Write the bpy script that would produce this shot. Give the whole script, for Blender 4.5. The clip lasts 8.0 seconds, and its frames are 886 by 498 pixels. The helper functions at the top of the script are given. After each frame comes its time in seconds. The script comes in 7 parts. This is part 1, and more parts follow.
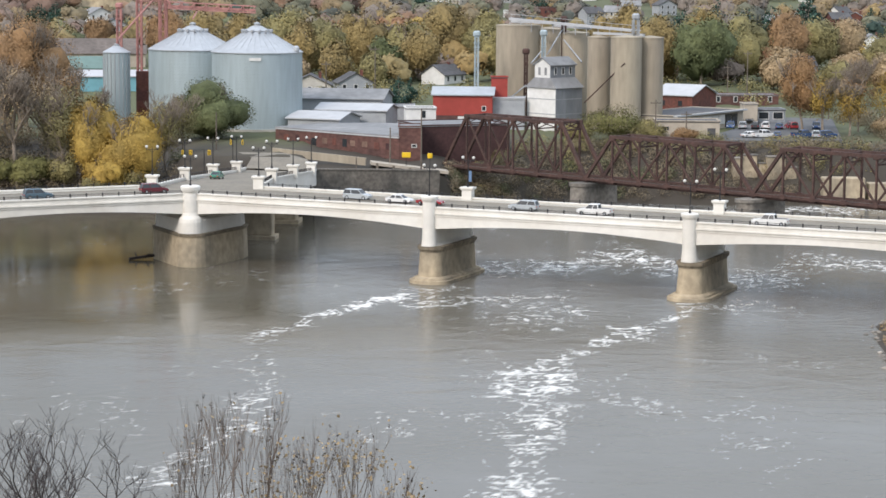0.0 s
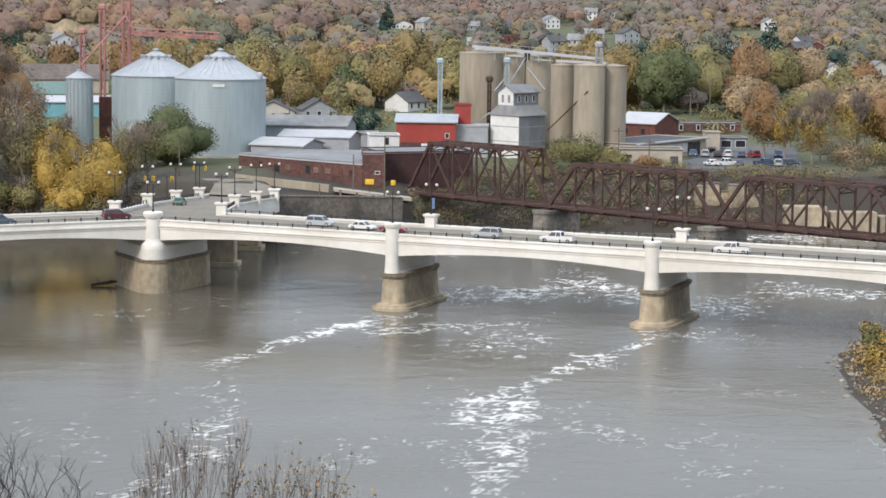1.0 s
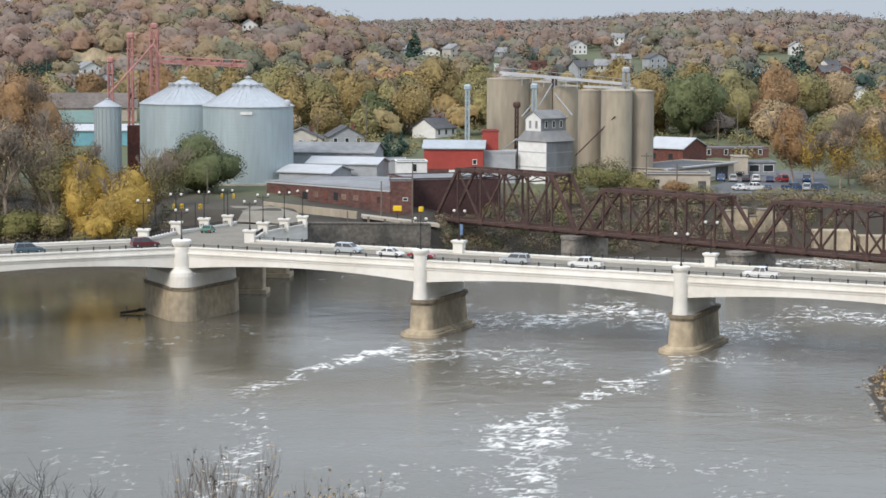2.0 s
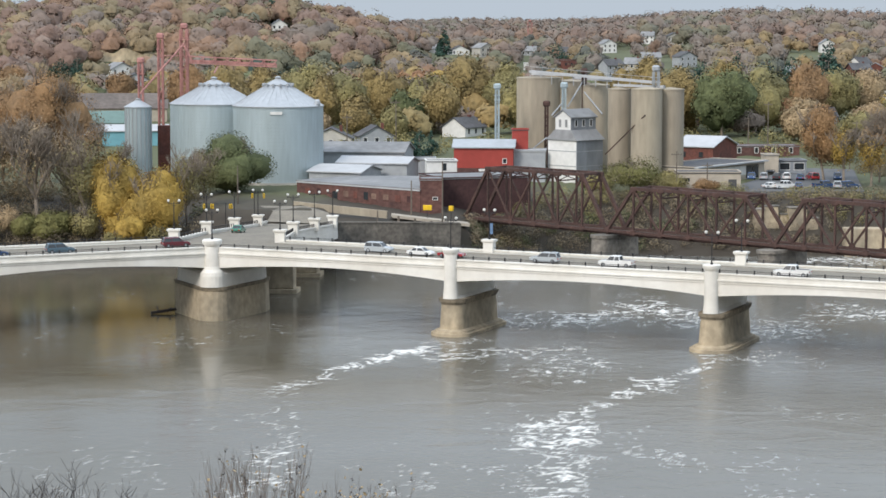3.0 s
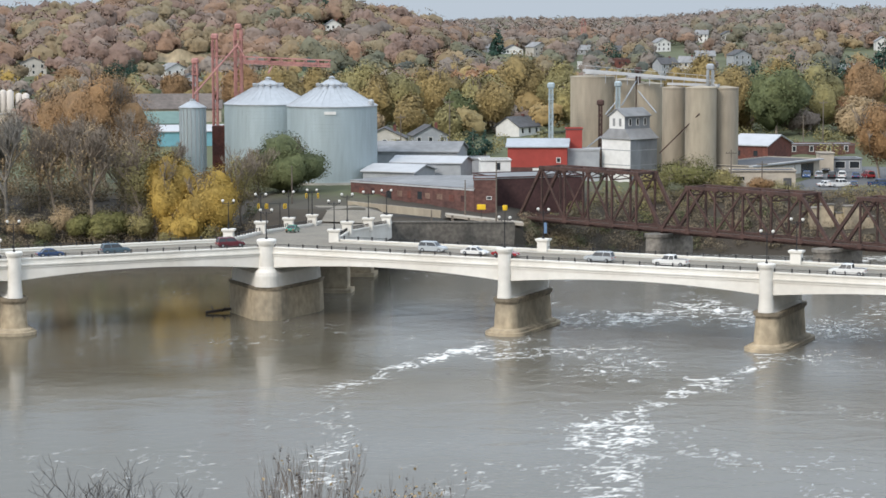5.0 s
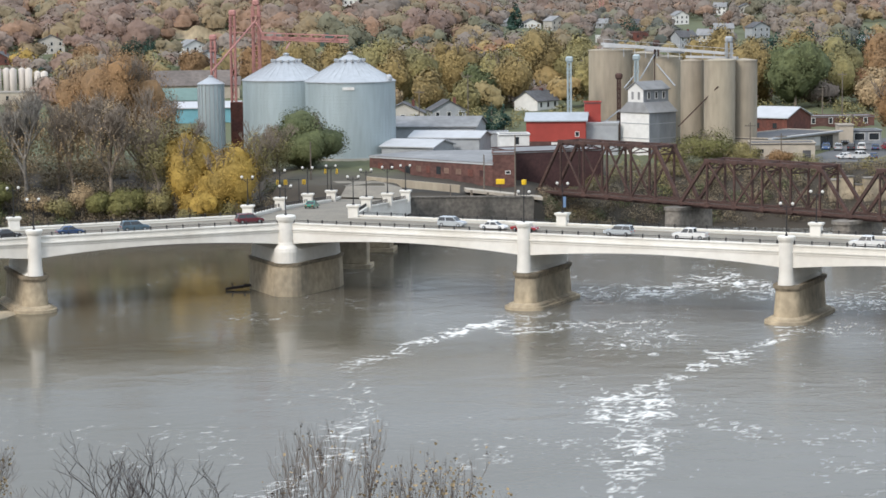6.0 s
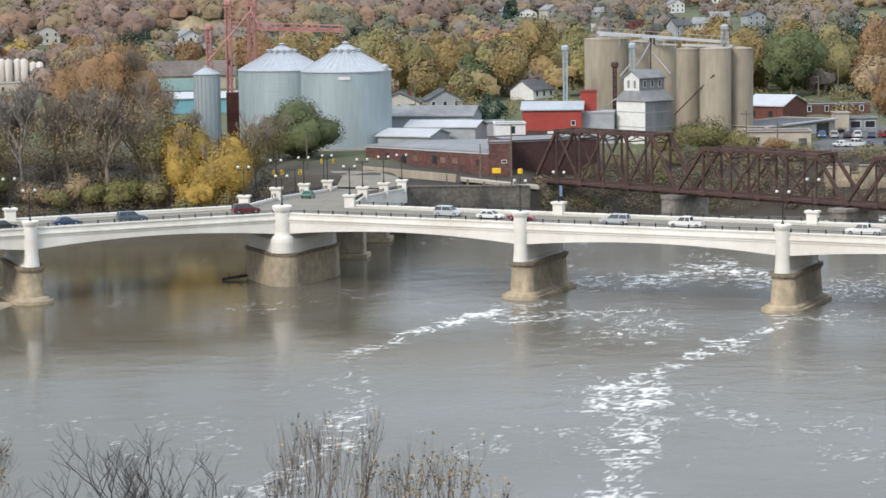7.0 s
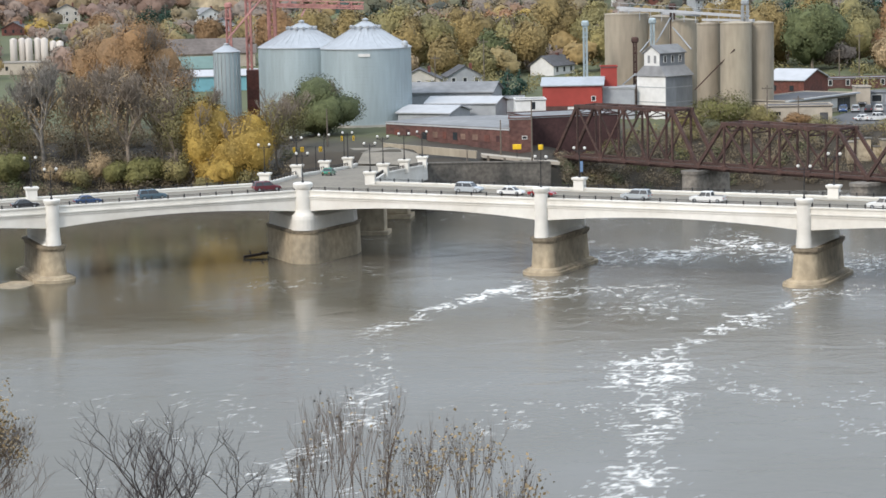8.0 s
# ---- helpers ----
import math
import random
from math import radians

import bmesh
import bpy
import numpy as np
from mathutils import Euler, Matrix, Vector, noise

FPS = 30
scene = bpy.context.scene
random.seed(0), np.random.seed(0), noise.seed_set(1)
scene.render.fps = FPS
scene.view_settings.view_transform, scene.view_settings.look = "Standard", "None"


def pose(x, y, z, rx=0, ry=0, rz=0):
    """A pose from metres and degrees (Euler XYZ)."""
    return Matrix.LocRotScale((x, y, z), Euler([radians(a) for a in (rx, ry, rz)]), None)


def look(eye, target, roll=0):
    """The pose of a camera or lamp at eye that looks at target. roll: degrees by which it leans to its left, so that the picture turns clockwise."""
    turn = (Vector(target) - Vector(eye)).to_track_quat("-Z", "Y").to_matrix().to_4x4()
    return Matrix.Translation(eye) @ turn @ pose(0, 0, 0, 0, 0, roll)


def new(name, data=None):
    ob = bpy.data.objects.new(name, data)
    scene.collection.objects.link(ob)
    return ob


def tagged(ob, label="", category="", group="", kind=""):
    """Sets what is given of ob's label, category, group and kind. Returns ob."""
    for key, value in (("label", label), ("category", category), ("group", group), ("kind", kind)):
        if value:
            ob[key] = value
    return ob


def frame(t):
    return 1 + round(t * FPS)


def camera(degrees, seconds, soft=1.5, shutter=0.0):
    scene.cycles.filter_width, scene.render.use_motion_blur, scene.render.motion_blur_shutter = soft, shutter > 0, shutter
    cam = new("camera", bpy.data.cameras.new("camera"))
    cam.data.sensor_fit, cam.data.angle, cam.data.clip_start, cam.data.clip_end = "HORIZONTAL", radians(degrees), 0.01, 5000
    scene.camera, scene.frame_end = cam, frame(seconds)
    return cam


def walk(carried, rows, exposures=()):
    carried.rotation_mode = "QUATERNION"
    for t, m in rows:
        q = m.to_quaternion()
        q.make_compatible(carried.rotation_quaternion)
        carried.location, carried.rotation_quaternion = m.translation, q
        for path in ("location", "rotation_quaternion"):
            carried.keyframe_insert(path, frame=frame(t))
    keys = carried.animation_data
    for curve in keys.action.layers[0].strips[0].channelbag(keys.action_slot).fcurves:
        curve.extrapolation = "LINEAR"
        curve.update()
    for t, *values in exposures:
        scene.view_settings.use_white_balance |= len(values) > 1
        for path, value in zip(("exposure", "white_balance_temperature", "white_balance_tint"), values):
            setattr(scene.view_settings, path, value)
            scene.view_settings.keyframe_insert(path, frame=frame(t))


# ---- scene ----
cam = camera(22.62, 8.0, soft=1.6)
PATH = [
    (0, pose(0, 0, 51, 82.670, -0.388, -0.717)),
    (0.2, pose(0, 0, 51, 82.519, -0.543, -1.619)),
    (0.5, pose(0, 0, 51, 83.133, -0.776, -1.641)),
    (0.7, pose(0, 0, 51, 83.161, -0.738, -1.511)),
    (0.8, pose(0, 0, 51, 83.321, -0.720, -1.337)),
    (1, pose(0, 0, 51, 83.378, -0.682, -1.646)),
    (1.2, pose(0, 0, 51, 83.625, -0.604, -1.514)),
    (1.5, pose(0, 0, 51, 83.704, -0.486, -1.300)),
    (1.7, pose(0, 0, 51, 83.943, -0.411, -1.170)),
    (2.8, pose(0, 0, 51, 84.115, -0.047, -0.345)),
    (3, pose(0, 0, 51, 84.027, -0.045, -0.198)),
    (3.2, pose(0, 0, 51, 84.021, -0.027, -0.077)),
    (3.5, pose(0, 0, 51, 84.304, -0.000, 0.000)),
    (3.8, pose(0, 0, 51, 83.976, 0.016, 0.174)),
    (4, pose(0, 0, 51, 83.757, 0.027, 0.506)),
    (4.2, pose(0, 0, 51, 83.605, -0.023, 0.692)),
    (4.5, pose(0, 0, 51, 83.928, -0.097, 0.547)),
    (4.7, pose(0, 0, 51, 84.086, 0.023, 0.791)),
    (5.8, pose(0, 0, 51, 83.482, 0.524, 1.615)),
    (6, pose(0, 0, 51, 83.368, 0.667, 1.630)),
    (6.5, pose(0, 0, 51, 83.169, 0.828, 1.464)),
    (7, pose(0, 0, 51, 83.092, 0.881, 1.514)),
    (7.2, pose(0, 0, 51, 82.998, 0.957, 1.638)),
    (7.5, pose(0, 0, 51, 83.076, 1.071, 1.768)),
    (8, pose(0, 0, 51, 82.493, 1.257, 2.012)),
]
walk(cam, PATH, exposures=[(0.0, 0.05, 6520, 14), (1.5, 0.02, 6500, 13), (3.5, -0.02, 6430, 11), (4.5, 0.0, 6430, 11), (6.0, 0.02, 6450, 12), (8.0, 0.06, 6450, 12)])

# ---- world, sun, exposure ----
SUN_EL, SUN_ROT = 34, 215
world = bpy.data.worlds.new("sky")
scene.world = world
world.use_nodes = True
wn = world.node_tree.nodes
sky = wn.new("ShaderNodeTexSky")
sky.sky_type = 'NISHITA'
sky.sun_disc = False
sky.sun_elevation, sky.sun_rotation = radians(SUN_EL), radians(SUN_ROT)
sky.air_density, sky.dust_density, sky.ozone_density = 1.0, 4.0, 1.5
# thin overcast: the blue of the clear sky is mostly veiled by grey-white cloud
veil = wn.new("ShaderNodeMix")
veil.data_type = 'RGBA'
veil.inputs[0].default_value = 0.8
veil.inputs[7].default_value = (6.5, 7.45, 8.4, 1)
world.node_tree.links.new(sky.outputs[0], veil.inputs[6])
# overcast: the cloud is brighter overhead than at the horizon
coord = wn.new("ShaderNodeTexCoord")
split = wn.new("ShaderNodeSeparateXYZ")
lift = wn.new("ShaderNodeMapRange")
lift.inputs[1].default_value, lift.inputs[2].default_value = 0.08, 0.8
lift.inputs[3].default_value, lift.inputs[4].default_value = 1.0, 2.5
gain = wn.new("ShaderNodeVectorMath")
gain.operation = 'SCALE'
wl = world.node_tree.links
wl.new(coord.outputs["Generated"], split.inputs[0])
wl.new(split.outputs[2], lift.inputs[0])
wl.new(veil.outputs[2], gain.inputs[0])
wl.new(lift.outputs[0], gain.inputs["Scale"])
wl.new(gain.outputs[0], wn["Background"].inputs[0])
wn["Background"].inputs[1].default_value = 0.095
sun = new("sun", bpy.data.lights.new("sun", 'SUN'))
sun.data.energy, sun.data.angle, sun.data.color = 2.1, radians(14), (1, 0.93, 0.83)
sun.matrix_world = look((-120, -160, 150), (0, 0, 0))

# ---- materials ----


def mat(name, col, rough=0.8, metal=0.0, vary=0.18, scale=1.0, bump=0.2, col2=None, big=0.0, spec=0.4, streak=None, isl=0.0, obj=0.0):
    """A node material: base colour with grain at one scale and stains at a larger one, in metres."""
    m = bpy.data.materials.new(name)
    m.use_nodes = True
    nt = m.node_tree
    n, l = nt.nodes, nt.links
    b = n["Principled BSDF"]
    b.inputs["Roughness"].default_value = rough
    b.inputs["Metallic"].default_value = metal
    b.inputs["Specular IOR Level"].default_value = spec
    tc = n.new("ShaderNodeTexCoord")
    geo = n.new("ShaderNodeNewGeometry")
    mp = n.new("ShaderNodeMapping")
    l.new(geo.outputs["Position"], mp.inputs[0])
    if streak:
        mp.inputs["Scale"].default_value = streak
    fine = n.new("ShaderNodeTexNoise")
    fine.inputs["Scale"].default_value = scale
    fine.inputs["Detail"].default_value = 6
    l.new(mp.outputs[0], fine.inputs[0])
    large = n.new("ShaderNodeTexNoise")
    large.inputs["Scale"].default_value = scale * 0.14
    large.inputs["Detail"].default_value = 4
    l.new(mp.outputs[0], large.inputs[0])
    ramp = n.new("ShaderNodeMapRange")
    ramp.inputs[1].default_value, ramp.inputs[2].default_value = 0.38, 0.66
    l.new(large.outputs[0], ramp.inputs[0])
    mix = n.new("ShaderNodeMix")
    mix.data_type = 'RGBA'
    mix.inputs[6].default_value = (*col, 1)
    mix.inputs[7].default_value = (*(col2 or [c * (1 - vary * 1.6) for c in col]), 1)
    l.new(ramp.outputs[0], mix.inputs[0])
    hsv = n.new("ShaderNodeHueSaturation")
    l.new(mix.outputs[2], hsv.inputs["Color"])
    val = n.new("ShaderNodeMapRange")
    val.inputs[3].default_value, val.inputs[4].default_value = 1 - vary, 1 + vary
    val.inputs[1].default_value, val.inputs[2].default_value = 0.3, 0.7
    l.new(fine.outputs[0], val.inputs[0])
    last = val.outputs[0]
    for src, amount in ((geo.outputs["Random Per Island"], isl), (None, obj)):
        if amount:
            if src is None:
                src = n.new("ShaderNodeObjectInfo").outputs["Random"]
            r = n.new("ShaderNodeMapRange")
            r.inputs[3].default_value, r.inputs[4].default_value = 1 - amount, 1 + amount
            l.new(src, r.inputs[0])
            mu = n.new("ShaderNodeMath")
            mu.operation = 'MULTIPLY'
            l.new(last, mu.inputs[0])
            l.new(r.outputs[0], mu.inputs[1])
            last = mu.outputs[0]
    l.new(last, hsv.inputs["Value"])
    l.new(hsv.outputs[0], b.inputs["Base Color"])
    if bump:
        bp = n.new("ShaderNodeBump")
        bp.inputs["Strength"].default_value = bump
        bp.inputs["Distance"].default_value = 0.05 / max(scale, 0.2)
        l.new(fine.outputs[0], bp.inputs["Height"])
        l.new(bp.outputs[0], b.inputs["Normal"])
    return m


def leafmat(name, col, col2, isl=0.25):
    """Leaves: colour varies from leaf to leaf and over the crown; a little light comes through."""
    m = mat(name, col, 0.75, vary=0.2, scale=0.5, bump=0, col2=col2, isl=isl, spec=0.2)
    b = m.node_tree.nodes["Principled BSDF"]
    b.inputs["Subsurface Weight"].default_value = 0.0
    return m


WHITE = mat("white_bridge_paint", (0.74, 0.72, 0.67), 0.7, vary=0.05, scale=0.8, bump=0.05, col2=(0.64, 0.61, 0.55))
PIERSTONE = mat("pier_concrete", (0.42, 0.345, 0.24), 0.9, vary=0.22, scale=1.2, bump=0.5, col2=(0.25, 0.215, 0.16), streak=(0.8, 0.8, 0.6))
STAINSTONE = mat("stained_coping", (0.25, 0.205, 0.145), 0.92, vary=0.3, scale=1.4, bump=0.5, col2=(0.15, 0.128, 0.095), streak=(1, 1, 0.5))
DARKSTONE = mat("old_stone", (0.20, 0.18, 0.155), 0.95, vary=0.3, scale=1.3, bump=0.6, col2=(0.10, 0.095, 0.085), isl=0.25, obj=0.25)
ASPHALT = mat("asphalt", (0.215, 0.192, 0.155), 0.9, vary=0.12, scale=2, bump=0.1, col2=(0.175, 0.158, 0.13))
WALKWAY = mat("pavement_concrete", (0.42, 0.40, 0.35), 0.9, vary=0.1, scale=1.5, bump=0.1)
IRON = mat("black_iron", (0.02, 0.02, 0.022), 0.5, vary=0.1, bump=0)
GLOBE = mat("lamp_globe", (0.62, 0.61, 0.57), 0.3, vary=0.02, bump=0)
RUST = mat("rusted_steel", (0.088, 0.05, 0.042), 0.85, 0.1, vary=0.3, scale=2.5, bump=0.3, col2=(0.062, 0.038, 0.033))
GALV = mat("galvanised_steel", (0.41, 0.485, 0.51), 0.45, 0.35, vary=0.06, scale=1.5, bump=0.05, col2=(0.37, 0.435, 0.455), streak=(1, 1, 0.12))
GALVROOF = mat("galvanised_roof", (0.43, 0.45, 0.47), 0.4, 0.4, vary=0.08, scale=0.8, bump=0.05)
SILOC = mat("silo_concrete", (0.36, 0.315, 0.24), 0.92, vary=0.12, scale=0.9, bump=0.2, col2=(0.29, 0.25, 0.195), streak=(1, 1, 0.2))
BRICK = mat("red_brick", (0.155, 0.058, 0.044), 0.92, vary=0.25, scale=1.6, bump=0.3, col2=(0.10, 0.046, 0.04))
DARKBRICK = mat("dark_and_shaded_brick", (0.066, 0.033, 0.032), 0.92, vary=0.2, scale=1.4, bump=0.3)
REDWALL = mat("red_metal_siding", (0.33, 0.052, 0.04), 0.6, vary=0.1, scale=0.6, bump=0.05)
WHITEWALL = mat("white_siding", (0.68, 0.68, 0.66), 0.7, vary=0.07, scale=0.8, bump=0.1)
GREYWALL = mat("grey_siding", (0.34, 0.36, 0.38), 0.7, vary=0.1, scale=0.7, bump=0.1)
TANWALL = mat("tan_block", (0.45, 0.40, 0.33), 0.85, vary=0.1, scale=0.8, bump=0.1)
GREYROOF = mat("grey_roofing", (0.20, 0.205, 0.21), 0.9, vary=0.16, scale=0.5, bump=0.1, col2=(0.26, 0.262, 0.265), spec=0.2)
DARKROOF = mat("dark_shingles", (0.10, 0.10, 0.105), 0.9, vary=0.2, scale=0.9, bump=0.2)
TANKPAINT = mat("taupe_tank_paint", (0.56, 0.51, 0.46), 0.6, vary=0.12, scale=0.9, bump=0.05, streak=(1, 1, 0.15))
WHITEROOF = mat("white_metal_roof", (0.43, 0.44, 0.455), 0.55, vary=0.06, scale=0.5, bump=0)
TEALROOF = mat("teal_metal_roof", (0.13, 0.205, 0.185), 0.6, vary=0.1, scale=0.5, bump=0)
TURQ = mat("turquoise_wall", (0.16, 0.36, 0.42), 0.7, vary=0.08, scale=0.5, bump=0)
PINK = mat("faded_red_steel", (0.42, 0.205, 0.185), 0.75, vary=0.15, scale=1.5, bump=0)
GLASSD = mat("dark_window_glass", (0.03, 0.035, 0.04), 0.15, vary=0.1, bump=0, spec=0.6)
YELLOW = mat("signal_yellow", (0.75, 0.48, 0.02), 0.6, vary=0.05, bump=0)
WOODPOLE = mat("weathered_pole", (0.16, 0.135, 0.11), 0.9, vary=0.2, scale=3, bump=0.2)
BARK = mat("bark", (0.27, 0.225, 0.18), 0.95, vary=0.25, scale=3, bump=0.6)
PALEBARK = mat("pale_bark", (0.27, 0.25, 0.22), 0.9, vary=0.35, scale=2, bump=0.3)
TWIG = mat("dark_twig", (0.055, 0.045, 0.045), 0.9, vary=0.2, scale=8, bump=0)
TWIGBROWN = mat("brown_twig", (0.125, 0.09, 0.07), 0.9, vary=0.25, scale=8, bump=0)
BLUEGREY = mat("blue_banner", (0.12, 0.2, 0.33), 0.7, vary=0.1, bump=0)
RUBBER = mat("tyre_rubber", (0.02, 0.02, 0.02), 0.9, vary=0.1, bump=0)
LEAF_GOLD = leafmat("golden_leaves", (0.37, 0.245, 0.055), (0.28, 0.195, 0.055))
LEAF_GREEN = leafmat("green_leaves", (0.115, 0.13, 0.058), (0.078, 0.095, 0.045))
LEAF_LIME = leafmat("yellow_green_leaves", (0.155, 0.145, 0.052), (0.10, 0.105, 0.042))
LEAF_OLIVE = leafmat("olive_leaves", (0.246, 0.210, 0.087), (0.174, 0.160, 0.080))
LEAF_BROWN = leafmat("brown_leaves", (0.34, 0.245, 0.14), (0.27, 0.205, 0.12))
LEAF_DARK = leafmat("dark_brush", (0.205, 0.162, 0.108), (0.15, 0.13, 0.085))
LEAF_TOWN = leafmat("dull_gold_leaves", (0.25, 0.185, 0.075), (0.195, 0.15, 0.07))
LEAF_RUST = leafmat("rust_leaves", (0.27, 0.16, 0.075), (0.22, 0.14, 0.075))
LEAF_PINE = leafmat("pine_needles", (0.041, 0.080, 0.061), (0.026, 0.058, 0.043), 0.3)


def water_material():
    m = bpy.data.materials.new("river_water")
    m.use_nodes = True
    n, l = m.node_tree.nodes, m.node_tree.links
    b = n["Principled BSDF"]
    b.inputs["IOR"].default_value = 1.333
    geo = n.new("ShaderNodeNewGeometry")
    large = n.new("ShaderNodeTexNoise")
    large.inputs["Scale"].default_value = 0.018
    large.inputs["Detail"].default_value = 5
    l.new(geo.outputs["Position"], large.inputs[0])
    rg = n.new("ShaderNodeMapRange")
    rg.inputs[1].default_value, rg.inputs[2].default_value = 0.35, 0.65
    rg.inputs[3].default_value = 0.6
    l.new(large.outputs[0], rg.inputs[0])
    # calmer water on the left, ruffled towards the right
    xyz = n.new("ShaderNodeSeparateXYZ")
    l.new(geo.outputs["Position"], xyz.inputs[0])
    drift = n.new("ShaderNodeMath")
    drift.operation = 'MULTIPLY_ADD'
    drift.inputs[1].default_value = 50.0
    l.new(large.outputs[0], drift.inputs[0])
    l.new(xyz.outputs[0], drift.inputs[2])
    calm = n.new("ShaderNodeMapRange")
    calm.inputs[1].default_value, calm.inputs[2].default_value = -18.0, 44.0
    calm.inputs[3].default_value, calm.inputs[4].default_value = 0.35, 1.0
    l.new(drift.outputs[0], calm.inputs[0])
    ruffle = n.new("ShaderNodeMapRange")
    ruffle.inputs[1].default_value, ruffle.inputs[2].default_value = 0.35, 1.0
    ruffle.inputs[3].default_value, ruffle.inputs[4].default_value = 0.12, 0.22
    l.new(calm.outputs[0], ruffle.inputs[0])
    l.new(ruffle.outputs[0], b.inputs["Roughness"])
    mix = n.new("ShaderNodeMix")
    mix.data_type = 'RGBA'
    mix.inputs[6].default_value = (0.078, 0.062, 0.032, 1)
    mix.inputs[7].default_value = (0.160, 0.154, 0.138, 1)
    # browner in the calm water: silt, plus bank reflections painted into the colour
    silt_and_reflection = n.new("ShaderNodeMath")
    silt_and_reflection.operation = 'MULTIPLY'
    l.new(rg.outputs[0], silt_and_reflection.inputs[0])
    l.new(calm.outputs[0], silt_and_reflection.inputs[1])
    l.new(silt_and_reflection.outputs[0], mix.inputs[0])
    l.new(mix.outputs[2], b.inputs["Base Color"])
    mp = n.new("ShaderNodeMapping")
    mp.inputs["Scale"].default_value = (0.75, 1.0, 1.0)
    l.new(geo.outputs["Position"], mp.inputs[0])
    prev = None
    for sc, st, ds in ((0.15, 0.24, 0.8), (0.9, 0.24, 0.15)):
        wv = n.new("ShaderNodeTexNoise")
        wv.inputs["Scale"].default_value = sc
        wv.inputs["Detail"].default_value = 3
        wv.inputs["Distortion"].default_value = 0.6
        l.new(mp.outputs[0], wv.inputs[0])
        bp = n.new("ShaderNodeBump")
        mul = n.new("ShaderNodeMath")
        mul.operation = 'MULTIPLY'
        mul.inputs[1].default_value = st
        l.new(calm.outputs[0], mul.inputs[0])
        l.new(mul.outputs[0], bp.inputs["Strength"])
        bp.inputs["Distance"].default_value = ds
        l.new(wv.outputs[0], bp.inputs["Height"])
        if prev:
            l.new(prev.outputs[0], bp.inputs["Normal"])
        prev = bp
    l.new(prev.outputs[0], b.inputs["Normal"])
    return m


def attribute_mix(name, attr, cols, rough=0.9, scale=0.05):
    """Ground: blends cols by a point attribute (0 to 1) broken up by noise."""
    m = bpy.data.materials.new(name)
    m.use_nodes = True
    n, l = m.node_tree.nodes, m.node_tree.links
    b = n["Principled BSDF"]
    b.inputs["Roughness"].default_value = rough
    at = n.new("ShaderNodeAttribute")
    at.attribute_name = attr
    geo = n.new("ShaderNodeNewGeometry")
    nz = n.new("ShaderNodeTexNoise")
    nz.inputs["Scale"].default_value = scale
    nz.inputs["Detail"].default_value = 8
    l.new(geo.outputs["Position"], nz.inputs[0])
    ad = n.new("ShaderNodeMath")
    ad.operation = 'MULTIPLY_ADD'
    ad.inputs[1].default_value = 0.5
    l.new(nz.outputs[0], ad.inputs[0])
    l.new(at.outputs["Fac"], ad.inputs[2])
    sb = n.new("ShaderNodeMath")
    sb.operation = 'SUBTRACT'
    sb.inputs[1].default_value = 0.25
    l.new(ad.outputs[0], sb.inputs[0])
    rp = n.new("ShaderNodeValToRGB")
    e = rp.color_ramp.elements
    while len(e) < len(cols):
        e.new(0.5)
    for i, c in enumerate(cols):
        e[i].position = i / (len(cols) - 1)
        e[i].color = (*c, 1)
    l.new(sb.outputs[0], rp.inputs[0])
    l.new(rp.outputs[0], b.inputs["Base Color"])
    bp = n.new("ShaderNodeBump")
    bp.inputs["Strength"].default_value = 0.4
    l.new(nz.outputs[0], bp.inputs["Height"])
    l.new(bp.outputs[0], b.inputs["Normal"])
    return m


SANDBANK = mat("sandy_cut", (0.36, 0.29, 0.19), 0.95, vary=0.3, scale=0.25, bump=0.5, col2=(0.20, 0.17, 0.11), streak=(1.6, 1, 0.5))
HOUSEWALL = mat("cream_siding", (0.47, 0.45, 0.41), 0.75, vary=0.12, scale=0.5, bump=0.1)
BROWNROOF = mat("brown_shingles", (0.165, 0.14, 0.125), 0.9, vary=0.2, scale=0.8, bump=0.2)
PALEBRICK = mat("faded_brick", (0.20, 0.13, 0.10), 0.92, vary=0.25, scale=1.5, bump=0.2)
# grey that stands for the elevator's shaded side; plain siding on the office
SHADE_OFFICE_GREY = mat("shaded_side_and_office_grey", (0.27, 0.29, 0.315), 0.8, vary=0.15, scale=0.8, bump=0.2, streak=(1, 1, 0.3))
LOT = mat("dark_asphalt", (0.085, 0.088, 0.092), 0.9, vary=0.15, scale=0.8, bump=0.1, col2=(0.12, 0.12, 0.12))
STAINBRICK = mat("weathered_brick", (0.125, 0.062, 0.052), 0.92, vary=0.28, scale=0.9, bump=0.3, col2=(0.09, 0.05, 0.045), streak=(1, 1, 1.6))
WATER = water_material()
SOIL = attribute_mix("bank_and_grass", "cover", [(0.045, 0.037, 0.028), (0.062, 0.053, 0.034), (0.085, 0.096, 0.04), (0.115, 0.098, 0.066)])

# ---- building helpers ----


def part(name, bm, material, parent, label="", smooth=False):
    me = bpy.data.meshes.new(name)
    bm.to_mesh(me)
    bm.free()
    me.materials.append(material)
    if smooth:
        me.shade_smooth()
    ob = new(name, me)
    ob.parent = parent
    return tagged(ob, label)


def mesh_part(name, verts, faces, material, parent, label="", smooth=False, normals=None):
    me = bpy.data.meshes.new(name)
    me.from_pydata(verts, [], faces)
    me.materials.append(material)
    if smooth:
        me.shade_smooth()
    if normals is not None:
        me.shade_smooth()
        me.normals_split_custom_set_from_vertices(normals.tolist())
    ob = new(name, me)
    ob.parent = parent
    return tagged(ob, label)


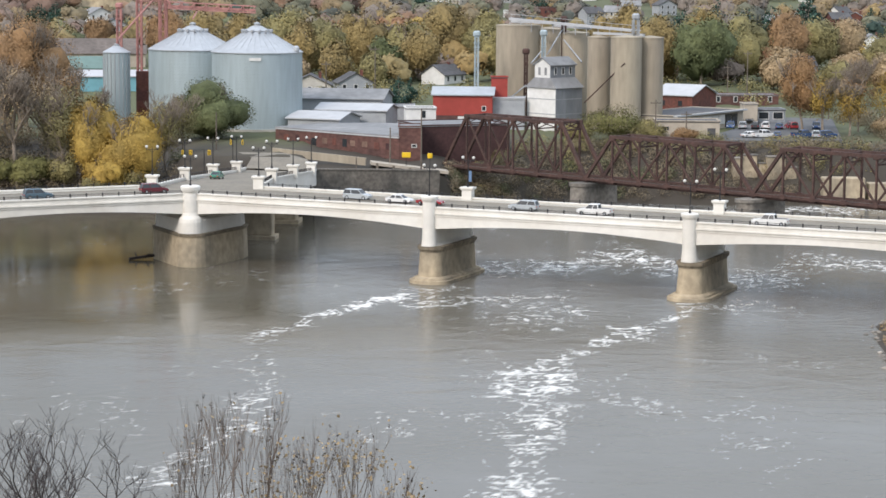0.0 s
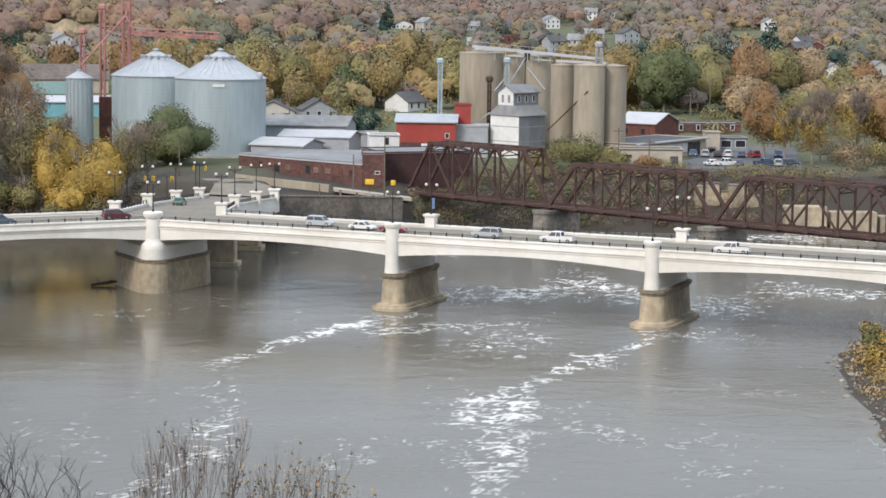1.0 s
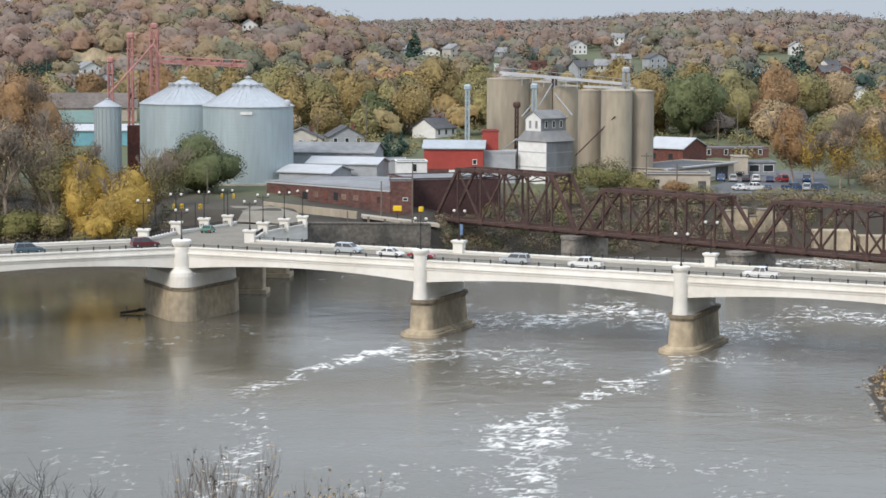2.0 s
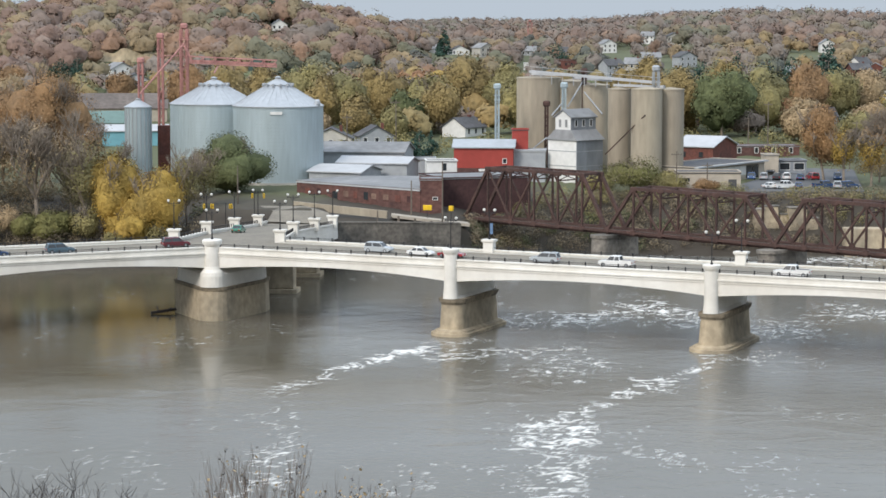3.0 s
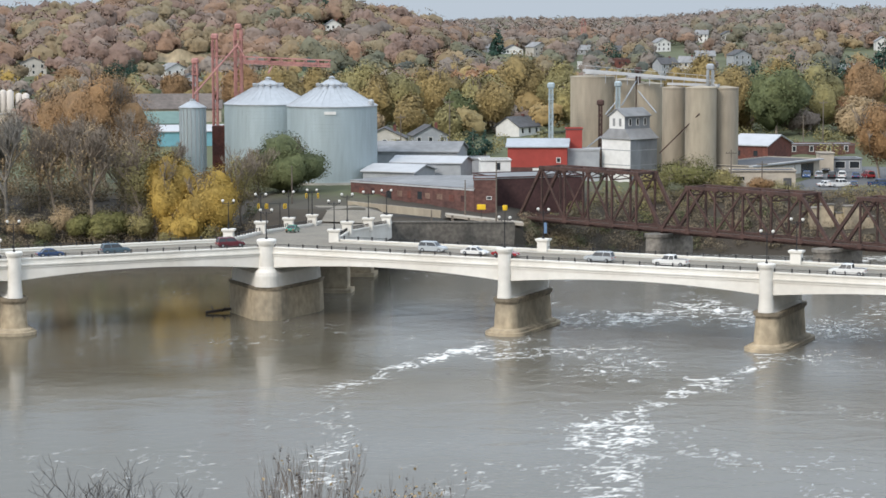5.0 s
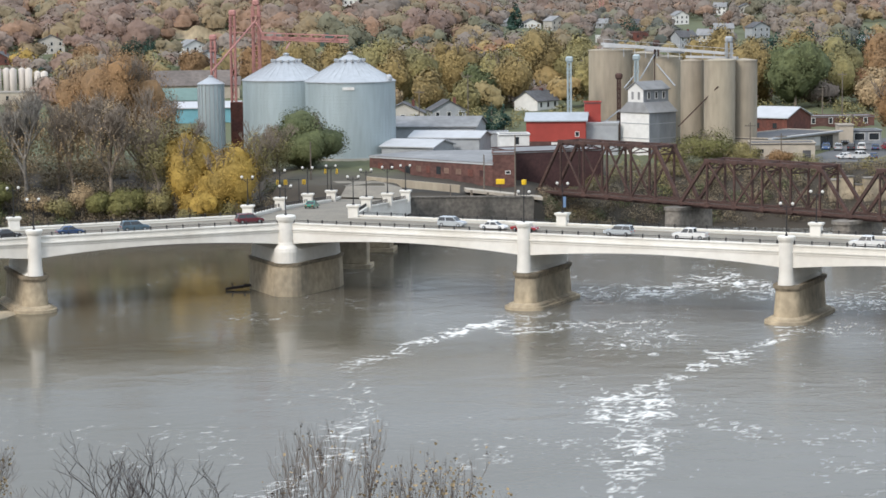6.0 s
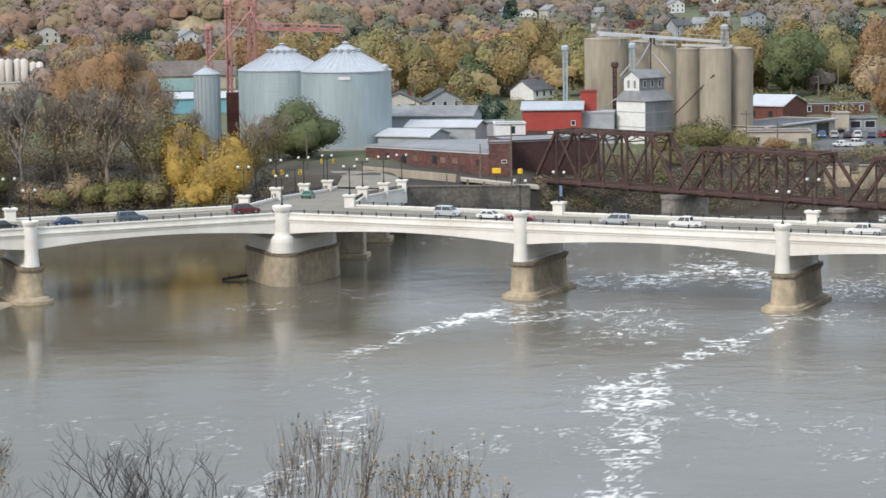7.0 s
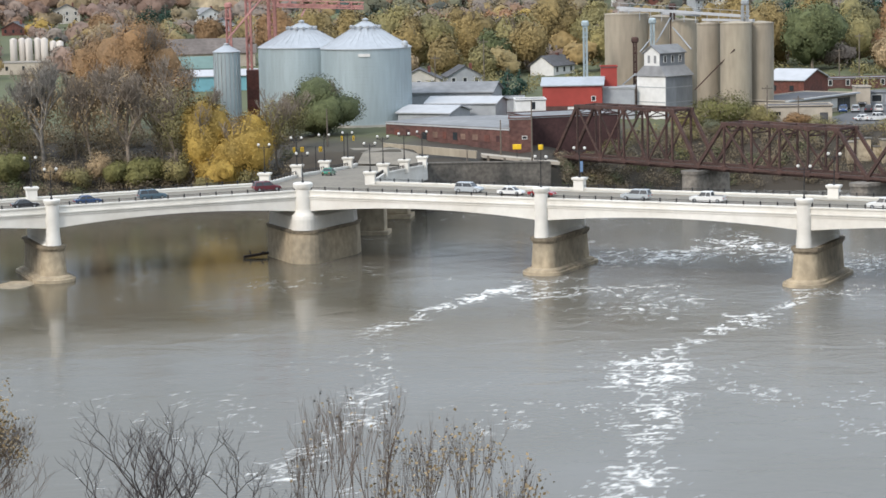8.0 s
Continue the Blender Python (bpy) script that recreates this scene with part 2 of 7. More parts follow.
def shared(name, source, parent, m):
    """Another object on the same mesh."""
    ob = new(name, source.data)
    ob.parent = parent
    ob.matrix_basis = m
    return ob


def thing(name, label, category, group="", kind="", m=None):
    ob = tagged(new(name), label, category, group, kind)
    if m is not None:
        ob.matrix_basis = m
    return ob


def prism(bm, pts, z0, z1, top=None):
    """A closed upright prism on the plan pts; top: other plan for the upper end."""
    top = top or pts
    lo = [bm.verts.new((p[0], p[1], z0)) for p in pts]
    hi = [bm.verts.new((p[0], p[1], z1)) for p in top]
    k = len(pts)
    for i in range(k):
        bm.faces.new((lo[i], lo[(i + 1) % k], hi[(i + 1) % k], hi[i]))
    bm.faces.new(hi)
    bm.faces.new(lo[::-1])
    return bm


def box(bm, x0, x1, y0, y1, z0, z1, bevel=0.0):
    b2 = bmesh.new()
    prism(b2, [(x0, y0), (x1, y0), (x1, y1), (x0, y1)], z0, z1)
    if bevel:
        bmesh.ops.bevel(b2, geom=b2.edges[:], offset=bevel, segments=1, affect='EDGES')
    join(bm, b2)
    return bm


def join(bm, b2):
    base = {v: bm.verts.new(v.co) for v in b2.verts}
    for f in b2.faces:
        bm.faces.new([base[v] for v in f.verts])
    b2.free()


def circle(r, k, cx=0, cy=0, ry=None, a0=0.0):
    return [(cx + r * math.cos(a0 + 2 * math.pi * i / k), cy + (ry or r) * math.sin(a0 + 2 * math.pi * i / k)) for i in range(k)]


def turned(bm, prof, k=24, cx=0, cy=0):
    """A body of revolution from (radius, z) pairs, closed at both ends."""
    rings = []
    for r, z in prof:
        rings.append([bm.verts.new((x, y, z)) for x, y in circle(max(r, 0.001), k, cx, cy)])
    for a, b in zip(rings, rings[1:]):
        for i in range(k):
            bm.faces.new((a[i], a[(i + 1) % k], b[(i + 1) % k], b[i]))
    bm.faces.new(rings[0][::-1])
    bm.faces.new(rings[-1])
    return bm


def bar(bm, p, q, w, h=None, k=4):
    """A straight bar from p to q: w wide, h high (k=4), or round with diameter w."""
    p, q = Vector(p), Vector(q)
    d = (q - p).normalized()
    side = d.cross(Vector((0, 0, 1)))
    side = Vector((1, 0, 0)) if side.length < 1e-4 else side.normalized()
    up = side.cross(d)
    h = h or w
    if k == 4:
        offs = [side * (a * w / 2) + up * (b * h / 2) for a, b in ((-1, -1), (1, -1), (1, 1), (-1, 1))]
    else:
        offs = [side * (math.cos(2 * math.pi * i / k) * w / 2) + up * (math.sin(2 * math.pi * i / k) * w / 2) for i in range(k)]
    a = [bm.verts.new(p + o) for o in offs]
    b = [bm.verts.new(q + o) for o in offs]
    n = len(offs)
    for i in range(n):
        bm.faces.new((a[i], b[i], b[(i + 1) % n], a[(i + 1) % n]))
    bm.faces.new(a)
    bm.faces.new(b[::-1])


def smoothstep(a, b, x):
    t = np.clip((x - a) / (b - a), 0, 1)
    return t * t * (3 - 2 * t)

# ---- ground and water ----
BANK_X = [-400, -150, -90, -58, -46, -36, -20, 4, 14, 26, 44, 62, 80, 120, 400]
BANK_Y = [405, 430, 440, 449, 449, 446, 448, 456, 462, 470, 476, 472, 473, 478, 520]


SHORE_Y = [100, 180, 240, 252, 268, 281, 296, 312, 319, 327, 335, 500]
SHORE_X = [66, 62, 58.4, 58.8, 61.2, 61.4, 63.0, 66.0, 69.2, 77, 95, 300]


def ground_z(x, y):
    """Height of the land: river bed, banks, the flat town, the wooded hills and the bluff under the viewpoint."""
    x, y = np.asarray(x, float), np.asarray(y, float)
    d = y - np.interp(x, BANK_X, BANK_Y)
    steep = smoothstep(-24, -20, x) * (1 - smoothstep(4, 12, x))
    rise = np.interp(d, [-30, -3, 0, 5, 16, 32, 60], [-4, -1.5, 0.1, 2.0, 6.0, 9.8, 12.2])
    bluff = np.interp(d, [-30, -3, 0, 4, 11, 20, 60], [-4, -1.5, 0.1, 4.5, 10.8, 12.0, 12.3])
    e = smoothstep(8, 30, x)
    rise = rise * (1 - e) + bluff * e
    wall = np.interp(d, [-30, -1, 0.5, 1.5, 12, 30, 60], [-4, -2, 0, 8.3, 9.3, 10.6, 12.0])
    lawn = np.interp(d, [-30, -1, 0, 3, 10, 60], [-4, -2, 0, 6.0, 11.3, 12.2])
    g = smoothstep(-56, -46, x) * (1 - smoothstep(-24, -20, x))
    rise = rise * (1 - g) + lawn * g
    far = rise * (1 - steep) + wall * steep
    back = d > 0
    far = far + np.where(back, 0.0168 * np.clip(y - 560, 0, 940), 0)
    # the wooded hill, long and level-topped, falling away to the town
    top = np.interp(x, [-420, -300, -235, -190, -150, -110, -75, -50, -20, 25], [14, 18, 22, 27, 25.5, 26, 22, 16, 7, 0])
    far = far + np.where(back, top * np.exp(-((y - 1290) / 185) ** 2), 0)
    far = far + np.where(back, 15 * np.exp(-((x - 318) / 120) ** 2 - ((y - 1900) / 330) ** 2), 0)
    far = far + np.where(back, 8 * np.exp(-((x - 190) / 90) ** 2 - ((y - 1850) / 300) ** 2), 0)
    # the last ridge
    crest = 10 + 2.2 * np.sin(x / 95.0) + 1.6 * np.sin(x / 41.0 + 1) + 20 * np.exp(-((x + 700) / 170) ** 2)
    far = far + np.where(back, crest * np.exp(-((y - 3500) / 420) ** 2) - 4 * smoothstep(1700, 2600, y), 0)
    near = 49.2 - 0.385 * np.maximum(y, -20)
    near = np.where(y > 128, -0.08 - (y - 128) * 0.15, near)
    # low point of land on the near side, to the right
    e = x - np.interp(y, SHORE_Y, SHORE_X)
    point = np.interp(e, [-12, -1, 0, 3, 10, 40], [-3, -0.6, 0.05, 0.7, 1.6, 5])
    near = np.maximum(near, np.where(y < 400, point, -4))
    return np.maximum(np.maximum(far, -4), np.maximum(near, -4))


def axis(a, b, dense0, dense1, fine, coarse):
    out, v = [a], a
    while v < b:
        far = max(dense0 - v, v - dense1, 0)
        v += min(coarse, fine + far * 0.06)
        out.append(v)
    return np.array(out)


gx, gy = axis(-2600, 2600, -110, 130, 2.5, 90), axis(-400, 4800, 120, 520, 2.5, 60)
X, Y = np.meshgrid(gx, gy)
Z = ground_z(X, Y)
Z = Z + np.where(Z > 0.5, 0.25 * np.sin(X * 0.9 + 1.3 * np.sin(Y * 0.4)) * np.sin(Y * 0.7), 0)
verts = np.stack([X, Y, Z], -1).reshape(-1, 3)
nx, ny = len(gx), len(gy)
idx = np.arange(nx * ny).reshape(ny, nx)
faces = np.stack([idx[:-1, :-1], idx[:-1, 1:], idx[1:, 1:], idx[1:, :-1]], -1).reshape(-1, 4)
me = bpy.data.meshes.new("ground")
me.from_pydata(verts.tolist(), [], faces.tolist())
cover = np.clip(0.03 + 0.62 * smoothstep(10.8, 12.4, Z) + 0.0 * X, 0, 1)
me.attributes.new("cover", 'FLOAT', 'POINT').data.foreach_set("value", cover.reshape(-1).astype(np.float32))
me.shade_smooth()
me.materials.append(SOIL)
tagged(new("ground", me), "brown river banks, grass flats and wooded hills of a river town", "ground", kind="structure")

me = bpy.data.meshes.new("water")
me.from_pydata([(-1500, 60, 0), (1500, 60, 0), (1500, 900, 0), (-1500, 900, 0)], [], [(0, 1, 2, 3)])
me.materials.append(WATER)
tagged(new("water", me), "muddy grey-brown river water with a rippled, dull sheen", "water", kind="structure")

# ---- the white bridge ----
P1, P2, P3 = Vector((-37.6, 371.6)), Vector((2.6, 354.0)), Vector((42.2, 336.0))
RD = (P3 - P1).normalized()
RN = Vector((-RD.y, RD.x))
P0 = Vector((-76.7, 354.3))
LD = (P0 - P1).normalized()
LN = Vector((LD.y, -LD.x))
TD = Vector((0.42, 0.907)).normalized()
TN = Vector((TD.y, -TD.x))
SPAN, DECKW = 43.5, 16.2
TOPZ, ROADZ = 13.0, 12.42


def leg_frame(o, d, n):
    """Local frame of a leg: x along it, y across it (away from its front edge), z up."""
    return Matrix(((d.x, n.x, 0, o.x), (d.y, n.y, 0, o.y), (0, 0, 1, 0), (0, 0, 0, 1)))


def girder(bm, x0, x1, y0, y1, z_end=9.4, z_mid=10.45, ztop=11.75):
    """An arched haunched girder between two piers."""
    k = 20
    lo, hi = [], []
    for i in range(k + 1):
        u = i / k
        x = x0 + (x1 - x0) * u
        z = z_mid - (z_mid - z_end) * abs(2 * u - 1) ** 1.9
        for y in (y0, y1):
            lo.append(bm.verts.new((x, y, z)))
            hi.append(bm.verts.new((x, y, ztop)))
    for i in range(k):
        a = 2 * i
        bm.faces.new((lo[a], lo[a + 2], hi[a + 2], hi[a]))
        bm.faces.new((lo[a + 3], lo[a + 1], hi[a + 1], hi[a + 3]))
        bm.faces.new((lo[a + 1], lo[a + 3], lo[a + 2], lo[a]))
        bm.faces.new((hi[a], hi[a + 2], hi[a + 3], hi[a + 1]))
    bm.faces.new((lo[0], hi[0], hi[1], lo[1]))
    bm.faces.new((lo[-2], lo[-1], hi[-1], hi[-2]))


def column_profile(zt, z0=6.0):
    return [(1.26, z0), (1.22, z0 + 0.5), (1.12, z0 + 1.6), (1.08, 9.0), (1.08, zt - 1.0), (1.14, zt - 0.85), (1.3, zt - 0.6), (1.38, zt - 0.3), (1.38, zt - 0.12), (1.28, zt - 0.02), (0.6, zt)]


def lamp_post(m):
    """Double-globe iron street lamp on a bridge pier."""
    lamp = thing("street_lamp", "black iron street lamp with two white globes", "street lamp", "bridge lamps", m=m)
    bm = bmesh.new()
    turned(bm, [(0.22, 0), (0.22, 0.25), (0.12, 0.4), (0.09, 1.0), (0.075, 4.5), (0.1, 4.6), (0.02, 4.9)], 8)
    part("pole", bm, IRON, lamp)
    bm = bmesh.new()
    bar(bm, (-0.95, 0, 4.45), (0.95, 0, 4.45), 0.09)
    for s in (-1, 1):
        bar(bm, (0, 0, 3.9), (0.6 * s, 0, 4.42), 0.06)
        bar(bm, (0.95 * s, 0, 4.4), (0.95 * s, 0, 4.65), 0.2)
    part("crossarm", bm, IRON, lamp)
    g = None
    for s in (-1, 1):
        if g is None:
            bm = bmesh.new()
            bmesh.ops.create_icosphere(bm, subdivisions=2, radius=0.26)
            g = part("globe", bm, GLOBE, lamp, "white glass globe", smooth=True)
            g.location = (-0.95, 0, 4.92)
        else:
            shared("globe", g, lamp, pose(0.95, 0, 4.92))["label"] = "white glass globe"
    return lamp


def stadium(l0, l1, w, k=16):
    """Plan of a pier: straight sides and rounded ends, along y."""
    pts = [(w * math.cos(a), l0 - w * 0.9 * math.sin(a)) for a in [math.pi * (1 - i / k) for i in range(k + 1)]]
    pts += [(w * math.cos(a), l1 + w * 0.9 * math.sin(a)) for a in [math.pi * i / k for i in range(k + 1)]]
    return pts


def river_pier(m, zt):
    """A pier: old stone-faced concrete shaft on a stepped footing, with a white cross wall and round columns on it."""
    pier = thing("bridge_pier", "white concrete pier on a stained tan stepped base", "bridge pier", "bridge piers", m=m)
    bm = bmesh.new()
    prism(bm, stadium(0.7, 14.6, 3.6), -3, 0.5, stadium(0.7, 14.6, 3.5))
    prism(bm, stadium(0.8, 14.4, 3.0), 0.5, 0.85, stadium(0.8, 14.4, 2.9))
    prism(bm, stadium(0.9, 14.3, 2.7), 0.85, 1.05, stadium(0.9, 14.3, 2.3))
    part("footing", bm, PIERSTONE, pier, "stepped tan concrete footing")
    z = 1.05
    for i in range(6):
        f0, f1 = 1 - (z - 1) * 0.035, 1 - (z + 0.62 - 1) * 0.035
        bm = bmesh.new()
        prism(bm, stadium(0.9, 14.3, 2.15 * f0), z, z + 0.61, stadium(0.9, 14.3, 2.15 * f1))
        prism(bm, stadium(0.9, 14.3, 2.125 * f1), z + 0.61, z + 0.66)
        part("shaft_course", bm, PIERSTONE, pier, "weathered tan concrete course")
        z += 0.66
    bm = bmesh.new()
    prism(bm, stadium(0.9, 14.3, 1.92), 5.0, 5.4, stadium(0.9, 14.3, 1.96))
    prism(bm, stadium(0.9, 14.4, 2.2), 5.4, 5.95, stadium(0.9, 14.4, 2.26))
    part("coping", bm, STAINSTONE, pier, "dark stained coping")
    bm = bmesh.new()
    prism(bm, stadium(1.4, 13.8, 1.5), 5.95, 6.4, stadium(1.4, 13.8, 0.95))
    box(bm, -0.95, 0.95, 0.5, 14.6, 6.3, 10.6, 0.05)
    part("cross_wall", bm, WHITE, pier)
    bm = bmesh.new()
    turned(bm, column_profile(zt), 24)
    part("column", bm, WHITE, pier, "round white column with a capital")
    bm = bmesh.new()
    turned(bm, [(1.26, 6.0), (1.12, 7.6), (1.08, 11.2)], 24, 0, DECKW - 1.0)
    part("column", bm, WHITE, pier, "round white column")
    return pier


def bridge_leg(name, frame_m, xs, label, rear_from=0.0):
    """The spans of one leg between the stations xs (its piers), with deck, parapets and railing."""
    leg = thing(name, label, "bridge", "bridge legs", "structure", frame_m)
    x0, x1 = xs[0], xs[-1]
    bm = bmesh.new()
    box(bm, x0, x1, 0.35, DECKW - 0.35, 11.45, ROADZ)
    part("deck", bm, ASPHALT, leg, "grey worn asphalt roadway")
    bm = bmesh.new()
    box(bm, x0, x1, 0.46, 2.0, ROADZ, ROADZ + 0.18, 0.03)
    part("walkway", bm, WALKWAY, leg, "pale concrete walkway")
    bm = bmesh.new()
    box(bm, x0 + rear_from, x1, DECKW - 2.0, DECKW - 0.46, ROADZ, ROADZ + 0.18, 0.03)
    part("walkway", bm, WALKWAY, leg, "pale concrete walkway")
    for a, b in zip(xs, xs[1:]):
        bm = bmesh.new()
        girder(bm, a + 0.8, b - 0.8, 0.0, 0.7)
        g = part("girder", bm, WHITE, leg, "white arched girder")
        if not (rear_from and a == x0):
            shared("girder", g, leg, pose(0, DECKW - 0.7, 0))
        bm = bmesh.new()
        for i in range(4):
            girder(bm, a + 0.8, b - 0.8, 2.9 + 3.1 * i, 3.5 + 3.1 * i, 9.7, 10.6)
        part("inner_girders", bm, WHITE, leg)
    # fascia, cornice and parapet
    for rear in (0, 1):
        s = x0 + rear_from if rear else x0
        y = (lambda v: DECKW - v) if rear else (lambda v: v)
        bm = bmesh.new()
        for y0, y1, z0, z1 in ((-0.12, 0.45, 11.4, 11.78), (-0.3, 0.45, 11.78, 12.02), (-0.06, 0.4, 12.02, 12.74), (-0.2, 0.5, 12.74, TOPZ)):
            ya, yb = sorted((y(y0), y(y1)))
            box(bm, s, x1, ya, yb, z0, z1, 0.02)
        part("parapet", bm, WHITE, leg, "white concrete parapet with a cornice")
        bm = bmesh.new()
        yr = y(0.25)
        bar(bm, (s, yr, TOPZ + 0.42), (x1, yr, TOPZ + 0.42), 0.07)
        bar(bm, (s, yr, TOPZ + 0.22), (x1, yr, TOPZ + 0.22), 0.04)
        part("handrail", bm, IRON, leg, "thin black iron handrail")
        post = None
        n = int((x1 - s) / 2.7)
        for i in range(n):
            m = pose(s + (i + 0.5) * (x1 - s) / n, yr, TOPZ - 0.01)
            if post is None:
                bm = bmesh.new()
                box(bm, -0.1, 0.1, -0.09, 0.09, 0, 0.62, 0.02)
                post = part("railing_post", bm, IRON, leg)
                post.matrix_basis = m
            else:
                shared("railing_post", post, leg, m)
    return leg


def pilaster(m):
    """White block with a flared cap, standing on a parapet."""
    p = thing("parapet_pilaster", "white flared concrete pilaster on the bridge parapet", "pilaster", "bridge pilasters", m=m)
    bm = bmesh.new()
    sq = lambda a: [(-a, -a * 0.8), (a, -a * 0.8), (a, a * 0.8), (-a, a * 0.8)]
    prism(bm, sq(0.86), -0.75, 1.15, sq(0.86))
    part("shaft", bm, WHITE, p)
    bm = bmesh.new()
    prism(bm, sq(0.86), 1.15, 1.45, sq(1.12))
    prism(bm, sq(1.14), 1.45, 1.73)
    part("cap", bm, WHITE, p)
    return p


RF = leg_frame(P1, RD, RN)
LF = leg_frame(P1, LD, LN)
DROP = -0.48
EAST = RF @ pose(0, 0, DROP, 0, 0.2, 0)
WEST = LF @ pose(0, 0, DROP, 0, 0.2, 0)
bridge_leg("bridge_leg_east", EAST, [0.0, 43.9, 87.4, 130.9, 174.4], "white concrete arched road bridge leg over the river", rear_from=5.0)
bridge_leg("bridge_leg_west", WEST, [0.0, 42.8, 86.0, 129.0], "white concrete arched road bridge leg with parapets", rear_from=2.6)
for F_, D_, st in ((RF, EAST, ((43.9, 14.1), (87.4, 13.5), (130.9, 13.2))), (LF, WEST, ((42.8, 13.5), (86.0, 13.2)))):
    for x, zt in st:
        river_pier(F_ @ pose(x, 0, 0), zt)
        lamp_post(F_ @ pose(x, 0, zt - 0.02))
        q = D_ @ Vector((x, DECKW - 0.2, TOPZ))
        turn = F_.to_3x3().to_4x4()
        pilaster(Matrix.Translation(q) @ turn)
        lamp_post(Matrix.Translation((q.x, q.y, q.z + 1.73)) @ turn)


def street_banner(m):
    """A narrow banner on two brackets along a lamp pole."""
    t = thing("street_banner", "narrow blue banner hanging on a bridge lamp pole", "banner", m=m)
    bm = bmesh.new()
    box(bm, 0.12, 0.62, -0.03, 0.03, 0.9, 2.7, 0.01)
    part("cloth", bm, BLUEGREY, t)
    for z in (0.88, 2.72):
        bm = bmesh.new()
        bar(bm, (0, 0, z), (0.66, 0, z), 0.05)
        part("bracket", bm, IRON, t)


street_banner(Matrix.Translation(EAST @ Vector((43.9, DECKW - 0.2, TOPZ + 1.73))) @ RF.to_3x3().to_4x4())


def centre_pier():
    """The wide pier where the three legs meet."""
    p = thing("centre_pier", "large tan concrete pier with a white top where the legs meet", "bridge pier")
    c = Vector((P1.x, P1.y))

    def plan(g):
        pts = []
        for i in range(9):
            a = math.pi * (1.13 + 0.74 * i / 8)
            pts.append((c.x + 0.2 + (2.9 + g) * math.cos(a), c.y + 1.3 + (2.9 + g) * math.sin(a)))
        return pts + [(c.x + 8.0 + g, c.y + 10.5), (c.x + 8.4 + g, c.y + 14 + g), (c.x + 1.5, c.y + 22 + g), (c.x - 7.2 - g, c.y + 14 + g), (c.x - 7.4 - g, c.y + 10.0)]
    bm = bmesh.new()
    prism(bm, plan(0.25), -3, 5.2, plan(0.0))
    part("shaft", bm, PIERSTONE, p, "weathered tan concrete shaft")
    bm = bmesh.new()
    prism(bm, plan(0.2), 5.2, 5.75, plan(0.26))
    part("coping", bm, STAINSTONE, p, "dark stained coping")
    bm = bmesh.new()
    prism(bm, plan(-0.3), 5.75, 7.9, plan(-0.45))
    prism(bm, plan(-0.45), 7.9, 8.5, plan(-1.3))
    prism(bm, plan(-1.35), 8.5, 11.1)
    part("cross_wall", bm, WHITE, p)
    bm = bmesh.new()
    turned(bm, [(2.15, 5.76), (2.1, 7.6), (1.95, 8.2), (1.5, 8.75), (1.34, 9.2), (1.3, 12.6), (1.45, 12.75), (1.6, 13.05), (1.68, 13.4), (1.68, 13.6), (1.5, 13.75), (0.7, 13.77)], 20, c.x, c.y)
    part("column", bm, WHITE, p, "round white column with a capital")
    return p


centre_pier()
lamp_post(Matrix.Translation((P1.x, P1.y, 13.77)))

# third leg, to the far bank
LEFTL = [Vector(v) for v in ((-45.6, 385.2, 12.5), (-41.6, 401.5, 12.3), (-38.2, 420.0, 11.3), (-35.4, 441.0, 10.0), (-34.4, 449.0, 9.8))]
RIGHTL = [Vector(v) for v in ((-27.0, 384.0, 12.5), (-25.8, 401.0, 12.3), (-23.0, 420.5, 11.2), (-20.5, 441.0, 9.9), (-20.0, 447.0, 9.7))]
CENTRE = thing("bridge_junction", "asphalt roadway where three bridge legs meet", "bridge", "bridge legs", "structure")
bm = bmesh.new()
prism(bm, [(P1.x, P1.y + 0.9), tuple((RF @ Vector((7, 0.55, 0))).xy), tuple((RF @ Vector((7, DECKW - 0.55, 0))).xy), (-26.2, 386.5), (-45.2, 387.5),
           tuple((LF @ Vector((6.5, DECKW - 0.55, 0))).xy), tuple((LF @ Vector((6.5, 0.55, 0))).xy)], 10.9, ROADZ - 0.47)
part("deck", bm, ASPHALT, CENTRE, "grey worn asphalt roadway")
bm = bmesh.new()
for dz in (0.006, -0.7):
    strip = [[bm.verts.new((v.x + (0.2 if v is l else -0.2), v.y, v.z - 0.58 + dz)) for v in (l, r)] for l, r in zip(LEFTL, RIGHTL)]
    for p, q in zip(strip, strip[1:]):
        bm.faces.new((p[0], p[1], q[1], q[0]))
part("deck", bm, ASPHALT, CENTRE, "grey asphalt roadway sloping to the bank")
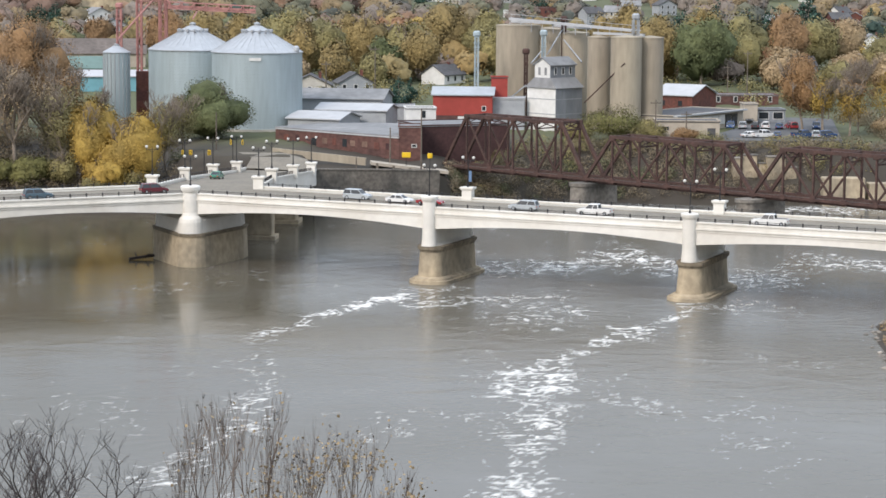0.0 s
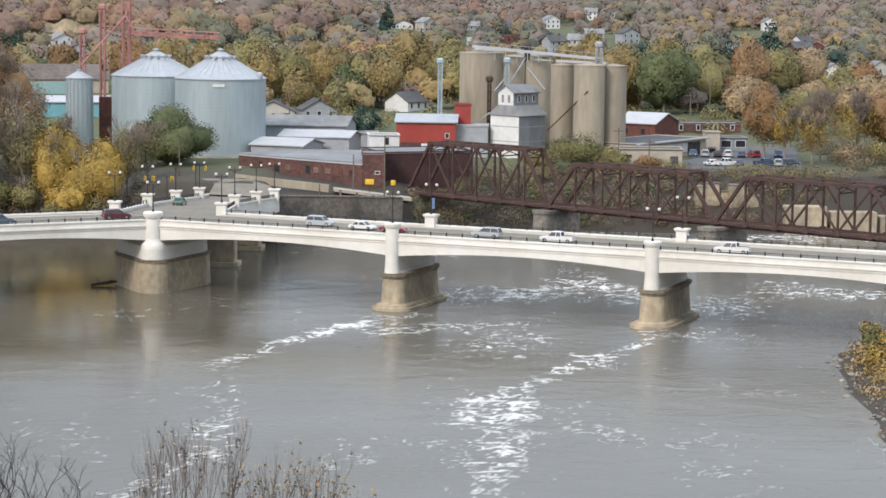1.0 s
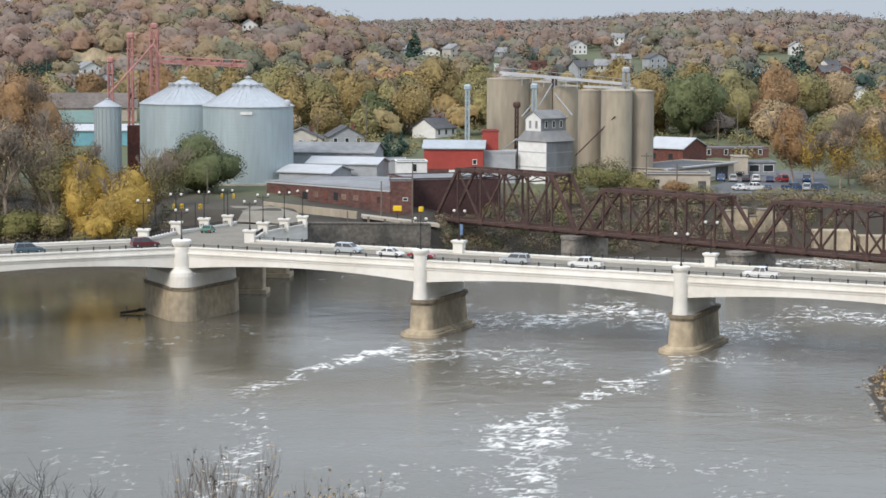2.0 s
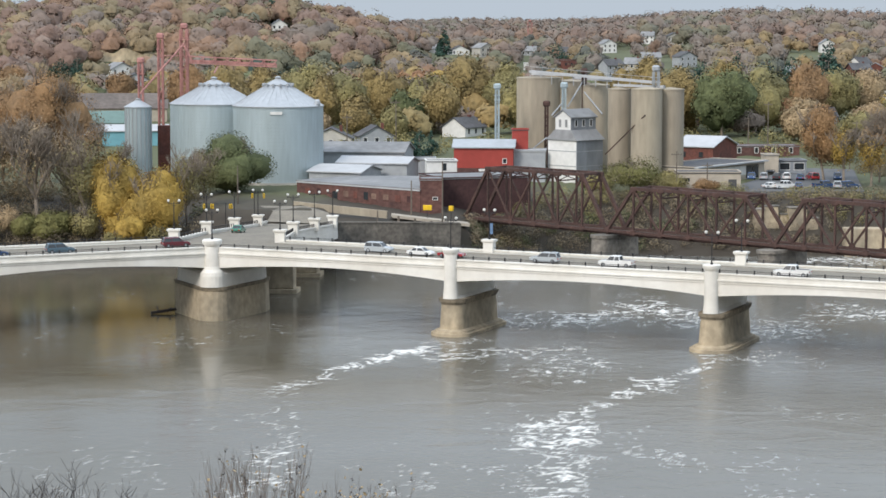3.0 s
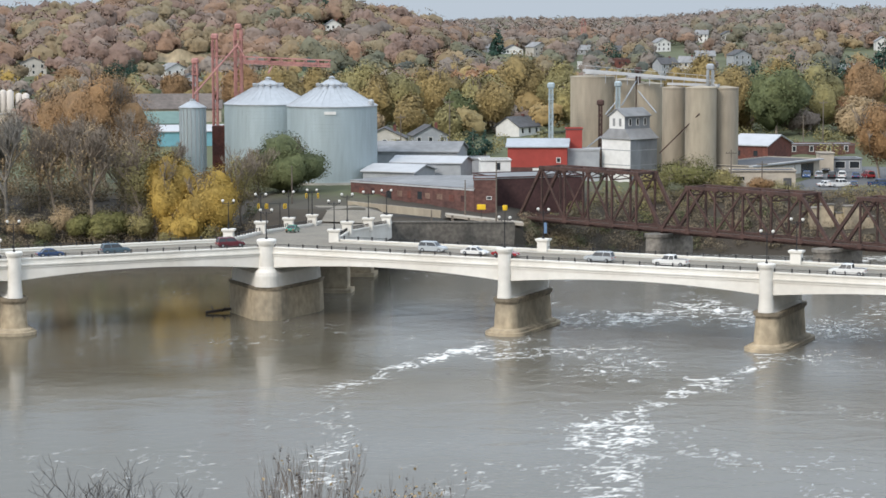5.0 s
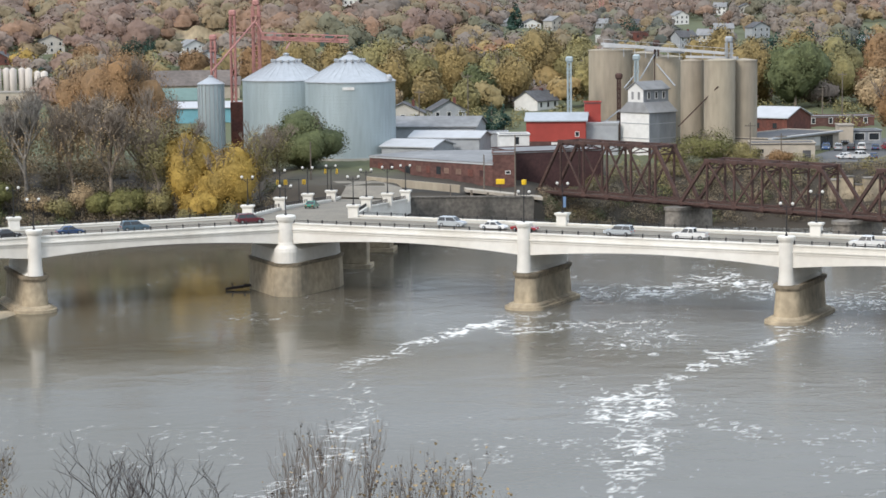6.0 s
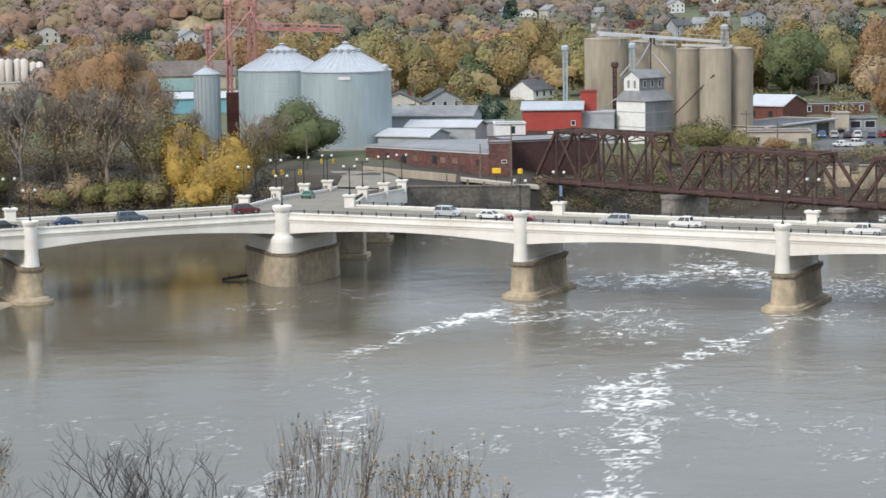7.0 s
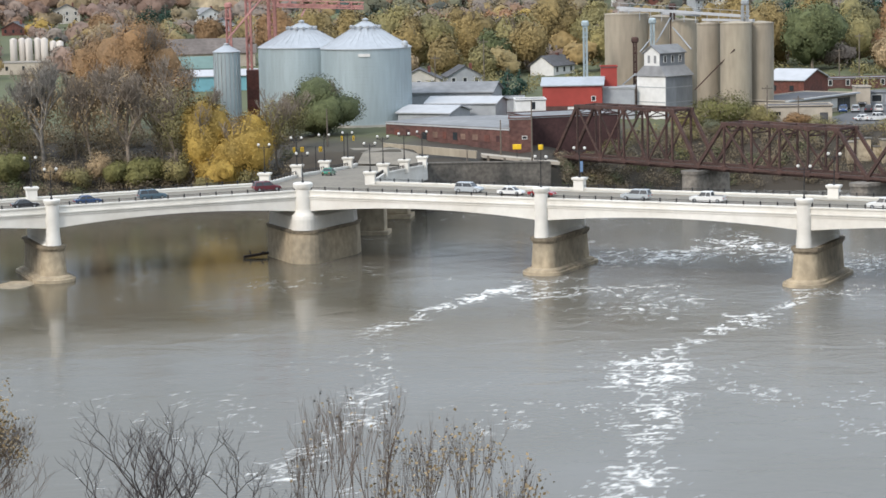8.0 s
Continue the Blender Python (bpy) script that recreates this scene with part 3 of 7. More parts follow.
for line, outer in ((LEFTL, -1), (RIGHTL, 1)):
    for a, b in zip(line, line[1:]):
        bm = bmesh.new()
        bar(bm, a - Vector((0, 0, 1.05)), b - Vector((0, 0, 1.05)), 0.5, 1.5)
        bar(bm, a - Vector((0, 0, 0.15)), b - Vector((0, 0, 0.15)), 0.75, 0.3)
        part("parapet", bm, WHITE, CENTRE, "white concrete parapet")
        bm = bmesh.new()
        bar(bm, a - Vector((0, 0, 2.5)), b - Vector((0, 0, 2.5)), 0.6, 1.5)
        part("girder", bm, WHITE, CENTRE, "white girder")
        d = (b - a)
        n = max(3, int(d.length / 1.4))
        bm = bmesh.new()
        bar(bm, a + Vector((0, 0, 0.6)), b + Vector((0, 0, 0.6)), 0.08)
        part("handrail", bm, IRON, CENTRE, "thin black iron handrail")
        post = None
        for i in range(n):
            q = a + d * ((i + 0.5) / n)
            if post is None:
                bm = bmesh.new()
                box(bm, -0.09, 0.09, -0.09, 0.09, 0, 0.62, 0.02)
                post = part("railing_post", bm, IRON, CENTRE)
                post.matrix_basis = pose(q.x, q.y, q.z - 0.01)
            else:
                shared("railing_post", post, CENTRE, pose(q.x, q.y, q.z - 0.01))
    for v in line[:4]:
        pilaster(Matrix.Translation(v) @ pose(0, 0, 0, 0, 0, -6))
        lamp_post(Matrix.Translation((v.x, v.y, v.z + 1.73)))


def far_pier(x, y, w, l, zt):
    p = thing("bridge_pier", "tan concrete pier standing in shade under the bridge", "bridge pier", "bridge piers", m=pose(x, y, 0, 0, 0, -5))
    bm = bmesh.new()
    box(bm, -l / 2 - 0.7, l / 2 + 0.7, -w / 2 - 0.7, w / 2 + 0.7, -3, 0.8, 0.1)
    part("footing", bm, PIERSTONE, p)
    bm = bmesh.new()
    box(bm, -l / 2, l / 2, -w / 2, w / 2, 0.8, zt, 0.15)
    part("shaft", bm, PIERSTONE, p)


far_pier(-32.6, 410.5, 3.4, 13.0, 10.4)
far_pier(-29.6, 437.0, 4.5, 13.0, 8.9)

# retaining wall on the far bank
wall = thing("retaining_wall", "long grey-brown stone retaining wall on the far bank", "retaining wall", kind="structure")
WL = [(-20.2, 447.0, 9.5), (-12.0, 450.5, 9.2), (-4.0, 453.6, 8.9), (5.0, 456.6, 8.5)]
for a, b in zip(WL, WL[1:]):
    bm = bmesh.new()
    bar(bm, (a[0], a[1], a[2] - 6), (b[0], b[1], b[2] - 6), 0.9, 12)
    part("wall_face", bm, DARKSTONE, wall)
    bm = bmesh.new()
    bar(bm, (a[0], a[1], a[2] + 0.12), (b[0], b[1], b[2] + 0.12), 1.2, 0.28)
    part("coping", bm, DARKSTONE, wall)

# ---- railway bridge ----
RAILZ = 8.4


def truss(a, b, h, panels, wide, group):
    """A riveted through truss from a to b (near bottom chord); wide: distance of its two planes."""
    a, b = Vector(a), Vector(b)
    length = (b - a).length
    d = (b - a).normalized()
    m = Matrix(((d.x, -d.y, 0, a.x), (d.y, d.x, 0, a.y), (0, 0, 1, RAILZ), (0, 0, 0, 1)))
    t = thing("railway_truss", "rusty brown riveted steel railway truss span", "railway bridge", group, m=m)
    s = length / panels
    for y in (0.0, wide):
        for nm, pts, w, hh in (("bottom_chord", [(0, 0), (length, 0)], 0.5, 0.5), ("top_chord", [(s, h), (length - s, h)], 0.6, 0.65), ("end_post", [(0, 0), (s, h)], 0.6, 0.6), ("end_post", [(length, 0), (length - s, h)], 0.6, 0.6)):
            bm = bmesh.new()
            bar(bm, (pts[0][0], y, pts[0][1]), (pts[1][0], y, pts[1][1]), w, hh)
            part(nm, bm, RUST, t)
        for i in range(1, panels):
            bm = bmesh.new()
            bar(bm, (i * s, y, 0.3), (i * s, y, h - 0.25), 0.34, 0.4)
            part("post", bm, RUST, t)
        for i in range(1, panels - 1):
            up = i % 2 == 0
            bm = bmesh.new()
            z0, z1 = (0.2, h - 0.2) if up else (h - 0.2, 0.2)
            bar(bm, (i * s, y, z0), ((i + 1) * s, y, z1), 0.3, 0.36)
            part("diagonal", bm, RUST, t)
        for i in range(panels + 1):
            bm = bmesh.new()
            z = h - 0.1 if 0 < i < panels else 0.1
            box(bm, i * s - 0.7, i * s + 0.7, y - 0.33, y + 0.33, z - 0.55, z + 0.4, 0.08)
            part("gusset", bm, RUST, t)
            if 0 < i < panels:
                bm = bmesh.new()
                box(bm, i * s - 0.6, i * s + 0.6, y - 0.31, y + 0.31, -0.5, 0.5, 0.08)
                part("gusset", bm, RUST, t)
    for i in range(panels + 1):
        bm = bmesh.new()
        box(bm, i * s - 0.2, i * s + 0.2, 0, wide, -0.75, 0.0)
        part("floor_beam", bm, RUST, t)
        if 0 < i < panels:
            bm = bmesh.new()
            bar(bm, (i * s, 0, h), (i * s, wide, h), 0.35, 0.5)
            bar(bm, (i * s, 0, h - 1.6), (i * s, wide, h - 1.6), 0.2, 0.25)
            bar(bm, (i * s, 0, h - 1.6), (i * s, wide, h), 0.16)
            bar(bm, (i * s, wide, h - 1.6), (i * s, 0, h), 0.16)
            part("sway_frame", bm, RUST, t)
        if 0 < i < panels - 1:
            bm = bmesh.new()
            bar(bm, (i * s, 0, h), (i * s + s, wide, h), 0.16)
            bar(bm, (i * s, wide, h), (i * s + s, 0, h), 0.16)
            part("top_lateral", bm, RUST, t)
    for y in (wide / 2 - 1.3, wide / 2 + 1.3):
        bm = bmesh.new()
        box(bm, 0, length, y - 0.25, y + 0.25, -0.9, -0.1)
        part("stringer", bm, RUST, t)
    bm = bmesh.new()
    for i in range(int(length / 0.9)):
        box(bm, i * 0.9, i * 0.9 + 0.3, wide / 2 - 2.0, wide / 2 + 2.0, -0.1, 0.12)
    tagged(part("sleepers", bm, WOODPOLE, t), kind="stuff")
    for y in (wide / 2 - 0.72, wide / 2 + 0.72):
        bm = bmesh.new()
        box(bm, 0, length, y - 0.05, y + 0.05, 0.12, 0.28)
        part("rail", bm, RUST, t)
    return t


RA, RB, RC, RE = (6.5, 472.2), (34.5, 443.1), (63.8, 414.2), (92.8, 386.0)
truss(RA, RB, 10.9, 6, 5.6, "railway bridge spans")
truss(RB, RC, 8.8, 6, 5.6, "railway bridge spans")
truss(RC, RE, 8.9, 6, 5.6, "railway bridge spans")


def rail_pier(x, y, l, w, zt, tone):
    p = thing("railway_pier", tone, "bridge pier", "railway piers", m=pose(x, y, 0, 0, 0, 45))
    bm = bmesh.new()
    prism(bm, [(q[1] - l / 2, q[0]) for q in stadium(0, l, w / 2)], -3, zt - 0.6, [(q[1] - l / 2, q[0]) for q in stadium(0, l, w / 2 - 0.25)])
    part("shaft", bm, DARKSTONE, p)
    bm = bmesh.new()
    prism(bm, [(q[1] - l / 2, q[0]) for q in stadium(0, l, w / 2 + 0.05)], zt - 0.6, zt)
    part("coping", bm, DARKSTONE, p)


for (x, y), l in ((RB, 9.0), (RC, 9.5), (RE, 9.0)):
    pm = Vector((x, y)) + Vector((0.70, 0.71)) * 2.6
    rail_pier(pm.x, pm.y, l, 4.2, RAILZ - 0.75, "dark weathered stone railway bridge pier in the river")
ab = thing("railway_abutment", "black stained stone abutment under the railway bridge", "abutment", m=pose(5.4, 473.5, 0, 0, 0, -46))
bm = bmesh.new()
box(bm, -4.0, 1.4, -1.0, 7.0, -2, RAILZ - 0.75, 0.1)
part("stonework", bm, DARKSTONE, ab)

# approach viaduct behind the wall
ap = thing("railway_viaduct", "short pale girder railway viaduct on posts", "railway bridge")
bm = bmesh.new()
bar(bm, (7.0, 461.5, 7.9), (-9.0, 460.0, 9.9), 4.4, 0.6)
part("deck_girder", bm, TANWALL, ap)
for i in range(4):
    x, y = -7.6 + 3.4 * i, 456.6 + 0.8 * i
    bm = bmesh.new()
    bar(bm, (x, y, float(ground_z(x, y)) - 1), (x, y, 10.1 - 0.6 * i), 0.5)
    part("post", bm, WOODPOLE, ap)

# ---- grain bins and elevator ----


def ribbed_cylinder(bm, r, z0, z1, ribs, step):
    """A corrugated steel shell with stiffener ribs and horizontal sheet joints."""
    prof = []
    z = z0
    while z < z1 - 0.01:
        prof += [(r, z), (r, min(z + step - 0.06, z1)), (r - 0.035, min(z + step - 0.03, z1))]
        z += step
    prof.append((r, z1))
    turned(bm, prof, 72)


def grain_bin(x, y, r, z0, ze, zp, ribs, label):
    t = thing("grain_bin", label, "grain bin", "grain bins", m=pose(x, y, 0))
    bm = bmesh.new()
    ribbed_cylinder(bm, r, z0, ze, 0, 0.82)
    part("shell", bm, GALV, t, "pale blue-grey corrugated steel shell")
    rib = None
    for i in range(ribs):
        a = 2 * math.pi * i / ribs
        m = pose(r * math.cos(a), r * math.sin(a), 0, 0, 0, math.degrees(a))
        if rib is None:
            bm = bmesh.new()
            box(bm, -0.03, 0.03, -0.05, 0.05, z0, ze)
            rib = part("stiffener", bm, GALV, t)
            rib.matrix_basis = m
        else:
            shared("stiffener", rib, t, m)
    cap = r * 0.27
    zc = ze + (zp - ze) * 0.70
    bm = bmesh.new()
    k = 36
    turned(bm, [(r + 0.25, ze - 0.15), (r + 0.25, ze + 0.05), (cap, zc), (cap, zc + 0.05)], k)
    part("roof", bm, GALVROOF, t, "conical ribbed steel roof")
    ridge = None
    slope = math.atan2(zc - ze, r - cap)
    ln = math.hypot(zc - ze, r - cap)
    for i in range(k):
        a = 360 * i / k
        m = pose(0, 0, 0, 0, 0, a) @ pose(r + 0.2, 0, ze + 0.05, 0, math.degrees(slope), 0)
        if ridge is None:
            bm = bmesh.new()
            box(bm, -ln, 0, -0.035, 0.035, 0, 0.03)
            ridge = part("roof_rib", bm, GALVROOF, t)
            ridge.matrix_basis = m
        else:
            shared("roof_rib", ridge, t, m)
    bm = bmesh.new()
    turned(bm, [(cap + 0.1, zc - 0.1), (cap + 0.1, zc + 0.25), (cap * 0.55, zc + (zp - zc) * 0.55), (0.7, zp - 0.5), (0.7, zp - 0.1), (0.9, zp - 0.1), (0.1, zp + 0.25)], 24)
    part("peak_cap", bm, GALVROOF, t)
    vent = None
    for i in range(12):
        a = 360 * (i + 0.5) / 12
        m = pose(0, 0, 0, 0, 0, a) @ pose(cap + 0.55, 0, zc - 0.1)
        if vent is None:
            bm = bmesh.new()
            box(bm, -0.3, 0.35, -0.3, 0.3, 0, 0.65, 0.08)
            vent = part("roof_vent", bm, GALVROOF, t)
            vent.matrix_basis = m
        else:
            shared("roof_vent", vent, t, m)
    bm = bmesh.new()
    turned(bm, [(r + 0.5, z0 - 1.2), (r + 0.5, z0 + 0.3), (r - 0.1, z0 + 0.32)], 72)
    part("foundation_ring", bm, WALKWAY, t)
    return t


ga = grain_bin(-37.0, 522.5, 10.6, 12.4, 30.3, 37.0, 60, "large pale blue-grey corrugated steel grain bin with a conical roof")
gb = grain_bin(-53.4, 536.0, 10.6, 12.4, 30.3, 36.5, 60, "large pale blue-grey corrugated steel grain bin standing behind another")
sign = thing("bin_sign", "small white blank plate on a grain bin", "sign", m=pose(-36.7, 511.75, 28.9))
bm = bmesh.new()
box(bm, -1.4, 1.4, -0.05, 0.1, -0.35, 0.35, 0.03)
part("plate", bm, WHITEWALL, sign)
fan = thing("ladder_hatch", "white dome hatch beside a grain bin roof", "hatch", m=pose(-27.6, 518.5, 31.2))
bm = bmesh.new()
turned(bm, [(0.5, -1.2), (0.75, -0.4), (0.7, 0.3), (0.3, 0.7)], 12)
part("hood", bm, GALVROOF, fan)

ss = thing("steel_silo", "tall narrow ribbed galvanised steel silo", "silo", m=pose(-71.8, 536, 0))
bm = bmesh.new()
turned(bm, [(3.15, 12.4), (3.15, 29.4)], 40)
part("shell", bm, GALV, ss)
rib = None
for i in range(20):
    a = 2 * math.pi * i / 20
    m = pose(3.15 * math.cos(a), 3.15 * math.sin(a), 0, 0, 0, math.degrees(a))
    if rib is None:
        bm = bmesh.new()
        box(bm, -0.02, 0.14, -0.1, 0.1, 12.4, 29.3)
        rib = part("stiffener", bm, GALVROOF, ss)
        rib.matrix_basis = m
    else:
        shared("stiffener", rib, ss, m)
bm = bmesh.new()
turned(bm, [(3.4, 29.3), (3.4, 29.45), (0.6, 31.0), (0.6, 31.4), (0.1, 31.5)], 24)
part("roof", bm, GALVROOF, ss)


def lattice_tower(name, label, x, y, w, z0, z1, material, step=3.0, group="bucket elevators"):
    """A square lattice mast with legs, rungs and diagonals."""
    t = thing(name, label, "elevator leg", group, m=pose(x, y, 0))
    for sx in (-1, 1):
        for sy in (-1, 1):
            bm = bmesh.new()
            bar(bm, (sx * w / 2, sy * w / 2, z0), (sx * w / 2, sy * w / 2, z1), 0.2)
            part("leg", bm, material, t)
    z = z0 + step
    flip = 1
    while z < z1:
        bm = bmesh.new()
        for sy in (-1, 1):
            bar(bm, (-w / 2, sy * w / 2, z), (w / 2, sy * w / 2, z), 0.12)
            bar(bm, (-flip * w / 2, sy * w / 2, z - step), (flip * w / 2, sy * w / 2, z), 0.1)
            bar(bm, (sy * w / 2, -w / 2, z), (sy * w / 2, w / 2, z), 0.12)
        part("brace", bm, material, t)
        z += step
        flip = -flip
    bm = bmesh.new()
    for s in (-0.27 * w, 0.27 * w):
        box(bm, s - 0.16, s + 0.16, -0.22, 0.22, z0, z1 + 0.3)
    part("bucket_trunk", bm, material, t)
    bm = bmesh.new()
    box(bm, -w * 0.75, w * 0.75, -w * 0.6, w * 0.6, z1 - 2.6, z1 - 2.4)
    for sx in (-1, 1):
        bar(bm, (sx * w * 0.75, -w * 0.6, z1 - 1.4), (sx * w * 0.75, w * 0.6, z1 - 1.4), 0.08)
    bar(bm, (-w * 0.75, -w * 0.6, z1 - 1.4), (w * 0.75, -w * 0.6, z1 - 1.4), 0.08)
    part("platform", bm, material, t)
    bm = bmesh.new()
    box(bm, -0.9, 0.9, -0.5, 0.5, z1, z1 + 1.5, 0.35)
    part("head", bm, material, t)
    return t


lattice_tower("bucket_elevator", "tall faded red steel bucket elevator tower behind the bins", -62.1, 550, 1.9, 13, 48.0, PINK)
lattice_tower("bucket_elevator", "faded red steel bucket elevator with a leaning spout", -67.7, 548, 1.3, 13, 45.6, PINK)
lattice_tower("bucket_elevator", "short faded red steel elevator leg", -72.5, 547, 1.2, 13, 39.6, PINK)
cv = thing("conveyor_bridge", "long faded red truss conveyor running over the bins", "conveyor")
for z in (39.2, 40.8):
    bm = bmesh.new()
    for y in (546.2, 547.8):
        bar(bm, (-60.5, y, z + 0.6), (-39.0, y, z - 0.4), 0.26)
    part("chord", bm, PINK, cv)
for i in range(14):
    x = -60 + i * 1.5
    z = 39.8 - i * 0.07
    for y in (546.2, 547.8):
        bm = bmesh.new()
        bar(bm, (x, y, z), (x + 1.5 * (i % 2), y, z + 1.5), 0.12)
        part("brace", bm, PINK, cv)
bm = bmesh.new()
bar(bm, (-60.5, 547, 40.3), (-39.0, 547, 39.4), 0.8, 0.6)
part("trough", bm, PINK, cv)
bm = bmesh.new()
bar(bm, (-53.4, 546, 39.0), (-53.4, 537, 37.6), 0.4, k=8)
part("spout", bm, PINK, cv)
bm = bmesh.new()
bar(bm, (-62.0, 549, 44), (-60.0, 548, 40.5), 0.5, k=8)
part("spout", bm, PINK, cv)
sp = thing("grain_spout", "long slanting faded red grain spout on thin stays", "grain spout")
bm = bmesh.new()
bar(bm, (-61.8, 547.5, 44.5), (-71.6, 537.5, 32.4), 0.45, k=8)
bar(bm, (-67.5, 546.0, 41.5), (-62.5, 548.0, 41.5), 0.25, k=6)
part("pipe", bm, PINK, sp)
sh = thing("machine_shed", "dark red steel machine shed at the foot of the elevators", "shed", m=pose(-66.5, 545.5, 0))
bm = bmesh.new()
box(bm, -1.6, 1.6, -2, 2, 12, 24.5, 0.05)
part("wall", bm, BRICK, sh)


def concrete_silo(x, y, r, z0, z1, label):
    t = thing("concrete_silo", label, "silo", "concrete silos", m=pose(x, y, 0))
    bm = bmesh.new()
    prof = []
    z = z0
    while z < z1 - 0.5:
        prof += [(r, z), (r, min(z + 1.44, z1)), (r - 0.025, min(z + 1.47, z1))]
        z += 1.5
    prof.append((r, z1))
    turned(bm, prof, 48)
    part("shell", bm, SILOC, t, "stained tan concrete shell")
    bm = bmesh.new()
    turned(bm, [(r + 0.08, z1), (r + 0.08, z1 + 0.3), (r - 0.3, z1 + 0.35), (0.4, z1 + 0.7)], 48)
    part("roof", bm, SILOC, t)
    return t


concrete_silo(25.7, 551, 5.5, 12.5, 35.9, "wide tan concrete grain silo with stained sides")
concrete_silo(33.4, 552, 4.0, 12.5, 35.0, "tan concrete grain silo standing among others")
concrete_silo(39.0, 541, 3.5, 12.5, 34.4, "tan concrete grain silo beside a white elevator")
concrete_silo(43.8, 526, 2.85, 12.5, 33.9, "slim tan concrete grain silo")
concrete_silo(49.3, 517, 3.65, 12.5, 34.2, "tan concrete grain silo with a vertical stain")
concrete_silo(55.2, 521, 3.25, 12.5, 34.0, "grey-tan concrete grain silo at the end of the row")
gal = thing("silo_gallery", "white steel conveyor gallery across the silo tops", "conveyor")
for nm, p, q, w, h in (("conveyor", (23.5, 549, 37.7), (51, 519, 35.9), 0.9, 0.6), ("conveyor", (24.0, 551.5, 37.0), (34, 545, 36.8), 0.7, 0.5), ("conveyor", (42.5, 527, 35.0), (53.5, 518, 34.9), 0.9, 0.55), ("conveyor", (34, 546, 36.2), (42, 530, 36.0), 0.6, 0.5)):
    bm = bmesh.new()
    bar(bm, p, q, w, h)
    part(nm, bm, WHITEROOF, gal)
for i in range(12):
    u = i / 11
    x, y, z = 23.5 + 27.5 * u, 549 - 30 * u, 37.4 - 1.8 * u
    bm = bmesh.new()
    bar(bm, (x, y, z - 2.6 + u), (x, y, z), 0.16)
    bar(bm, (x + 0.3, y - 0.5, z + 0.3), (x + 0.3, y - 0.5, z + 1.2), 0.08)
    part("strut", bm, WHITEROOF, gal)
bm = bmesh.new()
bar(bm, (23.5, 548.4, 38.9), (51, 518.4, 37.1), 0.08)
part("handrail", bm, WHITEROOF, gal)
lattice_tower("bucket_elevator", "grey steel elevator head over the silos", 51.6, 519, 1.5, 34, 38.4, GALVROOF, 1.5, "grain legs")
lattice_tower("bucket_elevator", "tall thin grey steel bucket elevator beside the red shed", 15.0, 537, 0.95, 12.5, 33.6, GALV, 3.0, "grain legs")
lattice_tower("bucket_elevator", "thin grey steel bucket elevator over the white elevator", 31.0, 534, 0.9, 20, 34.0, GALV, 3.0, "grain legs")
lattice_tower("bucket_elevator", "rusty steel elevator leg between the silos", 36.2, 540, 1.0, 14, 37.2, RUST, 2.4, "grain legs")
lattice_tower("bucket_elevator", "short rusty elevator leg before a silo", 27.0, 538, 0.8, 14, 29.4, RUST, 2.4, "grain legs")
for p, q in (((31.0, 534, 31), (28, 533, 27.5)), ((36.2, 540, 36), (32.0, 536, 29.5)), ((48.6, 513.2, 28.5), (40, 520, 19)), ((36.2, 539, 33), (40, 531, 28)), ((27, 537, 22), (23, 534, 19))):
    sp = thing("grain_spout", "slanting steel grain spout between silos", "grain spout", "grain spouts")
    bm = bmesh.new()
    bar(bm, p, q, 0.32, k=8)
    part("pipe", bm, GALVROOF if p[0] < 40 else RUST, sp)


# ---- buildings ----


def window(parent, x, y, z, w, h, m=None):
    m = m or WHITEWALL
    """A window in a wall that faces -y: frame and dark pane; the wall's plane is at y."""
    bm = bmesh.new()
    box(bm, x - w / 2, x + w / 2, y - 0.06, y + 0.04, z, z + h)
    pane = part("window", bm, GLASSD, parent, "dark window pane")
    bm = bmesh.new()
    t = 0.12
    for a in ((x - w / 2 - t, x + w / 2 + t, z - t, z), (x - w / 2 - t, x + w / 2 + t, z + h, z + h + t), (x - w / 2 - t, x - w / 2, z, z + h), (x + w / 2, x + w / 2 + t, z, z + h)):
        box(bm, a[0], a[1], y - 0.1, y + 0.03, a[2], a[3])
    part("frame", bm, m, pane)
    return pane


def gable_roof(bm, w, d, z, h, over=0.5, thick=0.25):
    """Two roof slabs over a plan w by d, ridge along x."""
    for s in (-1, 1):
        p = [(-w / 2 - over, 0, z + h), (w / 2 + over, 0, z + h), (w / 2 + over, s * (d / 2 + over), z - h * over / (d / 2)), (-w / 2 - over, s * (d / 2 + over), z - h * over / (d / 2))]
        lo = [bm.verts.new(v) for v in p]
        hi = [bm.verts.new((v[0], v[1], v[2] + thick)) for v in p]
        for i in range(4):
            bm.faces.new((lo[i], lo[(i + 1) % 4], hi[(i + 1) % 4], hi[i]))
        bm.faces.new(hi)
        bm.faces.new(lo[::-1])


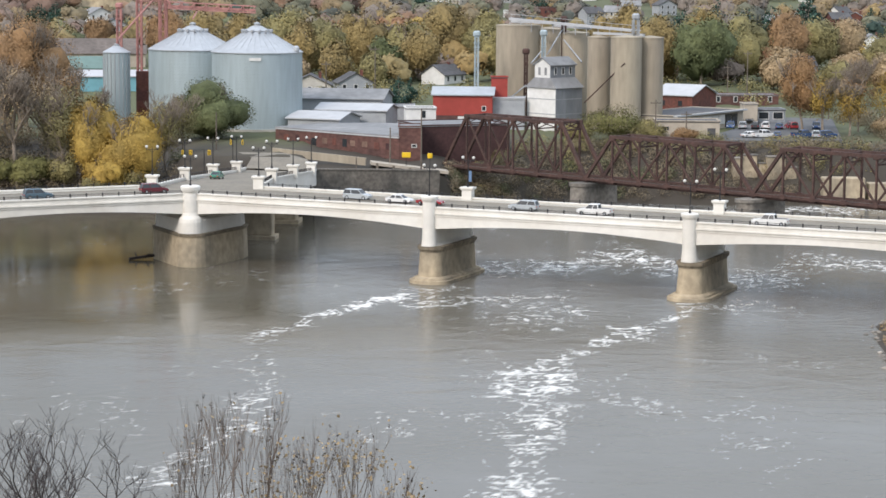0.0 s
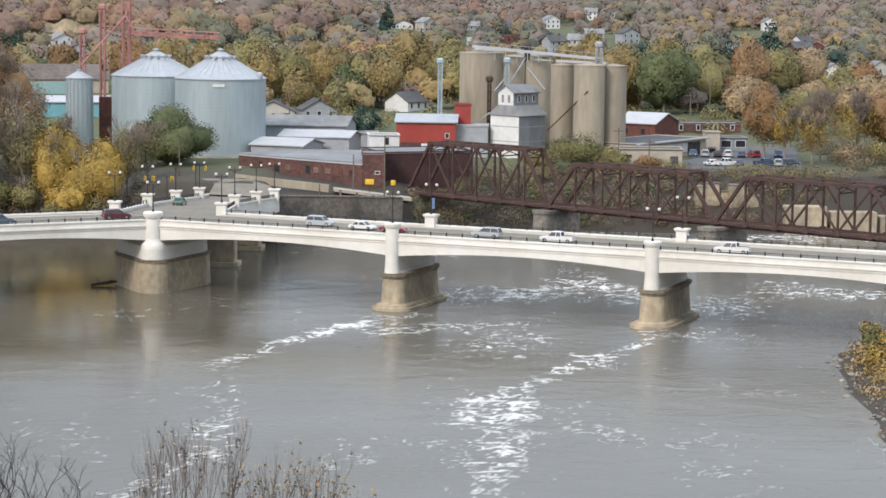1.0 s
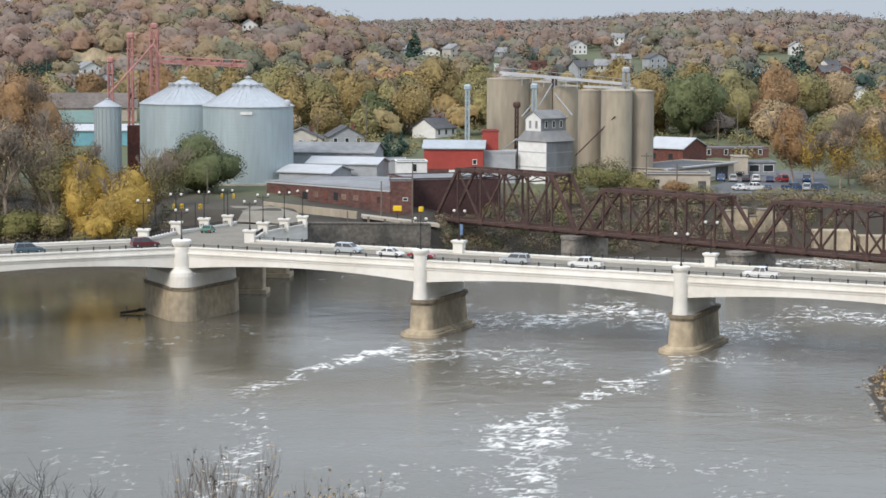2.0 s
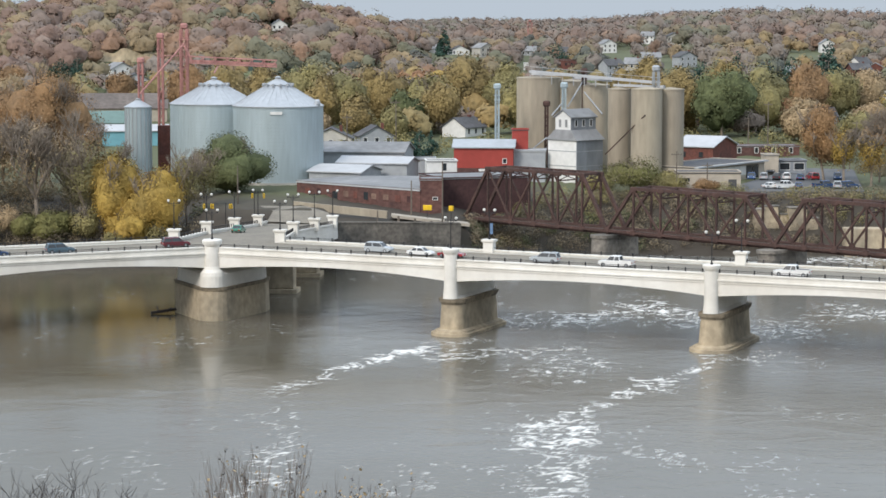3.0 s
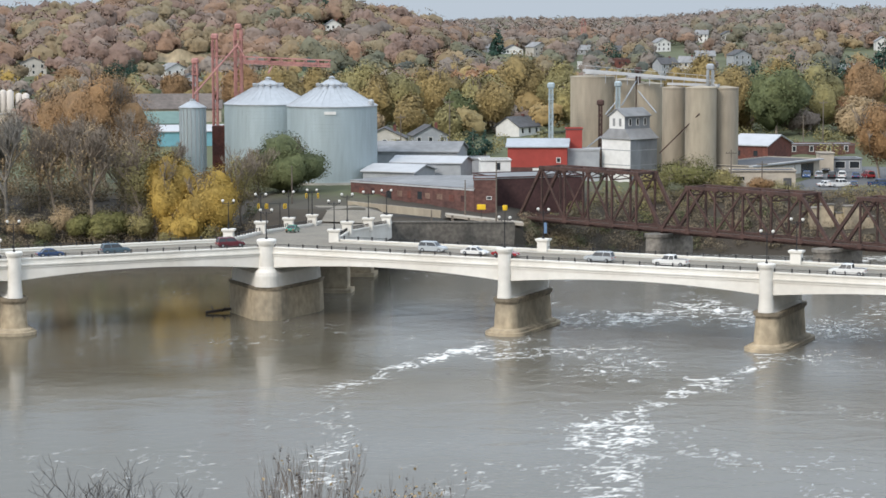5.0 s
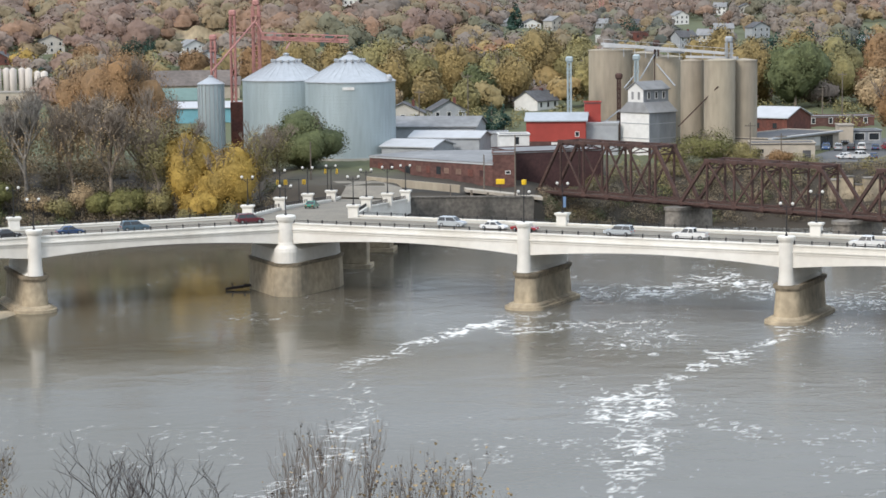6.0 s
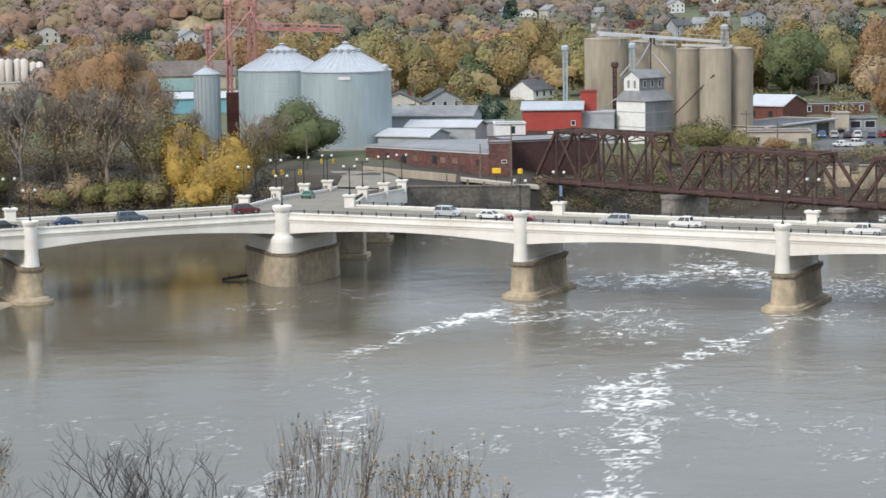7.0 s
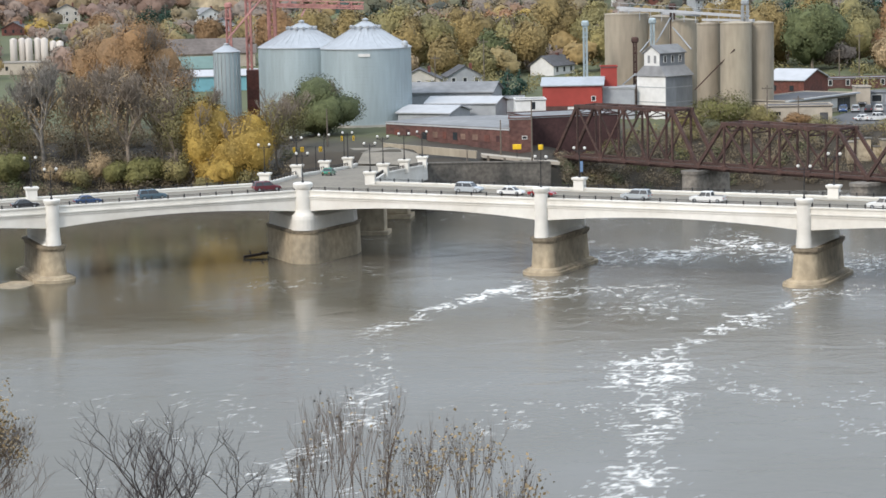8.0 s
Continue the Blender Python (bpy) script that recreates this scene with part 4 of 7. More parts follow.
def building(name, label, cat, x, y, w, d, z0, h, rot, wall_m, roof_m, roof=0.0, wins=(), group="", doors=(), side=0, ridge_y=False):
    """Walls, a roof (flat with an upstand, or a gable of that height), windows and doors on the front."""
    t = thing(name, label, cat, group, m=pose(x, y, 0, 0, 0, rot))
    bm = bmesh.new()
    prism(bm, [(-w / 2, -d / 2), (w / 2, -d / 2), (w / 2, d / 2), (-w / 2, d / 2)], z0 - 2, z0 + h)
    if roof:
        a, b = (w, d) if not ridge_y else (d, w)
        for s in (-1, 1):
            v = [(s * a / 2, -b / 2, z0 + h), (s * a / 2, b / 2, z0 + h), (s * a / 2, 0, z0 + h + roof * 0.98)]
            v2 = [(s * (a / 2 - 0.2), p[1], p[2]) for p in v]
            if ridge_y:
                v, v2 = [(-p[1], p[0], p[2]) for p in v], [(-p[1], p[0], p[2]) for p in v2]
            q = [bm.verts.new(p) for p in v]
            q2 = [bm.verts.new(p) for p in v2]
            bm.faces.new(q)
            bm.faces.new(q2[::-1])
            for i in range(3):
                bm.faces.new((q[i], q[(i + 1) % 3], q2[(i + 1) % 3], q2[i]))
    bmesh.ops.recalc_face_normals(bm, faces=bm.faces[:])
    part("wall", bm, wall_m, t)
    bm = bmesh.new()
    if roof:
        if ridge_y:
            b2 = bmesh.new()
            gable_roof(b2, d, w, z0 + h, roof)
            bmesh.ops.rotate(b2, verts=b2.verts[:], cent=(0, 0, 0), matrix=Matrix.Rotation(math.pi / 2, 3, 'Z'))
            join(bm, b2)
        else:
            gable_roof(bm, w, d, z0 + h, roof)
    else:
        box(bm, -w / 2 - 0.15, w / 2 + 0.15, -d / 2 - 0.15, d / 2 + 0.15, z0 + h, z0 + h + 0.22)
    part("roof", bm, roof_m, t)
    if not roof:
        bm = bmesh.new()
        for a in ((-w / 2 - 0.2, w / 2 + 0.2, -d / 2 - 0.2, -d / 2 + 0.1), (-w / 2 - 0.2, w / 2 + 0.2, d / 2 - 0.1, d / 2 + 0.2), (-w / 2 - 0.2, -w / 2 + 0.1, -d / 2 + 0.1, d / 2 - 0.1), (w / 2 - 0.1, w / 2 + 0.2, -d / 2 + 0.1, d / 2 - 0.1)):
            box(bm, *a, z0 + h + 0.2, z0 + h + 0.42)
        part("roof_edge", bm, wall_m, t)
    for wx, wz, ww, wh in wins:
        window(t, wx, -d / 2, z0 + wz, ww, wh, wall_m if wall_m in (BRICK, TANWALL) else None)
    for wx, ww, wh in doors:
        bm = bmesh.new()
        box(bm, wx - ww / 2, wx + ww / 2, -d / 2 - 0.06, -d / 2 + 0.05, z0, z0 + wh)
        part("door", bm, GLASSD if ww > 2.5 else DARKROOF, t, "dark doorway")
    return t


def rnd_windows(w, h, n, z=1.0, ww=0.9, wh=1.4):
    return [(-w / 2 + (i + 0.5) * w / n, z, ww, wh) for i in range(n)]


def brick_warehouse():
    """Long low warehouse on an uneven plan, its flat roof edged by a thin coping."""
    t = thing("brick_warehouse", "long low weathered red brick warehouse with a flat grey roof", "warehouse")
    plan = [(-31, 495), (-3.2, 469.5), (-2.6, 508), (-19, 509)]
    bm = bmesh.new()
    prism(bm, plan, 7, 14.5)
    part("wall", bm, STAINBRICK, t)
    bm = bmesh.new()
    c = (sum(p[0] for p in plan) / 4, sum(p[1] for p in plan) / 4)
    prism(bm, [(c[0] + (p[0] - c[0]) * 1.012, c[1] + (p[1] - c[1]) * 1.012) for p in plan], 14.5, 14.72)
    part("roof", bm, GREYROOF, t, "flat pale grey roof")
    d = Vector((27.8, -25.5)).normalized()
    out = Vector((d.y, -d.x))
    for k, (s, z, w, h, m) in enumerate(((3.5, 11.7, 1.5, 1.5, BRICK), (7.0, 11.6, 1.2, 1.7, DARKBRICK), (12.2, 10.2, 1.3, 2.7, GLASSD), (15.5, 11.8, 1.5, 1.3, PALEBRICK), (18.4, 11.7, 1.1, 1.5, BRICK), (21.6, 11.5, 1.3, 1.7, GLASSD), (24.0, 11.8, 1.4, 1.2, PALEBRICK), (27.6, 11.8, 1.6, 1.2, PALEBRICK), (31.2, 11.6, 1.5, 1.4, BRICK), (34.6, 11.6, 1.5, 1.4, DARKBRICK))):
        p = Vector((-31, 495)) + d * s
        q = leg_frame(p, d, -out)
        bm = bmesh.new()
        box(bm, -w / 2, w / 2, -0.05, 0.1, z, z + h)
        pane = part("window", bm, m, t, "bricked-up or dark warehouse window")
        pane.matrix_basis = q
        bm = bmesh.new()
        box(bm, -w / 2 - 0.1, w / 2 + 0.1, -0.14, 0.1, z - 0.16, z)
        part("sill", bm, STAINBRICK, pane)
    bm = bmesh.new()
    a, b = Vector((-31, 495)) + out * 0.08, Vector((-3.2, 469.5)) + out * 0.08
    bar(bm, (a.x, a.y, 14.35), (b.x, b.y, 14.35), 0.16, 0.3)
    part("eaves_trim", bm, WHITEROOF, t, "pale metal roof edge")


brick_warehouse()
# lit wall of the next warehouse, added as a block in lighter brick
building("brick_warehouse", "small red brick block added as the lit wall of the next warehouse", "warehouse", -0.9, 473.6, 4.7, 8, 9.2, 7.3, 0, STAINBRICK, GREYROOF, 0, [(0.9, 3.2, 0.9, 0.5)])
# the long wall's shade is put into its dark brick colour
building("brick_warehouse", "plain red brick warehouse beside the railway, its brick darkened for shade", "warehouse", 8.4, 488.5, 20, 15, 9.2, 6.9, 20, DARKBRICK, GREYROOF, 0)
building("loading_block", "small white rendered block with one dark window", "building", 1.3, 512, 6.9, 7, 12.3, 5.6, 4, WHITEWALL, GREYROOF, 0, [(0.6, 3.6, 0.9, 1.7)])
red_shed = building("red_shed", "long red metal shed with a pale grey roof", "shed", 11.8, 528, 14.0, 12, 12.4, 8.0, -4, REDWALL, GALVROOF, 1.5, [(5.0, 4.4, 0.8, 1.0)])
bm = bmesh.new()
box(bm, -7.05, 7.05, -6.06, -5.9, 12.4, 15.6)
part("base_panel", bm, STAINBRICK, red_shed, "brown brick base of the shed")
bm = bmesh.new()
box(bm, -1.1, 0.7, -6.12, -5.9, 12.6, 15.4)
part("door", bm, WHITEWALL, red_shed, "white door")
building("brick_penthouse", "small dark red brick tower on a shed", "building", 20.4, 533, 3.8, 4, 12.4, 11.6, 0, REDWALL, DARKROOF, 0)
building("annex_shed", "pale grey flat-roofed annex beside the white elevator", "shed", 22.6, 528, 7.5, 8, 12.4, 6.9, -4, GREYWALL, WHITEROOF, 0)
for args in (("grey flat-roofed metal storage shed", -17.5, 548, 22, 16, 12.6, 5.6, -8, GREYWALL, GREYROOF, 2.0), ("pale grey metal shed with a low white roof", -13.6, 527, 17, 11, 12.4, 4.3, -14, GREYWALL, WHITEROOF, 1.2), ("grey gabled shed with a pale roof", -21, 516, 13, 12, 12.4, 3.0, -22, GREYWALL, WHITEROOF, 1.3), ("low pale grey shed behind the scrap yard", -5.0, 545, 10, 9, 12.6, 3.6, 0, GREYWALL, GREYROOF, 0)):
    building("storage_shed", args[0], "shed", *args[1:], group="storage sheds")


def white_elevator():
    t = thing("grain_elevator", "old white sided grain elevator with a gabled cupola", "grain elevator", m=pose(33.3, 526, 0, 0, 0, 44))
    bm = bmesh.new()
    box(bm, -4.6, 4.6, -4.6, 4.6, 10, 22.2)
    part("wall", bm, WHITEWALL, t, "white vertical siding")
    bm = bmesh.new()
    prism(bm, [(-5, -5), (5, -5), (5, 5), (-5, 5)], 22.2, 24.6, [(-4.4, -2.6), (4.4, -2.6), (4.4, 2.6), (-4.4, 2.6)])
    part("skirt_roof", bm, GREYROOF, t)
    bm = bmesh.new()
    box(bm, -4.3, 4.3, -2.5, 2.5, 23.6, 27.6)
    for s in (-1, 1):
        q = [bm.verts.new(p) for p in ((s * 4.3, -2.5, 27.6), (s * 4.3, 2.5, 27.6), (s * 4.3, 0, 29.2))]
        bm.faces.new(q)
    part("cupola", bm, WHITEWALL, t)
    bm = bmesh.new()
    gable_roof(bm, 8.6, 5.0, 27.6, 1.6, 0.4)
    part("cupola_roof", bm, GREYROOF, t)
    # shade of the right-hand side, put into grey boards over the white wall
    bm = bmesh.new()
    for i in range(18):
        box(bm, -4.62 + 0.514 * i, -4.14 + 0.514 * i, -4.65, -4.5, 10, 22.1)
    part("side_siding", bm, SHADE_OFFICE_GREY, t, "side boards coloured grey for their shade")
    bm = bmesh.new()
    box(bm, -4.34, 4.34, -2.54, -2.4, 24.3, 27.5)
    part("side_siding", bm, SHADE_OFFICE_GREY, t, "cupola side coloured grey for its shade")
    for y in (-1.0, 1.0):
        bm = bmesh.new()
        box(bm, -4.36, -4.2, y - 0.35, y + 0.35, 25.2, 27.0)
        part("louvre", bm, GREYROOF, t, "grey louvred opening")
    for x in (-2.6, 0, 2.6):
        window(t, x, -2.54, 25.4, 0.7, 1.5)
    for z in (16.0, 19.5):
        bm = bmesh.new()
        box(bm, -4.66, 4.66, -4.66, 4.66, z, z + 0.18)
        part("siding_band", bm, GREYWALL, t)


white_elevator()
building("gable_shop", "red brick gabled shop with a white metal roof", "building", 72.5, 592, 11, 15, 13.2, 3.8, -32, BRICK, WHITEROOF, 2.4, [(-3, 1, 1.2, 1.4), (2, 1, 1.2, 1.4)], ridge_y=False)
store = building("long_store", "long low store with a dark flat roof and white panels", "store", 64.7, 530, 33, 14, 12.4, 3.7, 53, TANWALL, DARKROOF, 0)
# the last two are solid dark panels painted as shade inside open bays
for i in range(7):
    bm = bmesh.new()
    box(bm, -8.0 + 3.1 * i, -5.2 + 3.1 * i, -7.12, -6.95, 12.5 if i > 4 else 13.4, 15.6)
    part("panel", bm, GLASSD if i > 4 else WHITEWALL, store, "dark panel painted as the shade in an open bay" if i > 4 else "white painted panel")
bm = bmesh.new()
box(bm, -16.9, 16.9, -8.0, -6.9, 16.15, 16.5)
part("fascia", bm, WHITEROOF, store, "pale roof fascia")
building("low_garage", "low pale block garage with a brown door", "garage", 61.2, 496.5, 14.0, 8, 11.9, 4.5, -2, TANWALL, DARKROOF, 0, [(-5.6, 2.7, 2.6, 0.8)], doors=[(5.2, 1.8, 3.2)])
building("block_store", "small tan block building beside the car park", "building", 82.6, 546, 3.4, 5, 12.6, 4.6, 3, TANWALL, GREYROOF, 0)
building("office_block", "low dark-roofed office beside the car park", "building", 88.0, 550, 7.2, 7, 12.6, 3.0, 3, SHADE_OFFICE_GREY, DARKROOF, 0, [(-1.8, 1, 2.4, 1.6), (1.8, 1, 2.4, 1.6)])
building("yard_store", "long low brown brick store behind the brick shop", "store", 88, 612, 24, 8, 13.0, 2.6, 4, STAINBRICK, GREYROOF, 0, rnd_windows(24, 3, 5))
building("teal_warehouse", "grey warehouse with a teal metal roof", "warehouse", -103, 684, 17, 13, 14.5, 4.3, 6, GREYWALL, TEALROOF, 3.2, [(2, 1, 1.4, 1.4)])
building("turquoise_shed", "turquoise walled shed with a pale roof", "shed", -88, 650, 19, 9, 14.0, 4.0, 8, TURQ, WHITEROOF, 1.5)
building("long_barrack", "long brown-roofed terrace behind the trees", "building", -128, 790, 58, 12, 17.0, 3.8, 4, TANWALL, BROWNROOF, 3.0, rnd_windows(58, 4, 12))
building("long_barrack", "long brown-roofed terrace among trees", "building", -112, 760, 40, 11, 16.5, 3.6, 6, TANWALL, BROWNROOF, 2.5, rnd_windows(40, 4, 8))
building("pale_depot", "pale concrete depot behind bare trees", "building", -170, 742, 34, 9, 15.5, 3.4, 0, TANWALL, GREYROOF, 0, rnd_windows(34, 4, 6))
for i in range(7):
    tk = thing("storage_tank", "pale taupe upright steel storage tank on short legs", "tank", "white storage tanks", m=pose(-186 + 2.85 * i, 806 + (i % 2) * 1.5, -1.5))
    bm = bmesh.new()
    turned(bm, [(0.5, 16.3), (1.30, 17.55), (1.32, 17.6), (1.32, 26.0 - (1.2 if i > 4 else 0)), (0.4, 26.6 - (1.2 if i > 4 else 0))], 20)
    part("shell", bm, TANKPAINT, tk, smooth=True)
    bm = bmesh.new()
    for a in range(3):
        bar(bm, (math.cos(a * 2.1), math.sin(a * 2.1), 14.5), (math.cos(a * 2.1), math.sin(a * 2.1), 17.7), 0.2)
    part("support", bm, IRON, tk)

rng = random.Random(5)


def house(x, y, rot, w=9.5, d=8.0, storeys=2, wall_m=None, roof_m=None, label="white sided two-storey house with a dark roof"):
    z = float(ground_z(x, y))
    h = 2.9 * storeys
    wins = [(-w / 2 + (i + 0.5) * w / 3, 0.9 + 2.9 * s, 1.0, 1.5) for i in range(3) for s in range(storeys)]
    ht = building("house", label, "house", x, y, w, d, z, h, rot, wall_m or WHITEWALL, roof_m or DARKROOF, 2.8, wins, "town houses", ridge_y=rng.random() < 0.5)
    bm = bmesh.new()
    box(bm, w * 0.2, w * 0.2 + 0.8, -0.4, 0.4, z + h, z + h + 3.6)
    part("chimney", bm, BRICK, ht)
    return ht


HOUSES = [(9.0, 689, 52, 1, 'w'), (30, 1390, 35, 2, 'w'), (15, 1400, 10, 1, 'w'), (88, 1110, 30, 2, 'g'), (101, 1130, -20, 2, 'w'), (138, 1230, 25, 2, 'g'), (176, 1095, 30, 1, 'w'), (218, 1140, 40, 2, 'w'),
          (202, 1060, 12, 2, 'b'), (83, 1400, 15, 1, 'w'), (166, 1550, 10, 2, 'w'), (152, 1590, -12, 2, 'w'), (-86, 1225, 8, 1, 'w'), (-143, 1003, 35, 2, 'w'), (-132, 978, 15, 1, 'g'),
          (126, 1300, 0, 1, 'w'), (112, 1450, 20, 2, 'w'), (60, 1420, -10, 1, 'g'), (3, 1385, 20, 1, 'g'), (143, 728, 25, 1, 'w'), (158, 760, -10, 1, 'w'), (129, 742, 10, 1, 'g'), (170, 900, -10, 2, 'w'), (186, 905, 0, 1, 'w'), (150, 880, 20, 2, 'w'),
          (-214, 1040, 12, 2, 'w'), (-226, 985, 0, 1, 'b'), (210, 930, 5, 1, 'w'), (232, 960, 5, 2, 'g'), (226, 1140, -12, 1, 'b'), (250, 1420, 0, 2, 'w'), (-30, 640, 0, 1, 'w'), (-18, 652, 12, 1, 'g')]
for x, y, rot, st, tone in HOUSES:
    wm = {'w': HOUSEWALL if (x + y) % 3 < 2 else WHITEWALL, 'g': GREYWALL, 'b': BRICK}[tone]
    lab = {'w': "white sided house with a dark gabled roof", 'g': "grey sided house with a gabled roof", 'b': "red brick house with a dark gabled roof"}[tone]
    house(x, y, rot, rng.uniform(8.5, 12), rng.uniform(7.5, 9.5), st, wm, GREYROOF if rng.random() < 0.35 else DARKROOF, lab)
building("school_block", "long red brick institutional building with a flat roof", "building", 76, 1200, 22, 12, 22.6, 5.5, 4, BRICK, GREYROOF, 0, rnd_windows(22, 7, 7, 2.6))
building("white_hall", "long white flat building in the town", "building", 56, 1190, 17, 10, 22.8, 3.6, 0, WHITEWALL, WHITEROOF, 0, rnd_windows(17, 4, 6))
lattice_tower("radio_mast", "distant red lattice mast above the town", 62, 1460, 3.0, 26, 48, PINK, 4.0, "masts")


def cut_bank():
    """A bare sandy cut at the foot of the hill."""
    t = thing("cut_bank", "bare tan sandy cut at the foot of the wooded hill", "bank", kind="structure")
    bm = bmesh.new()
    k, rows = 40, 7
    grid = []
    for j in range(rows):
        v = j / (rows - 1)
        line = []
        for i in range(k + 1):
            u = i / k
            x = -169 + 44 * u
            high = 6.0 * math.sin(math.pi * min(1, 0.12 + 0.9 * u)) ** 0.5 * (0.75 + 0.5 * noise.noise((u * 6, 0.3, 0)))
            y = 1088 + 7 * v + 1.6 * noise.noise((u * 9, v * 2.2, 1.0))
            line.append(bm.verts.new((x, y, float(ground_z(x, 1090)) - 1.5 + (high + 3.0) * v)))
        grid.append(line)
    for a, b in zip(grid, grid[1:]):
        for i in range(k):
            bm.faces.new((a[i], a[i + 1], b[i + 1], b[i]))
    part("sand_face", bm, SANDBANK, t, smooth=True)


cut_bank()


def pole(x, y, h, arms=1, label="weathered wooden utility pole with a crossarm", cat="utility pole"):
    z = float(ground_z(x, y))
    p = thing("utility_pole", label, cat, "utility poles", m=pose(x, y, z))
    bm = bmesh.new()
    turned(bm, [(0.19, -0.5), (0.12, h), (0.05, h + 0.05)], 8)
    part("shaft", bm, WOODPOLE, p)
    for i in range(arms):
        bm = bmesh.new()
        box(bm, -1.2, 1.2, -0.08, 0.08, h - 0.8 - i, h - 0.62 - i)
        for s in (-1.05, -0.4, 0.4, 1.05):
            box(bm, s - 0.06, s + 0.06, -0.06, 0.06, h - 0.62 - i, h - 0.4 - i)
        part("crossarm", bm, WOODPOLE, p)
    return p


for x, y, h, a in ((93.6, 623, 14.0, 1), (90.5, 640, 9, 1), (-11.8, 451.5, 9.5, 0), (1.5, 457.5, 13.0, 0), (-5.0, 462, 8.0, 0), (-22.5, 565, 14, 1), (-11, 620, 15, 1), (53.5, 490, 10, 1), (60.2, 489, 7.5, 1), (27, 600, 13, 1), (-42, 470, 8, 0), (118, 620, 9, 1), (105, 560, 8, 0)):
    pole(x, y, h, a)


def traffic_signal(x, y, xs):
    """A span of yellow signal heads hung from a wire between two poles."""
    z = float(ground_z(x, y))
    t = thing("traffic_signal", "yellow traffic signal heads hanging over a crossing", "traffic signal", "traffic signals", m=pose(x, y, z))
    bm = bmesh.new()
    bar(bm, (0, 0, 0), (0, 0, 5.6), 0.16, k=8)
    part("mast", bm, IRON, t)
    bm = bmesh.new()
    bar(bm, (min(xs) - 0.3, 0, 5.5), (max(xs) + 0.3, 0, 5.5), 0.05)
    part("wire", bm, IRON, t)
    for i, s in enumerate(xs):
        bm = bmesh.new()
        box(bm, s - 0.19, s + 0.19, -0.17, 0.17, 4.45, 5.45, 0.04)
        hd = part("signal_head", bm, YELLOW, t, "yellow signal head")
        for k in range(3):
            bm = bmesh.new()
            box(bm, s - 0.11, s + 0.11, -0.21, -0.16, 4.53 + 0.3 * k, 4.74 + 0.3 * k, 0.03)
            part("lens", bm, GLASSD, hd)


traffic_signal(-43.0, 453, [-4.4, -2.9, -2.6, 0.9, 1.2])
traffic_signal(-37.2, 454, [-0.4, 2.0])
for x, y, z in ((-1.6, 455.5, 11.9), (3.3, 457.5, 11.6)):
    s = thing("railway_sign", "yellow warning board beside the railway", "sign", "railway signs", m=pose(x, y, z))
    bm = bmesh.new()
    box(bm, -0.9, 0.9, -0.1, 0.1, -0.55, 0.55, 0.1) if x < 0 else turned(bm, [(0.5, -0.5), (0.55, 0), (0.5, 0.5)], 10)
    part("board", bm, YELLOW, s)
    bm = bmesh.new()
    bar(bm, (0, 0.12, -2.2), (0, 0.12, 0), 0.12)
    part("post", bm, IRON, s)

# roads and car park on the far bank
bm = bmesh.new()
line = [((-34.2, 449), (-20.2, 447)), ((-33.5, 456), (-22, 455)), ((-37, 464), (-27, 463))]
rows2 = [[bm.verts.new((p[0], p[1], max(9.2 + 0.22 * (p[1] - 447), 9.2) if p[1] < 457 else float(ground_z(*p)) + 0.15)) for p in pr] for pr in line]
for p, q in zip(rows2, rows2[1:]):
    bm.faces.new((p[0], p[1], q[1], q[0]))
rd = part("road", bm, ASPHALT, None, "grey asphalt road meeting the bridge")
tagged(rd, category="road", kind="structure")
bm = bmesh.new()
prism(bm, [(68, 488), (95, 489), (106, 560), (92, 566), (70, 508)], 11.0, 12.75)
cp = part("car_park", bm, LOT, None, "grey asphalt car park on the far bank")
tagged(cp, category="car park", kind="structure")
# concrete river wall at the old lock, seen through the railway bridge
lw = thing("lock_wall", "pale stained concrete lock wall beside the river", "river wall", kind="structure")
for x0, x1, y, z in ((88, 97, 474, 6.0), (98, 108, 474.5, 4.8), (109, 122, 476, 3.8)):
    bm = bmesh.new()
    box(bm, x0, x1, y - 1.5, y + 2.5, -2, z, 0.15)
    part("wall_panel", bm, PIERSTONE, lw)
for x, y, w, z in ((70.2, 478.0, 1.2, 9.6), (72.8, 478.6, 1.8, 10.2), (75.8, 479.2, 1.1, 8.4), (78.6, 478.4, 2.2, 9.9), (81.8, 479.0, 1.4, 7.6)):
    rw = thing("ruined_pillar", "stained concrete pillar of a ruined mill on the bank", "pillar", "mill ruins", m=pose(x, y, 0, 0, 0, 8))
    bm = bmesh.new()
    prism(bm, [(-w, -0.9), (w, -0.9), (w, 0.9), (-w, 0.9)], 0.5, z, [(-w * 0.92, -0.8), (w * 0.8, -0.8), (w * 0.85, 0.8), (-w * 0.95, 0.8)])
    part("shaft", bm, PIERSTONE, rw)
    bm = bmesh.new()
    box(bm, -w * 1.05, w * 0.95, -1.0, 1.0, z, z + 0.35, 0.08)
    part("cap", bm, DARKSTONE, rw)
fl = thing("embankment_wall", "long low pale stone wall on the grassy bank", "wall", kind="structure")
bm = bmesh.new()
bar(bm, (-30, 466, 11.6), (-10, 458.5, 10.2), 0.5, 1.6)
part("wall_face", bm, SILOC, fl)

